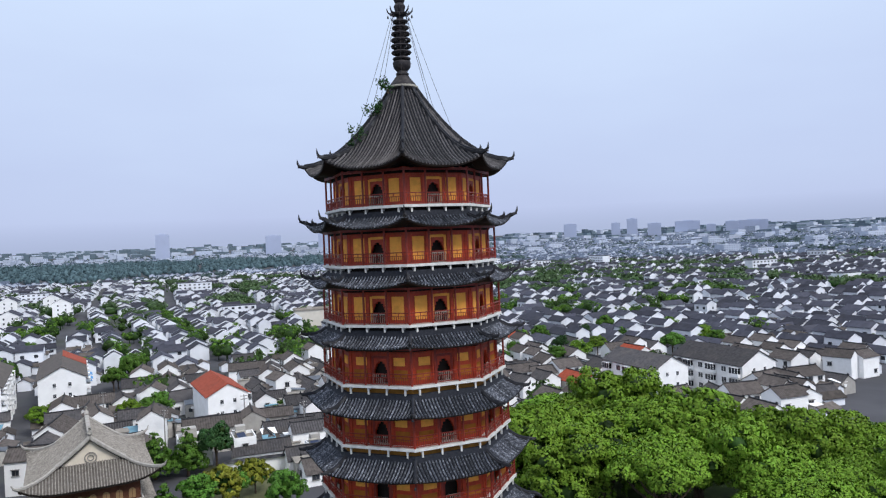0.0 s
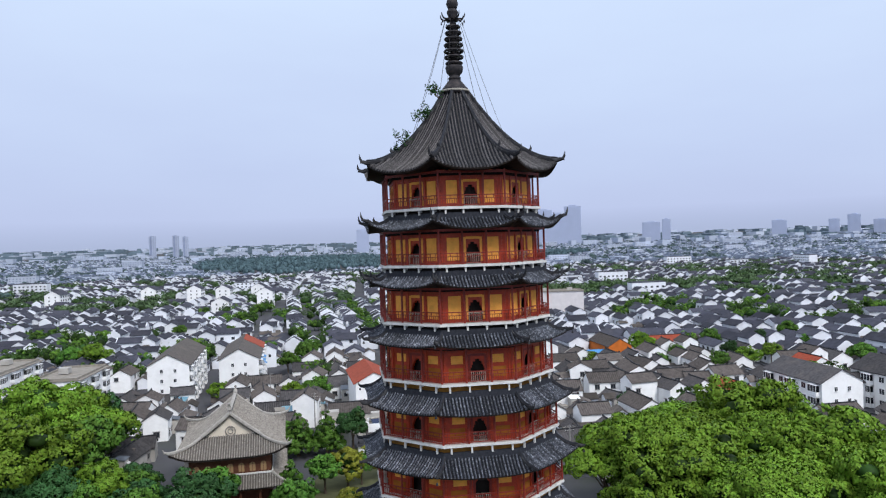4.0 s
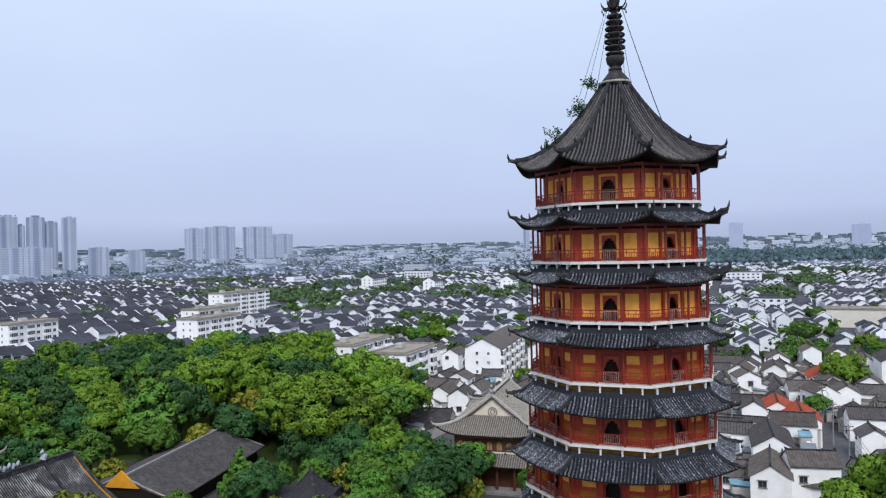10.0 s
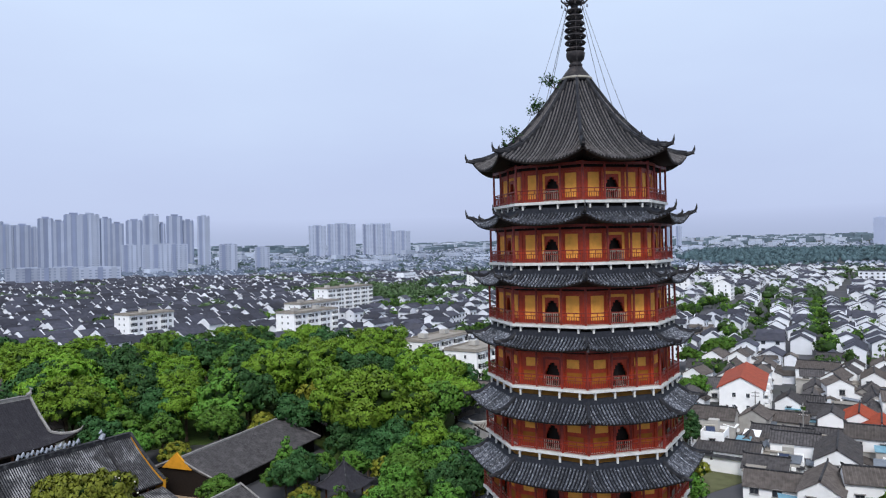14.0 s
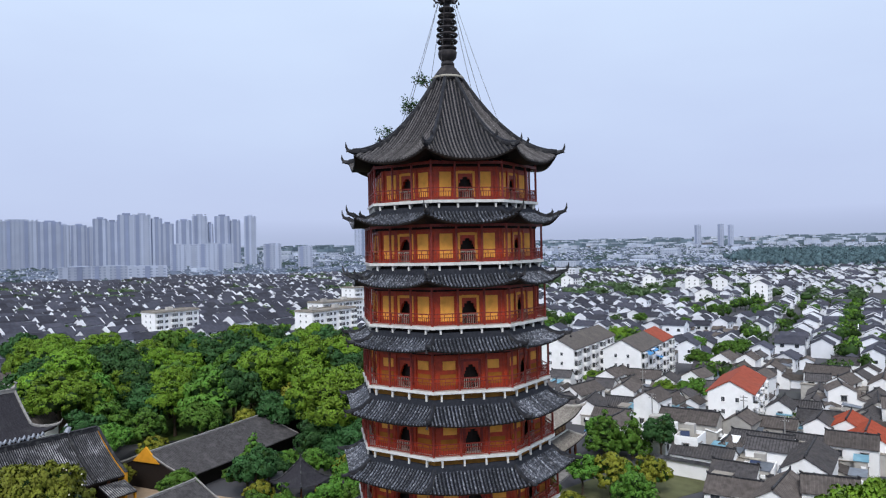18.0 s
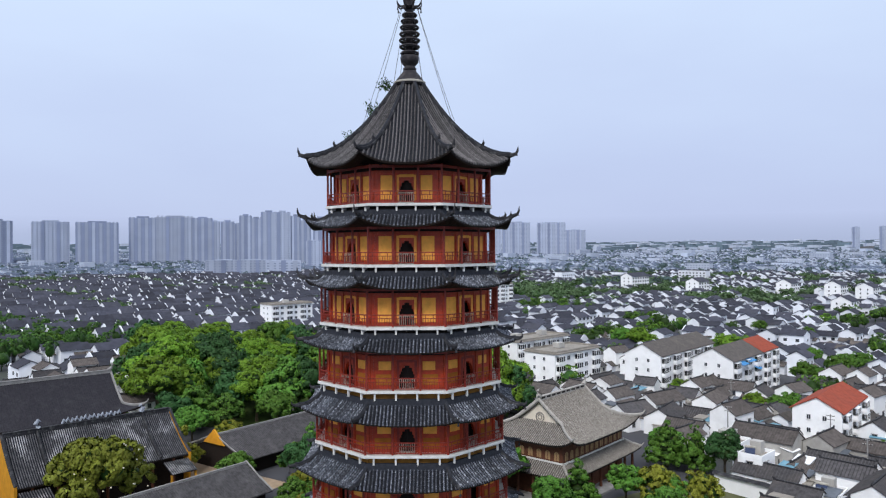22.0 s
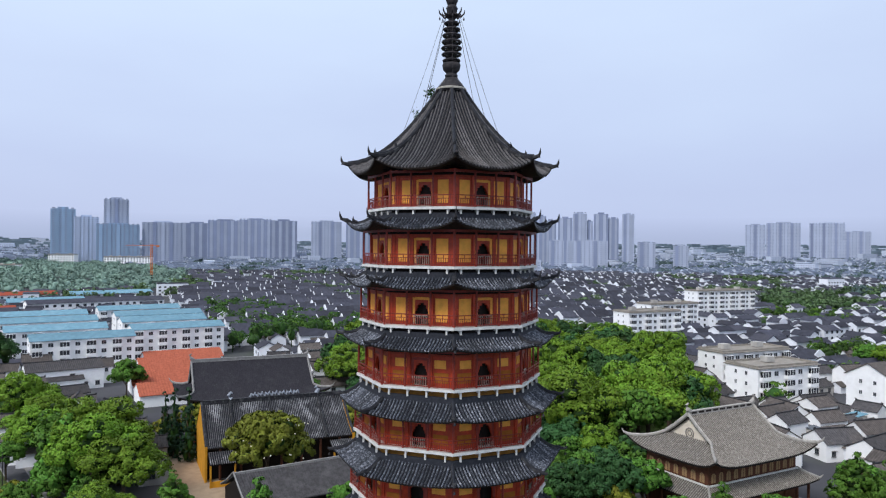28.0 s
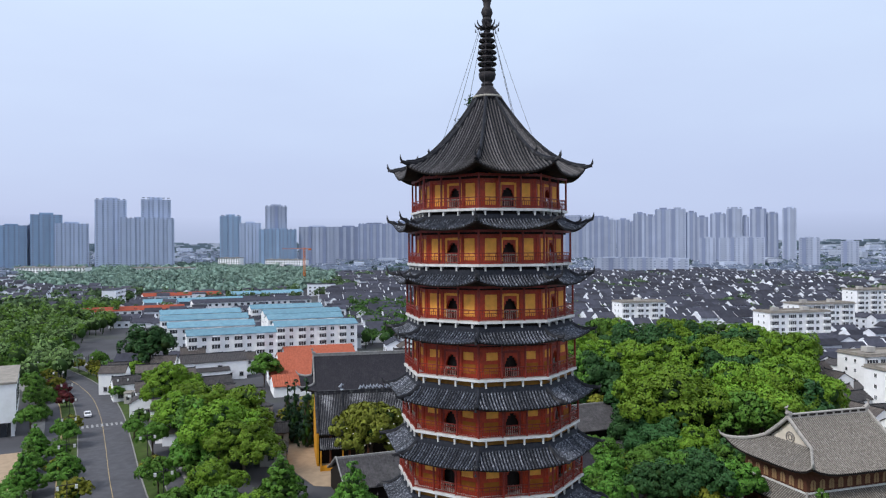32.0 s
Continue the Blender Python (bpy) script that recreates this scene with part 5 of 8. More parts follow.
for x, y, w, l, z in ((-34, 94, 2.6, 1.6, 2.6), (-84, 128, 4, 2.2, 2.8), (-64, 80, 3, 2, 2.8), (1, 204, 14, 5, 4.0), (-45, 116, 1.8, 1.4, 2.8), (-120, 92, 3.0, 2.0, 3.0)):
    t = thing("blue_canopy", "sagging blue plastic canopy on thin posts", "canopy", "blue canopies", m=Matrix.Translation((x, y, 0)) @ turn(radians(24)))
    g = Geo()
    g.hexa([(-w / 2, -l / 2, z), (w / 2, -l / 2, z), (w / 2, l / 2, z + 0.5), (-w / 2, l / 2, z + 0.5), (-w / 2, -l / 2, z + 0.06), (w / 2, -l / 2, z + 0.06), (w / 2, l / 2, z + 0.56), (-w / 2, l / 2, z + 0.56)])
    part("sheet", g, BLUE_SHEET, t)
    for sx in (-1, 1):
        for sy in (-1, 1):
            g = Geo()
            g.boxc(sx * (w / 2 - 0.1), sy * (l / 2 - 0.1), (z + 0.1) / 2, 0.07, 0.07, z + 0.1)
            part("post", g, IRON, t)
# long white court wall with a dark coping
t = thing("court_wall", "long whitewashed court wall with a dark tiled coping", "wall", m=Matrix.Translation((-31, 78.5, 0)) @ turn(radians(17)))
g = Geo()
g.box(-11, -0.2, 0, 11, 0.2, 3.0)
part("wall", g, WALL, t)
g = Geo()
g.hexa([(-11.2, -0.7, 3.0), (11.2, -0.7, 3.0), (11.2, 0.7, 3.0), (-11.2, 0.7, 3.0), (-11.2, -0.1, 3.5), (11.2, -0.1, 3.5), (11.2, 0.1, 3.5), (-11.2, 0.1, 3.5)])
part("coping", g, RIDGE, t)
# the long orange-walled house and the red-roofed row in the old quarter
for x, y, w, l, h, rise, rm, wm, lab in ((8, 216, 9, 22, 6, 2.6, ROOF_BROWN, ORANGE_WALL, "long house with orange painted walls and brown roof"),
                                         (27, 226, 7, 18, 5.5, 1.9, ROOF_RED, WALL, "white row house with a red tiled roof"), (43, 136, 8, 13, 4.6, 2.2, ROOF_RED, WALL_GREY, "house with a red clay tile roof"),
                                         (-17, 196, 10, 16, 8.2, 2.6, ROOF, WALL, "tall white house with a dark tiled roof")):
    house(((w, l, h, rise), house_parts(w, l, h, rise, rm, rng4, wm, False, 8)), x, y, radians(112 if w == 7 else 22), lab)


def annex(g, x, y, ang, w, l, h, slot):
    """A small flat or tilted-roof annex: walls slot 0, roof by its slot."""
    c, s = math.cos(ang), math.sin(ang)
    q = Geo()
    q.box(-w / 2, -l / 2, 0, w / 2, l / 2, h, 0)
    dz = 0.5 if slot != 1 else 0.0
    q.hexa([(-w / 2 - 0.2, -l / 2 - 0.2, h + 0.01), (w / 2 + 0.2, -l / 2 - 0.2, h + 0.01), (w / 2 + 0.2, l / 2 + 0.2, h + 0.01 + dz), (-w / 2 - 0.2, l / 2 + 0.2, h + 0.01 + dz),
            (-w / 2 - 0.2, -l / 2 - 0.2, h + 0.13), (w / 2 + 0.2, -l / 2 - 0.2, h + 0.13), (w / 2 + 0.2, l / 2 + 0.2, h + 0.13 + dz), (-w / 2 - 0.2, l / 2 + 0.2, h + 0.13 + dz)], slot)
    q.boxc(w / 2, 0, h * 0.55, 0.1, min(1.1, l * 0.4), 1.0, 5)
    q.boxc(0, -l / 2, h * 0.55, min(1.0, w * 0.4), 0.1, 1.0, 5)
    q.boxc(w * 0.2, -l / 2 - 0.25, h * 0.75, 0.8, 0.4, 0.6, 4)
    n = len(g.v)
    g.v += [(x + c * p[0] - s * p[1], y + s * p[0] + c * p[1], p[2]) for p in q.v]
    g.f += [tuple(i + n for i in f) for f in q.f]
    g.m += q.m


for r_, x, y, ang, q1, q2 in near_spots[:260]:
    if rng4.random() < 0.8:
        annexes.append((x + rng4.uniform(-6, 6), y + rng4.uniform(-7, 7), rng4.random()))
an_geo = Geo()
for x, y, q in annexes:
    if free(x, y):
        annex(an_geo, x, y, TOWN + rng4.choice((0, math.pi / 2)) + rng4.gauss(0, 0.08), rng4.uniform(2, 3.6), rng4.uniform(2.2, 4.6), rng4.uniform(2.3, 4.6), 1 if q < 0.4 else 2 if q < 0.75 else 3 if q < 0.88 else 4)
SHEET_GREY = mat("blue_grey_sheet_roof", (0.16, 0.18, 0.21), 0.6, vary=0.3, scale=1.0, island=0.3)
tagged(part("yard_annexes", an_geo, [WALL_GREY, FLATROOF, SHEET_GREY, ROOF_TEAL, WALL, GLASS]), "small yard annexes with flat and sheet roofs between the houses", "annexes", kind="stuff")


def utility_pole(x, y, ang):
    """A concrete pole with two cross-arms and insulators."""
    t = thing("utility_pole", "grey concrete utility pole with two cross-arms", "utility pole", "utility poles", m=Matrix.Translation((x, y, 0)) @ turn(ang))
    g = Geo()
    g.lathe([(0.17, 0), (0.11, 9.5)], 8)
    part("post", g, GREY_STONE, t)
    for z in (8.3, 9.1):
        g = Geo()
        g.boxc(0, 0.14, z, 1.7, 0.09, 0.1)
        part("cross_arm", g, IRON, t)
        for sx in (-0.75, -0.3, 0.3, 0.75):
            g = Geo()
            g.lathe([(0.05, z + 0.05), (0.07, z + 0.12), (0.04, z + 0.24)], 6, 0, sx, 0.14)
            part("insulator", g, WHITE_SLAB, t)


POLES = [(-19.5, 131), (-12, 112), (-4, 93), (4, 73)]
for x, y in POLES + [(-47, 112), (-30, 101), (-62, 98), (-88, 124)]:
    utility_pole(x, y, radians(24))
for (xa, ya), (xb, yb) in zip(POLES, POLES[1:]):
    for dx, dz in ((-0.7, 8.5), (0.7, 8.5), (-0.7, 9.3), (0.7, 9.3)):
        g = Geo()
        g.tube([(xa + dx + (xb - xa) * q / 8, ya + (yb - ya) * q / 8, dz - 0.5 * 4 * (q / 8) * (1 - q / 8)) for q in range(9)], 0.025, 4)
        tagged(part("power_line", g, IRON), "thin black power line sagging between two poles", "cable", "power lines")


# ---- temple roofs ----
def sweep_rib(g, pts, side, rib, mi):
    """A half-round tile rib along a line of points; side: the unit way across it."""
    nn = len(g.v)
    for p in pts:
        for b, c in ((-1, -0.9), (-0.7, 0.35), (0, 0.85), (0.7, 0.35), (1, -0.9)):
            g.v.append((p[0] + side[0] * b * rib * 0.6, p[1] + side[1] * b * rib * 0.6, p[2] + c * rib * 0.75 + rib * 0.3))
    n = len(pts) - 1
    for s in range(n):
        for b in range(4):
            g.f.append((nn + 5 * s + b, nn + 5 * s + 5 + b, nn + 5 * s + 6 + b, nn + 5 * s + 1 + b))
            g.m.append(mi)
    g.f.append(tuple(nn + 5 * n + b for b in range(5)))
    g.m.append(mi)


def hip_gable(t, w, l, ze, zr, rl, vg, lift, tile, pan, ridge_mat, gable_mat, spacing=0.42, rib=0.16):
    """A curved hip-and-gable roof with its ridge along y, as parts of t."""
    hw, hl = w / 2, l / 2

    def prof(v):
        return zr - (zr - ze) * (1.28 * v - 0.28 * v * v)

    def main(y, v):
        lim = rl / 2 if v <= vg else rl / 2 + (hl - rl / 2) * (v - vg) / (1 - vg)
        u = max(-1.0, min(1.0, y / lim))
        k = max(0.0, (v - vg) / (1 - vg)) ** 2
        return (hw * v + 0.35 * abs(u) ** 6 * k, y * (1 + 0.02 * k * abs(u) ** 3), prof(v) + lift * abs(u) ** 5 * k)

    def end(x, v):
        s = vg + (1 - vg) * v
        lim = hw * s
        u = max(-1.0, min(1.0, x / lim))
        y = rl / 2 - 0.5 + (hl - rl / 2 + 0.5) * v
        return (x * (1 + 0.02 * v * abs(u) ** 3), y + 0.35 * abs(u) ** 6 * v * v, prof(s) + lift * abs(u) ** 5 * v * v)

    g, rb1, rb2 = Geo(), Geo(), Geo()
    nu, nv = 16, 8
    grid = []
    for j in range(nv + 1):
        v = j / nv
        lim = rl / 2 if v <= vg else rl / 2 + (hl - rl / 2) * (v - vg) / (1 - vg)
        grid += [main(lim * (2 * i / nu - 1), v) for i in range(nu + 1)]
    g.add(grid, [(j * (nu + 1) + i, (j + 1) * (nu + 1) + i, (j + 1) * (nu + 1) + i + 1, j * (nu + 1) + i + 1) for j in range(nv) for i in range(nu)], 0)
    g.add([(p[0], p[1], p[2] - 0.35) for p in grid], [(j * (nu + 1) + i, j * (nu + 1) + i + 1, (j + 1) * (nu + 1) + i + 1, (j + 1) * (nu + 1) + i) for j in range(nv) for i in range(nu)], 2)
    b = nv * (nu + 1)
    edge = [grid[b + i] for i in range(nu + 1)]
    g.add(edge + [(p[0] - 0.03, p[1], p[2] - 0.35) for p in edge], [(i, nu + 1 + i, nu + 2 + i, i + 1) for i in range(nu)], 2)
    for i in range(-int(hl / spacing), int(hl / spacing) + 1):
        y = i * spacing
        v0 = 0.0 if abs(y) < rl / 2 else vg + (1 - vg) * (abs(y) - rl / 2) / (hl - rl / 2) + 0.02
        if v0 > 0.93:
            continue
        sweep_rib(rb1, [main(y, v0 + (1 - v0) * s / 6) for s in range(7)], (0, 1), rib, 0)
    me, mr1 = g.mesh("roof_slope", [pan, tile, SOFFIT]), rb1.mesh("tile_ribbing", tile)
    e = Geo()
    grid = []
    for j in range(6):
        v = j / 5
        lim = hw * (vg + (1 - vg) * v)
        grid += [end(lim * (2 * i / nu - 1), v) for i in range(nu + 1)]
    e.add(grid, [(j * (nu + 1) + i, j * (nu + 1) + i + 1, (j + 1) * (nu + 1) + i + 1, (j + 1) * (nu + 1) + i) for j in range(5) for i in range(nu)], 0)
    e.add([(p[0], p[1], p[2] - 0.35) for p in grid], [(j * (nu + 1) + i, (j + 1) * (nu + 1) + i, (j + 1) * (nu + 1) + i + 1, j * (nu + 1) + i + 1) for j in range(5) for i in range(nu)], 2)
    edge = grid[-(nu + 1):]
    e.add(edge + [(p[0], p[1] - 0.03, p[2] - 0.35) for p in edge], [(i, i + 1, nu + 2 + i, nu + 1 + i) for i in range(nu)], 2)
    for i in range(-int(hw / spacing), int(hw / spacing) + 1):
        x = i * spacing
        v0 = max(0.0, (abs(x) / hw - vg) / (1 - vg) + 0.02)
        if v0 < 0.92:
            sweep_rib(rb2, [end(x, v0 + (1 - v0) * s / 4) for s in range(5)], (1, 0), rib, 0)
    me2, mr2 = e.mesh("roof_slope", [pan, tile, SOFFIT]), rb2.mesh("tile_ribbing", tile)
    gb = Geo()
    n = 8
    pts = [(hw * vg * s / n, prof(vg * s / n) - 0.1) for s in range(n, 0, -1)]
    poly = [(x, z) for x, z in pts] + [(0, zr - 0.1)] + [(-x, z) for x, z in reversed(pts)]
    y0 = rl / 2 - 0.55
    gb.add([(x, y0, z) for x, z in poly], [tuple(reversed(range(len(poly))))])
    gb.add([(x, y0 - 0.3, z) for x, z in poly], [tuple(range(len(poly)))])
    me3 = gb.mesh("gable_wall", gable_mat)
    for k in (0, 1):
        part("tile_ribbing", mr1, None, part("roof_slope", me, None, t, m=turn(math.pi * k)))["kind"] = "stuff"
        part("tile_ribbing", mr2, None, part("roof_slope", me2, None, t, m=turn(math.pi * k)))["kind"] = "stuff"
        part("gable_wall", me3, None, t, m=turn(math.pi * k))
    rd = Geo()
    rd.box(-0.25, -rl / 2, zr - 0.1, 0.25, rl / 2, zr + 0.55)
    rd.box(-0.32, -rl / 2 - 0.1, zr + 0.55, 0.32, rl / 2 + 0.1, zr + 0.7)
    for s in (-1, 1):
        rd.tube([(0, s * (rl / 2 - 0.6), zr + 0.6), (0, s * (rl / 2 + 0.1), zr + 1.0), (0, s * (rl / 2 + 0.35), zr + 1.8), (0, s * (rl / 2 - 0.1), zr + 2.1)], [0.4, 0.42, 0.28, 0.08], 6)
    part("main_ridge", rd, ridge_mat, t)
    for sx in (-1, 1):
        for sy in (-1, 1):
            h = Geo()
            line = [main(rl / 2, vg * s / 5) for s in range(6)]
            line = [(sx * p[0], sy * (p[1]), p[2] + 0.2) for p in line]
            h.tube(line, 0.24, 6, flat=1.5)
            part("verge_ridge", h, ridge_mat, t)
            h = Geo()
            line = []
            for s in range(7):
                v = vg + (1 - vg) * s / 6
                p = main(rl / 2 + (hl - rl / 2) * s / 6, v)
                line.append((sx * p[0], sy * p[1], p[2] + 0.2))
            p, q = Vector(line[-1]), Vector(line[-2])
            d = (p - q).normalized()
            line += [tuple(p + d * 0.7 + Vector((0, 0, 0.3))), tuple(p + d * 1.1 + Vector((0, 0, 0.9)))]
            h.tube(line, [0.22] * 7 + [0.14, 0.04], 6, flat=1.4)
            part("hip_ridge", h, ridge_mat, t)


def skirt(t, w, l, ze, w2, l2, zt, tile, pan, ridge_mat, spacing=0.45, rib=0.15):
    """A lean-to roof running round a hall: four slopes and four corner ridges."""
    for k in range(4):
        a_out, a_in = (w / 2, w2 / 2) if k % 2 == 0 else (l / 2, l2 / 2)
        h_out, h_in = (l / 2, l2 / 2) if k % 2 == 0 else (w / 2, w2 / 2)

        def at(y, v):
            lim = h_in + (h_out - h_in) * v
            u = max(-1.0, min(1.0, y / lim))
            return (a_in + (a_out - a_in) * v, y, zt + (ze - zt) * v + 0.35 * abs(u) ** 6 * v)
        g, rb = Geo(), Geo()
        nu, nv = 14, 3
        grid = [at((h_in + (h_out - h_in) * j / nv) * (2 * i / nu - 1), j / nv) for j in range(nv + 1) for i in range(nu + 1)]
        g.add(grid, [(j * (nu + 1) + i, (j + 1) * (nu + 1) + i, (j + 1) * (nu + 1) + i + 1, j * (nu + 1) + i + 1) for j in range(nv) for i in range(nu)], 0)
        edge = grid[-(nu + 1):]
        g.add(edge + [(p[0] - 0.03, p[1], p[2] - 0.3) for p in edge] + [(a_in, p[1] * h_in / h_out, ze - 0.25) for p in edge],
              [(i, nu + 1 + i, nu + 2 + i, i + 1) for i in range(nu)] + [(nu + 1 + i, 2 * nu + 2 + i, 2 * nu + 3 + i, nu + 2 + i) for i in range(nu)], 2)
        for i in range(-int(h_out / spacing), int(h_out / spacing) + 1):
            y = i * spacing
            v0 = max(0.0, (abs(y) - h_in) / (h_out - h_in) + 0.03)
            if v0 < 0.9:
                sweep_rib(rb, [at(y, v0 + (1 - v0) * s / 3) for s in range(4)], (0, 1), rib, 0)
        part("tile_ribbing", rb, tile, part("lower_roof_slope", g, [pan, tile, SOFFIT], t, m=turn(math.pi / 2 * k)))["kind"] = "stuff"
        h = Geo()
        h.tube([(a_in, h_in, zt + 0.2), ((a_in + a_out) / 2, (h_in + h_out) / 2, (zt + ze) / 2 + 0.2), (a_out, h_out, ze + 0.5), (a_out + 0.4, h_out + 0.4, ze + 1.1)], [0.2, 0.2, 0.18, 0.04], 6, flat=1.3)
        part("hip_ridge", h, ridge_mat, t, m=turn(math.pi / 2 * k))


# ---- the tan-roofed library hall ----
HALL_AT, HALL_ANG = (-57.5, 52.0), radians(27)
hall = thing("library_hall", "two-storey timber hall with a weathered tan hip-and-gable roof", "temple hall", m=Matrix.Translation((*HALL_AT, 0)) @ turn(HALL_ANG))
hip_gable(hall, 19.2, 25.6, 10.2, 16.9, 17.0, 0.52, 1.5, ROOF_TAN, TAN_PAN, TAN_RIDGE, mat("cream_gable_plaster", (0.74, 0.66, 0.54), 0.9, vary=0.12, stain=0.3, stain_color=(0.45, 0.38, 0.3)))
for s in (0, 1):
    g = Geo()
    n = 24
    for ra_, rb_, d in ((0.75, 0.95, 0.0), (0.35, 0.5, 0.0)):
        ring = []
        for i in range(n):
            a = 2 * math.pi * i / n
            for r2, yy in ((ra_, 0.0), (rb_, 0.0), (rb_, 0.12), (ra_, 0.12)):
                ring.append((r2 * math.cos(a), yy, r2 * math.sin(a)))
        g.add(ring, [(4 * i + b, 4 * i + (b + 1) % 4, 4 * ((i + 1) % n) + (b + 1) % 4, 4 * ((i + 1) % n) + b) for i in range(n) for b in range(4)])
    part("gable_medallion", g, ROOF_TAN, hall, m=turn(math.pi * s) @ Matrix.Translation((0, 17.0 / 2 - 0.5, 13.7)))
# Dark plates stand for the shaded slots of the openwork ridge.
for i in range(9):
    for sx in (-1, 1):
        g = Geo()
        g.boxc(sx * 0.255, -7.2 + 1.8 * i, 17.22, 0.02, 1.3, 0.36)
        part("ridge_opening", g, DARK_INSIDE, hall)
skirt(hall, 19.6, 28.0, 4.9, 14.0, 22.8, 6.7, ROOF_TAN, TAN_PAN, TAN_RIDGE)
for x0, y0, x1, y1 in ((-6.9, -11.3, 6.9, -11.0), (-6.9, 11.0, 6.9, 11.3), (-6.9, -11.0, -6.6, 11.0), (6.6, -11.0, 6.9, 11.0)):
    g = Geo()
    g.box(x0, y0, 0.4, x1, y1, 10.2)
    part("timber_wall", g, TIMBER, hall)
for side in range(4):
    a, half, n = (6.9, 11.0, 12) if side % 2 == 0 else (11.3, 6.6, 7)
    for i in range(n):
        y = -half + 2 * half * (i + 0.5) / n
        g = Geo()
        g.box(a + 0.01, y - 0.5, 7.2, a + 0.06, y + 0.5, 8.3, 0)
        g.add([(a + 0.06, y + 0.5 * math.cos(t_), 8.3 + 0.5 * math.sin(t_)) for t_ in [math.pi * q / 8 for q in range(9)]], [tuple(range(9))], 0)
        g.box(a + 0.06, y - 0.03, 7.2, a + 0.1, y + 0.03, 8.7, 1)
        part("arched_window", g, [mat("tan_lattice", (0.38, 0.24, 0.12), 0.7) if "tan_lattice" not in bpy.data.materials else bpy.data.materials["tan_lattice"], TIMBER], hall, m=turn(math.pi / 2 * side))
    g = Geo()
    g.box(a + 0.2, -half - 0.4, 6.72, a + 0.4, half + 0.4, 7.0)
    part("stone_sill", g, WHITE_SLAB, hall, m=turn(math.pi / 2 * side))
for side in range(4):
    a, half, n = (8.3, 13.0, 8) if side % 2 == 0 else (13.0, 8.3, 5)
    for i in range(n):
        y = -half + 2 * half * i / n
        g = Geo()
        g.lathe([(0.28, 0.3), (0.25, 5.0)], 10)
        part("column", g, TIMBER, hall, m=turn(math.pi / 2 * side) @ Matrix.Translation((a, y, 0)))
g = Geo()
g.box(-10.5, -15, 0, 10.5, 15, 0.4)
part("stone_plinth", g, GREY_STONE, hall)

# ---- rear temple hall with a dark roof ----
rear = thing("rear_temple_hall", "large temple hall with a plain black hip-and-gable roof", "temple hall", m=Matrix.Translation((-112.5, -44.5, 0)) @ turn(radians(22)))
hip_gable(rear, 19.0, 35.0, 9.5, 17.4, 28.5, 0.72, 1.4, ROOF_DARK, ROOF_DARK, GREY_STONE, GREY_STONE, 0.45, 0.13)
for x0, y0, x1, y1 in ((-7.5, -14.5, 7.5, -14.2), (-7.5, 14.2, 7.5, 14.5), (-7.5, -14.2, -7.2, 14.2), (7.2, -14.2, 7.5, 14.2)):
    g = Geo()
    g.box(x0, y0, 0, x1, y1, 10)
    part("timber_wall", g, SOFFIT, rear)
for i in range(8):
    g = Geo()
    g.lathe([(0.3, 0), (0.27, 9.6)], 10)
    part("column", g, TIMBER, rear, m=Matrix.Translation((8.6, -14 + 4 * i, 0)))


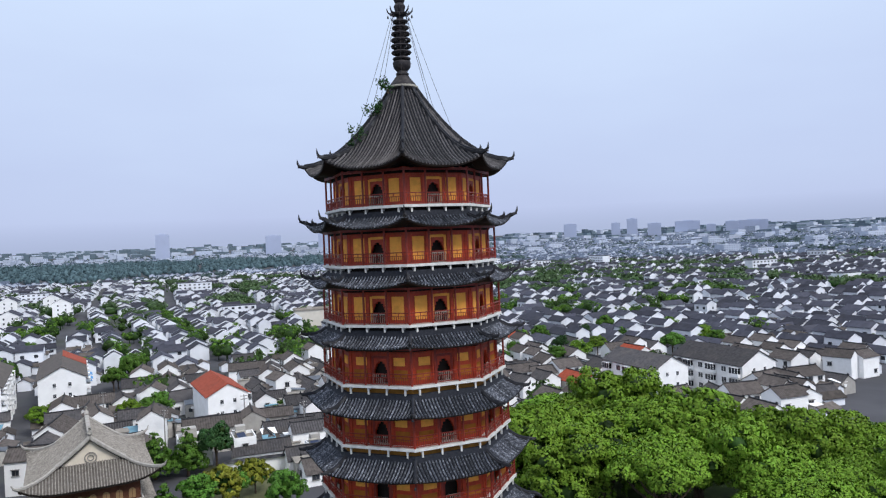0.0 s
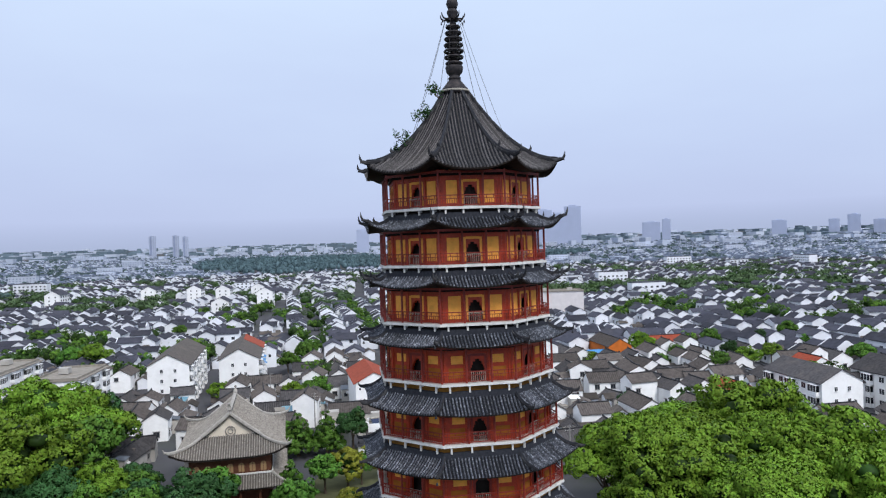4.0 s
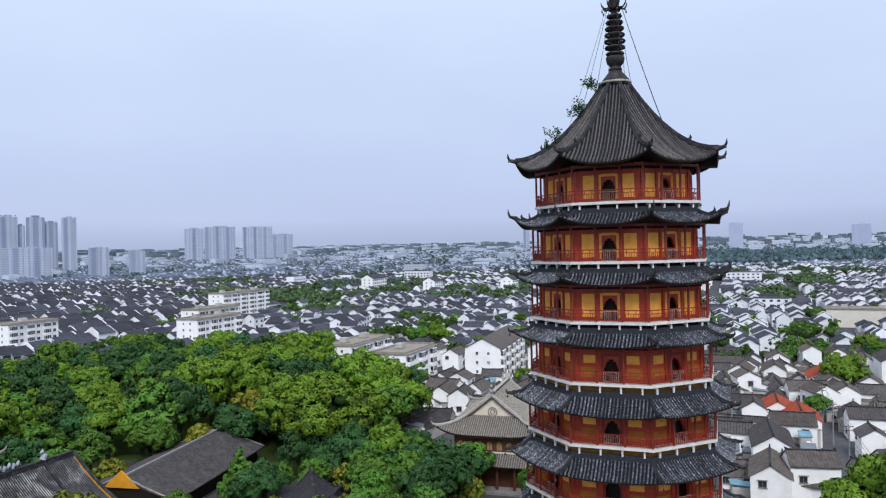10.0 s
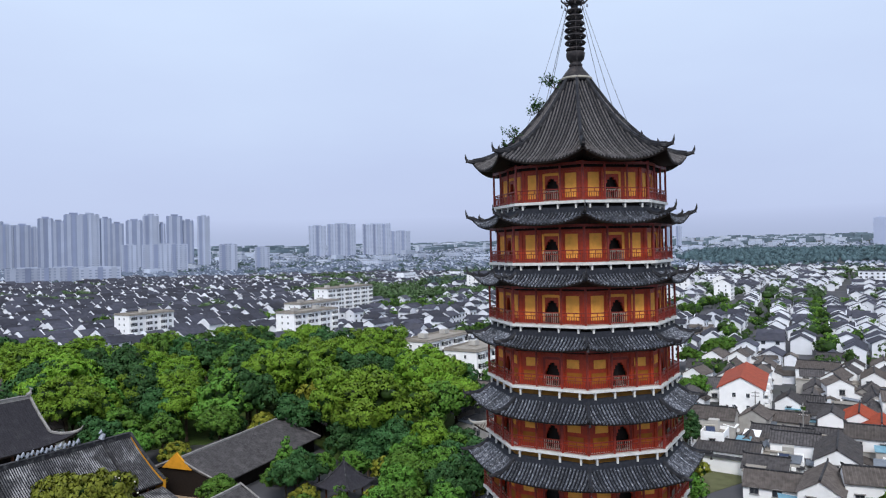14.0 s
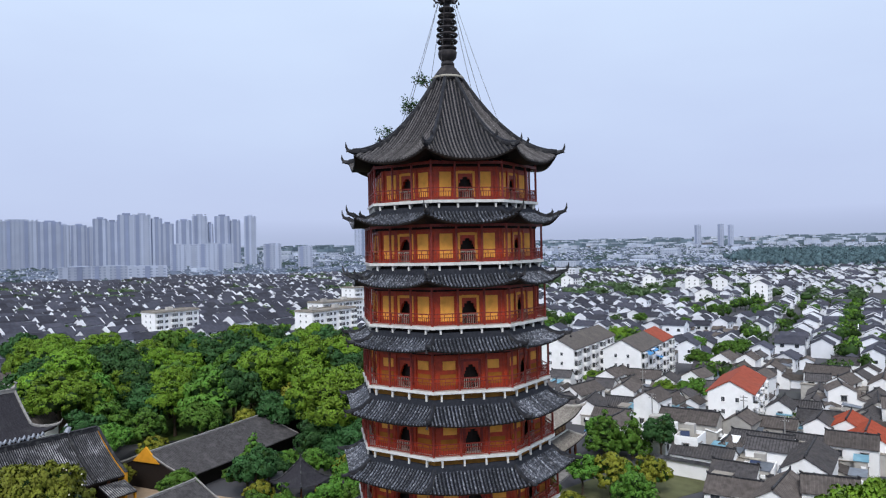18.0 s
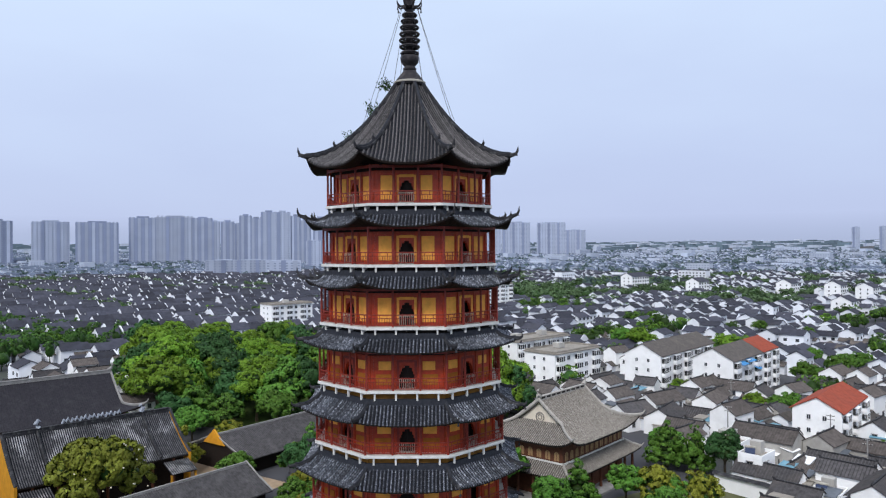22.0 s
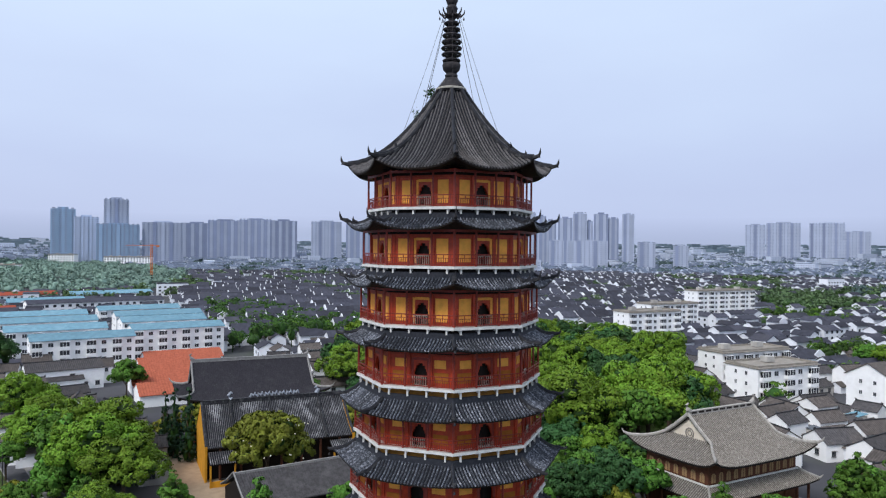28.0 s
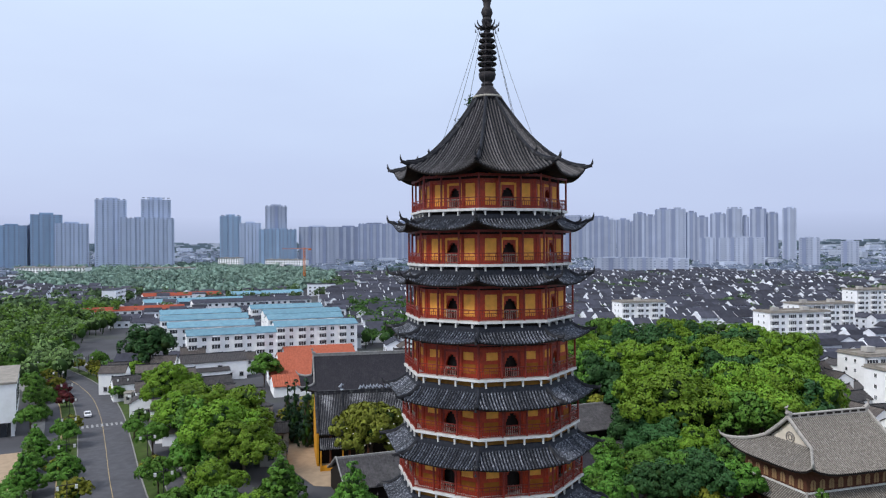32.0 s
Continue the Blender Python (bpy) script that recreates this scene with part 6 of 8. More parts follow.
# ---- front temple hall with yellow gables ----
def flush_gable(t, w, l, ze, zr, tile, pan, gable_mat, spacing=0.36, rib=0.16, coping=RIDGE):
    """A concave roof between two raised gable walls: ridge along y."""
    hw, hl = w / 2, l / 2

    def at(y, v):
        return (hw * v, y, zr - (zr - ze) * (1.3 * v - 0.3 * v * v))
    g, rb = Geo(), Geo()
    nv = 8
    grid = [at(y, j / nv) for j in range(nv + 1) for y in (-hl, hl)]
    g.add(grid, [(2 * j, 2 * j + 2, 2 * j + 3, 2 * j + 1) for j in range(nv)], 0)
    g.add([(p[0], p[1], p[2] - 0.3) for p in grid], [(2 * j, 2 * j + 1, 2 * j + 3, 2 * j + 2) for j in range(nv)], 2)
    g.add([grid[-2], grid[-1], (grid[-1][0], grid[-1][1], grid[-1][2] - 0.3), (grid[-2][0], grid[-2][1], grid[-2][2] - 0.3)], [(0, 3, 2, 1)], 2)
    n = int(2 * hl / spacing)
    for i in range(n):
        y = -hl + 2 * hl * (i + 0.5) / n
        sweep_rib(rb, [at(y, s / 6) for s in range(7)], (0, 1), rib, 0)
    me, mr = g.mesh("roof_slope", [pan, tile, SOFFIT]), rb.mesh("tile_ribbing", tile)
    for k in (0, 1):
        part("tile_ribbing", mr, None, part("roof_slope", me, None, t, m=turn(math.pi * k)))["kind"] = "stuff"
    for s in (-1, 1):
        gw = Geo()
        top = [(hw * 1.02 * (q / 10 - 1), at(0, 1 - q / 10)[2] + 0.35) for q in range(11)] + [(hw * 1.02 * q / 10, at(0, q / 10)[2] + 0.35) for q in range(1, 11)]
        poly = [(-hw * 0.98, 0)] + [(hw * 0.98, 0)] + list(reversed(top))
        ya, yb = s * hl, s * (hl + 0.45)
        m_ = len(poly)
        gw.add([(x, ya, z) for x, z in poly] + [(x, yb, z) for x, z in poly],
               [tuple(range(m_)), tuple(reversed(range(m_, 2 * m_)))] + [(i, m_ + i, m_ + (i + 1) % m_, (i + 1) % m_) for i in range(m_)])
        bm = bmesh.new()
        me_ = gw.mesh("gable_wall", gable_mat)
        bm.from_mesh(me_)
        bmesh.ops.recalc_face_normals(bm, faces=bm.faces)
        bm.to_mesh(me_)
        bm.free()
        part("gable_wall", me_, None, t)
        cp = Geo()
        cp.tube([(x, (ya + yb) / 2, z + 0.12) for x, z in top], 0.3, 6, flat=0.6)
        part("gable_coping", cp, coping, t)
    rd = Geo()
    rd.box(-0.3, -hl, zr - 0.1, 0.3, hl, zr + 0.6)
    rd.box(-0.38, -hl, zr + 0.6, 0.38, hl, zr + 0.75)
    part("main_ridge", rd, coping, t)


front = thing("front_temple_hall", "temple hall with bright yellow gable walls and streaked grey roof", "temple hall", m=Matrix.Translation((-83.5, -33.0, 0)) @ turn(radians(22)))
STREAK = mat("lichen_streaked_tile", (0.12, 0.12, 0.13), 0.85, vary=0.6, scale=1.4, stain=1.0, stain_color=(0.62, 0.62, 0.64), stain_scale=0.25, stretch=(1, 1, 0.4))
flush_gable(front, 17.5, 29.0, 6.6, 13.4, STREAK, TILE_UNDER, YELLOW, coping=RIDGE)
for s in (-1, 1):
    for k in (-1, 1):
        g = Geo()
        g.tube([(k * 8.75 * v, s * 9.2, 13.75 - 6.8 * (1.3 * v - 0.3 * v * v)) for v in (0.02, 0.25, 0.5, 0.75, 1.0)] + [(k * 9.3, s * 9.2, 7.3)], [0.24, 0.24, 0.24, 0.24, 0.24, 0.08], 6, flat=1.5)
        part("descending_ridge", g, RIDGE, front)
ORN = mat("pale_ridge_ornament", (0.36, 0.39, 0.45), 0.6, vary=0.4, scale=3)
for i in range(7):
    g = Geo()
    y = -4.5 + 1.5 * i
    g.tube([(0, y - 0.6, 14.2), (0, y - 0.3, 14.85), (0, y + 0.1, 14.5), (0, y + 0.4, 15.0), (0, y + 0.7, 14.4)], [0.2, 0.3, 0.25, 0.3, 0.1], 6)
    part("ridge_ornament", g, ORN, front, "pale blue-grey carved ridge ornament")
for s in (-1, 1):
    g = Geo()
    g.tube([(0, s * 9.0, 14.1), (0, s * 9.4, 14.9), (0, s * 9.0, 15.5), (0, s * 8.6, 15.2)], [0.5, 0.42, 0.3, 0.1], 7)
    part("ridge_beast", g, ORN, front, "grey upright ridge-end figure")
for x in (-6.8, 6.6):
    g = Geo()
    g.box(x, -14.4, 0, x + 0.2, 14.4, 6.9)
    part("timber_wall", g, SOFFIT, front)
for i in range(7):
    g = Geo()
    g.lathe([(0.26, 0), (0.24, 6.7)], 10)
    part("column", g, TIMBER, front, m=Matrix.Translation((7.9, -12 + 4 * i, 0)))
for s in (-1, 1):
    # porch at each end of the front
    g = Geo()
    y0, y1 = (9.6, 14.4) if s > 0 else (-14.4, -9.6)
    g.hexa([(8.9, y0, 5.6), (12.6, y0, 4.3), (12.6, y1, 4.3), (8.9, y1, 5.6), (8.9, y0, 5.85), (12.7, y0, 4.55), (12.7, y1, 4.55), (8.9, y1, 5.85)], 0)
    rib_ = Geo()
    sweep_rib(rib_, [(8.9, 0, 5.85), (10.8, 0, 5.2), (12.75, 0, 4.55)], (0, 1), 0.15, 0)
    porch, rib_me = part("porch_roof", g, TILE_UNDER, front), rib_.mesh("tile_rib", STREAK)
    for i in range(12):
        part("tile_rib", rib_me, None, porch, m=Matrix.Translation((0, y0 + (y1 - y0) * (i + 0.5) / 12, 0)))
    for yy in (y0 + 0.15, y1 - 0.15):
        g = Geo()
        g.boxc(12.2, yy, 2.1, 0.45, 0.3, 4.2)
        part("yellow_pier", g, YELLOW, front)
    g = Geo()
    g.box(12.1, y0 + 0.3, 0.0, 12.3, y1 - 0.3, 1.2)
    part("yellow_parapet", g, YELLOW, front)

# ---- galleries round the temple courts ----
GALLERY_TILE = mat("worn_grey_temple_tile", (0.078, 0.074, 0.078), 0.85, vary=0.45, scale=1.6, stain=0.5, stain_color=(0.16, 0.155, 0.155), stain_scale=0.35, bump=0.3)


def gallery(x, y, ang, w, l, h, rise, label, coping=True, wall_mat=None):
    t = thing("temple_gallery", label, "gallery", "temple galleries", m=Matrix.Translation((x, y, 0)) @ turn(ang))
    g = Geo()
    gabled(g, w - 2.6, l, h, rise * (w - 2.6) / w)
    part("wall", g, wall_mat or SOFFIT, t)
    if wall_mat:
        for i in range(int(l / 3.2)):
            for sd in (-1, 1):
                nm, me = one_window(sd * (w / 2 - 1.3), -l / 2 + 1.6 + 3.2 * i, 1.7, 1, 1.7, 1.5)
                part(nm, me, None, t)
    g, rb = Geo(), Geo()
    a, b = w / 2 + 0.3, l / 2 + 0.3
    for s in (1, -1):
        p = [(0, -b, h + rise + 0.1), (s * a * 0.5, -b, h + rise * 0.42), (s * a * 0.5, b, h + rise * 0.42), (0, b, h + rise + 0.1)]
        q = [(s * a * 0.5, -b, h + rise * 0.42), (s * a, -b, h - 0.15), (s * a, b, h - 0.15), (s * a * 0.5, b, h + rise * 0.42)]
        for pp in (p, q):
            up = [(xx, yy, zz + 0.2) for xx, yy, zz in pp]
            if s < 0:
                pp, up = pp[::-1], up[::-1]
            g.hexa(pp + up)
        n = int(2 * b / 0.45)
        for i in range(n):
            yy = -b + 2 * b * (i + 0.5) / n
            sweep_rib(rb, [(0, yy, h + rise + 0.3), (s * a * 0.5, yy, h + rise * 0.42 + 0.2), (s * a, yy, h + 0.05)], (0, 1), 0.12, 0)
    part("tile_ribbing", rb, GALLERY_TILE, part("roof", g, GALLERY_TILE, t))["kind"] = "stuff"
    g = Geo()
    g.box(-0.18, -b, h + rise + 0.2, 0.18, b, h + rise + 0.6)
    part("roof_ridge", g, GREY_STONE, t)
    if coping:
        for s in (-1, 1):
            g = Geo()
            g.tube([(-a, s * b, h + 0.1), (-a * 0.5, s * b, h + rise * 0.5 + 0.2), (0, s * b, h + rise + 0.7), (a * 0.5, s * b, h + rise * 0.5 + 0.2), (a, s * b, h + 0.1)], 0.16, 5)
            part("verge_coping", g, GREY_STONE, t)
    return t


gallery(-61.5, -20.5, radians(31), 14.0, 31.0, 3.2, 3.3, "low courtyard gallery with a sweeping charcoal tiled roof")
gal2 = gallery(-101.0, 4.0, radians(32), 20.0, 34.0, 3.3, 3.3, "courtyard gallery with worn grey roof and bright yellow gable", True)
g = Geo()
g.add([(-3.4, -17.5, 5.2), (3.4, -17.5, 5.2), (0, -17.5, 8.2), (-3.4, -17.1, 5.2), (3.4, -17.1, 5.2), (0, -17.1, 8.2)], [(0, 1, 2), (5, 4, 3), (0, 3, 4, 1), (1, 4, 5, 2), (2, 5, 3, 0)])
part("yellow_gable", g, YELLOW, gal2, "bright yellow triangular gable")
gallery(-150.0, 48.0, radians(10), 8.0, 12.0, 3.2, 2.6, "small garden hall with a dark tiled roof among trees", False)
gallery(-118.0, 30.0, radians(60), 8.0, 14.0, 3.2, 2.4, "small garden hall with a dark tiled roof among trees", False)
pav = thing("pavilion", "small pointed garden pavilion with dark pyramid roof", "pavilion", m=Matrix.Translation((-66.0, 10.5, 0)) @ turn(radians(24)))
g = Geo()
for k in range(4):
    c0, c1 = math.pi / 4 + k * math.pi / 2, math.pi / 4 + (k + 1) * math.pi / 2
    pts = []
    for s in range(6):
        v = s / 5
        rr_ = 0.25 + 5.2 * v
        z = 8.0 - 3.9 * (1.45 * v - 0.45 * v * v) + 0.5 * v ** 6
        pts += [(rr_ * math.cos(c0), rr_ * math.sin(c0), z), (rr_ * (math.cos(c0) + math.cos(c1)) / 2, rr_ * (math.sin(c0) + math.sin(c1)) / 2, z - 0.5 * v ** 6), (rr_ * math.cos(c1), rr_ * math.sin(c1), z)]
    g.add(pts, [(3 * s + b, 3 * s + 3 + b, 3 * s + 4 + b, 3 * s + 1 + b) for s in range(5) for b in range(2)])
part("pyramid_roof", g, ROOF_DARK, pav)
for k in range(4):
    c0 = math.pi / 4 + k * math.pi / 2
    h = Geo()
    h.tube([((0.25 + 5.2 * v) * math.cos(c0), (0.25 + 5.2 * v) * math.sin(c0), 8.1 - 3.9 * (1.45 * v - 0.45 * v * v) + 0.5 * v ** 6) for v in (0, 0.2, 0.4, 0.6, 0.8, 1.0)], 0.14, 6)
    part("hip_ridge", h, RIDGE, pav)
    h = Geo()
    h.lathe([(0.16, 0), (0.15, 4.8)], 8)
    part("column", h, TIMBER, pav, m=Matrix.Translation((3.2 * math.cos(c0), 3.2 * math.sin(c0), 0)))
h = Geo()
h.lathe([(0.3, 7.8), (0.36, 8.1), (0.15, 8.5), (0.2, 8.7), (0.02, 9.1)], 10)
part("finial", h, RIDGE, pav)


# ---- apartment blocks ----
def apartment(x, y, ang, w, l, floors, roof="gable", roof_mat=None, label="", side=1, wall_mat=None, far=False):
    """A slab block, its length along y, balconies on the +x or -x side."""
    t = thing("apartment_block", label, "apartment block", "apartment blocks", m=Matrix.Translation((x, y, horizon_lift(x, y))) @ turn(ang))
    fh = 2.95
    h = floors * fh + 0.6
    body = Geo()
    if roof in ("gable", "sheet"):
        rise = w * (0.27 if roof == "gable" else 0.16)
        gabled(body, w, l, h, rise)
        rf = Geo()
        slopes(rf, w, l, h, rise, over=0.6, thick=0.2)
        part("roof", rf, roof_mat, t)
    else:
        body.box(-w / 2, -l / 2, 0, w / 2, l / 2, h)
        rf = Geo()
        rf.box(-w / 2 - 0.5, -l / 2 - 0.3, h + 0.004, w / 2 + 0.9, l / 2 + 0.3, h + 0.3)
        for a, b, c, d in ((-w / 2, -l / 2, w / 2, -l / 2 + 0.25), (-w / 2, l / 2 - 0.25, w / 2, l / 2), (-w / 2, -l / 2 + 0.25, -w / 2 + 0.25, l / 2 - 0.25), (w / 2 - 0.25, -l / 2 + 0.25, w / 2, l / 2 - 0.25)):
            rf.box(a, b, h + 0.3, c, d, h + 0.9)
        part("roof", rf, roof_mat or FLATROOF, t)
        for q in range(max(1, int(l / 14))):
            g = Geo()
            g.boxc(-w * 0.12, -l / 2 + (q + 0.5) * l / max(1, int(l / 14)), h + 1.3, 2.6, 3.0, 1.6)
            part("stair_head", g, WALL_GREY, t)
    part("wall", body, wall_mat or WALL, t)
    win = Geo()
    win.boxc(0, 0, 0, 0.12, 1.7, 1.5, 1)
    win.boxc(0.02, 0, 0, 0.14, 1.54, 1.34, 0)
    win.boxc(0.03, 0, 0, 0.16, 0.07, 1.34, 1)
    win.boxc(0.06, 0, -0.8, 0.3, 1.8, 0.1, 1)
    wm = win.mesh("window", [GLASS, WALL])
    bal = Geo()
    bal.box(0, -1.6, -0.1, 1.15, 1.6, 0.02, 0)
    bal.box(1.05, -1.6, 0.02, 1.15, 1.6, 0.95, 0)
    bal.box(0, -1.6, 0.02, 1.05, -1.5, 0.95, 0)
    bal.box(0, 1.5, 0.02, 1.05, 1.6, 0.95, 0)
    bal.box(0.02, -1.3, 0.3, 0.05, 1.3, 2.3, 1)
    bal.box(0, -1.6, 2.55, 1.2, 1.6, 2.65, 0)
    bal.box(1.07, -1.5, 0.97, 1.1, 1.5, 2.54, 1)
    for yb in (-1.55, -0.52, 0.52, 1.55):
        bal.box(1.06, yb - 0.05, 0.96, 1.14, yb + 0.05, 2.545, 0)
    bmh = bal.mesh("balcony", [wall_mat or WALL, GLASS])
    n = max(2, int(l / 4.2))
    if far:
        g = Geo()
        for fl in range(floors):
            for i in range(n):
                yy = -l / 2 + l * (i + 0.5) / n
                g.boxc(side * w / 2, yy, 1.9 + fh * fl, 0.2, 1.8, 1.5)
            for xx in (-w * 0.2, w * 0.2):
                g.boxc(xx, -l / 2, 1.9 + fh * fl, 0.9, 0.2, 1.2)
        part("glazing", g, GLASS, t)["kind"] = "stuff"
        floors = 0
    for fl in range(floors):
        z = 0.3 + fh * fl
        for i in range(n):
            yy = -l / 2 + l * (i + 0.5) / n
            if i % 2 == 0:
                part("balcony", bmh, None, t, m=Matrix.Translation((side * w / 2, yy, z)) @ (turn(0) if side > 0 else turn(math.pi)))
            else:
                part("window", wm, None, t, m=Matrix.Translation((side * w / 2, yy, z + 1.6)) @ (turn(0) if side > 0 else turn(math.pi)))
        for yy, rot in ((-l / 2, -math.pi / 2),):
            for xx in (-w * 0.16, w * 0.16):
                part("window", wm, None, t, m=Matrix.Translation((xx, yy, z + 1.6)) @ turn(rot) @ Matrix.Diagonal((1, 0.5, 0.75, 1)))
    return t


BROWN_ROOF = mat("brown_grey_tile", (0.12, 0.105, 0.095), 0.85, vary=0.35, scale=1.5, stain=0.4, stain_color=(0.2, 0.17, 0.14), stain_scale=0.3)
W_AP = "white four-storey apartment block with a brown pitched roof and balconies"
apt_a = apartment(-111, 148.4, radians(26.5), 12, 40, 4, "gable", BROWN_ROOF, W_AP)
for y0, y1, z0 in ((-16.5, -11.5, 11.6), (-10.5, -5.0, 11.9), (-2.5, 0.5, 8.8)):
    g = Geo()
    g.hexa([(6.05, y0, z0), (7.9, y0, z0 - 0.7), (7.9, y1, z0 - 0.7), (6.05, y1, z0), (6.05, y0, z0 + 0.06), (7.9, y0, z0 - 0.64), (7.9, y1, z0 - 0.64), (6.05, y1, z0 + 0.06)])
    part("awning", g, BLUE_SHEET, apt_a, "faded bright blue awning")
g = Geo()
g.hexa([(0.1, 5, 15.85), (6.7, 5, 12.3), (6.7, 20.2, 12.3), (0.1, 20.2, 15.85), (0.1, 5, 15.93), (6.7, 5, 12.4), (6.7, 20.2, 12.4), (0.1, 20.2, 15.93)])
part("new_roof_tiles", g, ROOF_RED, apt_a, "newer red tiles on one end of the roof")
apartment(-128, 137, radians(26.5), 12, 42, 4, "gable", BROWN_ROOF, W_AP)
apartment(-56.7, 123.6, radians(27), 10, 24, 3, "gable", ROOF_RED, "white three-storey block with a red tiled roof and balconies")
apartment(-139, 102, radians(22), 12, 24, 4, "flat", FLATROOF, "white apartment block with a flat tan concrete roof")
apartment(-170, 108, radians(22), 11, 30, 4, "flat", FLATROOF, "grey-white apartment block with flat roof and balconies")
apartment(-405, 200, radians(22), 12, 50, 6, "flat", FLATROOF, "long white six-storey block with deep balconies", far=False)
apartment(-335, 140, radians(22), 12, 34, 5, "flat", FLATROOF, "white five-storey block with deep balconies")
apartment(-340, 48, radians(22), 12, 26, 5, "flat", FLATROOF, "white five-storey block among dark-roofed terraces")
apartment(-285, 112, radians(22), 12, 32, 5, "flat", FLATROOF, "white five-storey block with deep balconies")
for ax, ay, al, af in ((-348, 482, 18, 4), (-384, 470, 18, 4), (-318, 478, 16, 4), (-296, 498, 18, 4), (-262, 446, 16, 4), (-268, 392, 16, 3), (-495, 400, 30, 5), (-440, 425, 20, 4)):
    apartment(ax, ay, radians(22), 12, al, af, "gable", ROOF_FAR, "white gabled block standing above the low roofs", far=True)
apartment(-64, 358, radians(107), 12, 34, 3, "flat", FLATROOF, "low cream block with a flat roof", wall_mat=mat("cream_render", (0.68, 0.64, 0.56), 0.9, vary=0.1, scale=0.4))
apartment(-27, 372, radians(107), 13, 30, 5, "flat", FLATROOF, "pale five-storey block with a flat roof and deep windows", wall_mat=mat("pale_pink_render", (0.72, 0.68, 0.68), 0.9, vary=0.1, scale=0.4))
for ax, ay, al, af in ((-795, -670, 100, 4), (-1062, -545, 38, 6), (-1085, -455, 70, 5), (-880, -560, 90, 3)):
    apartment(ax, ay, radians(4), 16, al, af, "flat", FLATROOF, "long white low-rise block before the towers", far=True)
crane = thing("tower_crane", "orange lattice tower crane above the green belt", "crane", m=Matrix.Translation((-700, -281, horizon_lift(-700, -281))))
for sx in (-0.8, 0.8):
    for sy in (-0.8, 0.8):
        g = Geo()
        g.boxc(sx, sy, 21, 0.3, 0.3, 42)
        part("mast_post", g, ORANGE_WALL, crane)
for i in range(14):
    g = Geo()
    g.boxc(0.8, 0, 1.5 + 3 * i, 0.2, 1.6, 0.25)
    g.boxc(0, 0.8, 1.5 + 3 * i, 1.6, 0.2, 0.25)
    part("mast_brace", g, ORANGE_WALL, crane)
g = Geo()
g.box(-1, -26, 40.5, -0.6, 8, 41.0)
g.box(0.6, -26, 40.5, 1, 8, 41.0)
g.box(-0.8, 5, 39.2, 0.8, 8, 40.4)
part("jib", g, ORANGE_WALL, crane)
T_AP = "white apartment block with a teal sheet-metal roof"
for ax, ay, al in ((-232, -102, 36), (-196, -124, 34), (-262, -118, 36), (-222, -146, 36), (-290, -130, 40), (-252, -165, 40), (-318, -150, 40), (-280, -182, 40)):
    apartment(ax, ay, radians(32), 11, al, 4, "sheet", ROOF_TEAL, T_AP)
apartment(-395, -205, radians(38), 12, 80, 3, "sheet", ROOF_FAR, "long white workshop block with a grey roof", far=True)
apartment(61, 133, radians(23), 11, 23, 3, "gable", ROOF, "white three-storey building with balconies and a dark gabled roof", side=-1)
apartment(84.2, 135, radians(24), 12.5, 26, 3, "gable", ROOF, "white three-storey building with a dark gabled roof", side=-1)
house(((7, 15, 6.5, 1.9), house_parts(7, 15, 6.5, 1.9, ROOF, random.Random(6), None, False, 6)), 73, 141, radians(113), "link wing between two white blocks with a dark roof")

for hx, hy in ((-30, 168), (70, 175)):
    t = house(red_kind, hx, hy, radians(22), "white house with a bright red clay tile roof")
for hx, hy, hl_ in ((-147, -72, 26), (-163, -79, 28), (-179, -84, 28), (-195, -89, 28), (-211, -93, 28)):
    t = thing("orange_shed", "low workshop with a bright orange clay tile roof", "shed", "orange-roofed sheds", m=Matrix.Translation((hx, hy, 0)) @ turn(radians(28)))
    g = Geo()
    gabled(g, 13, hl_, 3.4, 2.4)
    part("wall", g, WALL, t)
    g, rb = Geo(), Geo()
    slopes(g, 13, hl_, 3.4, 2.4, over=0.5)
    for s in (1, -1):
        for i in range(int(hl_ / 0.8)):
            yy = -hl_ / 2 + 0.8 * (i + 0.5)
            sweep_rib(rb, [(0, yy, 6.05), (s * 7, yy, 3.45)], (0, 1), 0.14, 0)
    part("tile_ribbing", rb, ROOF_ORANGE, part("roof", g, ROOF_ORANGE, t))["kind"] = "stuff"
for hx, hy, kd, an in ((-111, -84, 6, 22), (-108, -73, 2, 112), (-97, -82, 2, 112), (-93, -68, 8, 22), (-100, -62, 2, 112), (-120, -92, 9, 30), (-86, -60, 2, 22),                        (-140, -104, 6, 40), (-136, -112, 5, 40), (-184, -134, 5, 30), (-80, -70, 6, 20), (-72, -54, 2, 110)):
    house(house_kinds[kd], hx, hy, radians(an))
house(((9, 22, 6.6, 2.2), house_parts(9, 22, 6.6, 2.2, ROOF, random.Random(3), None, True, 12)), -163, -115, radians(36), "long white two-storey house with dark tiled roof")
for hx, hy, an, ln, rm in ((-350, -265, 40, 60, ROOF_RED), (-420, -262, 40, 70, ROOF_TEAL), (-470, -300, 40, 60, ROOF_RED), (-380, -330, 40, 40, ROOF_FAR), (-500, -240, 40, 60, ROOF_TEAL)):
    apartment(hx, hy, radians(an), 13, ln, 2, "sheet", rm, "long low works building with a coloured sheet roof", far=True)


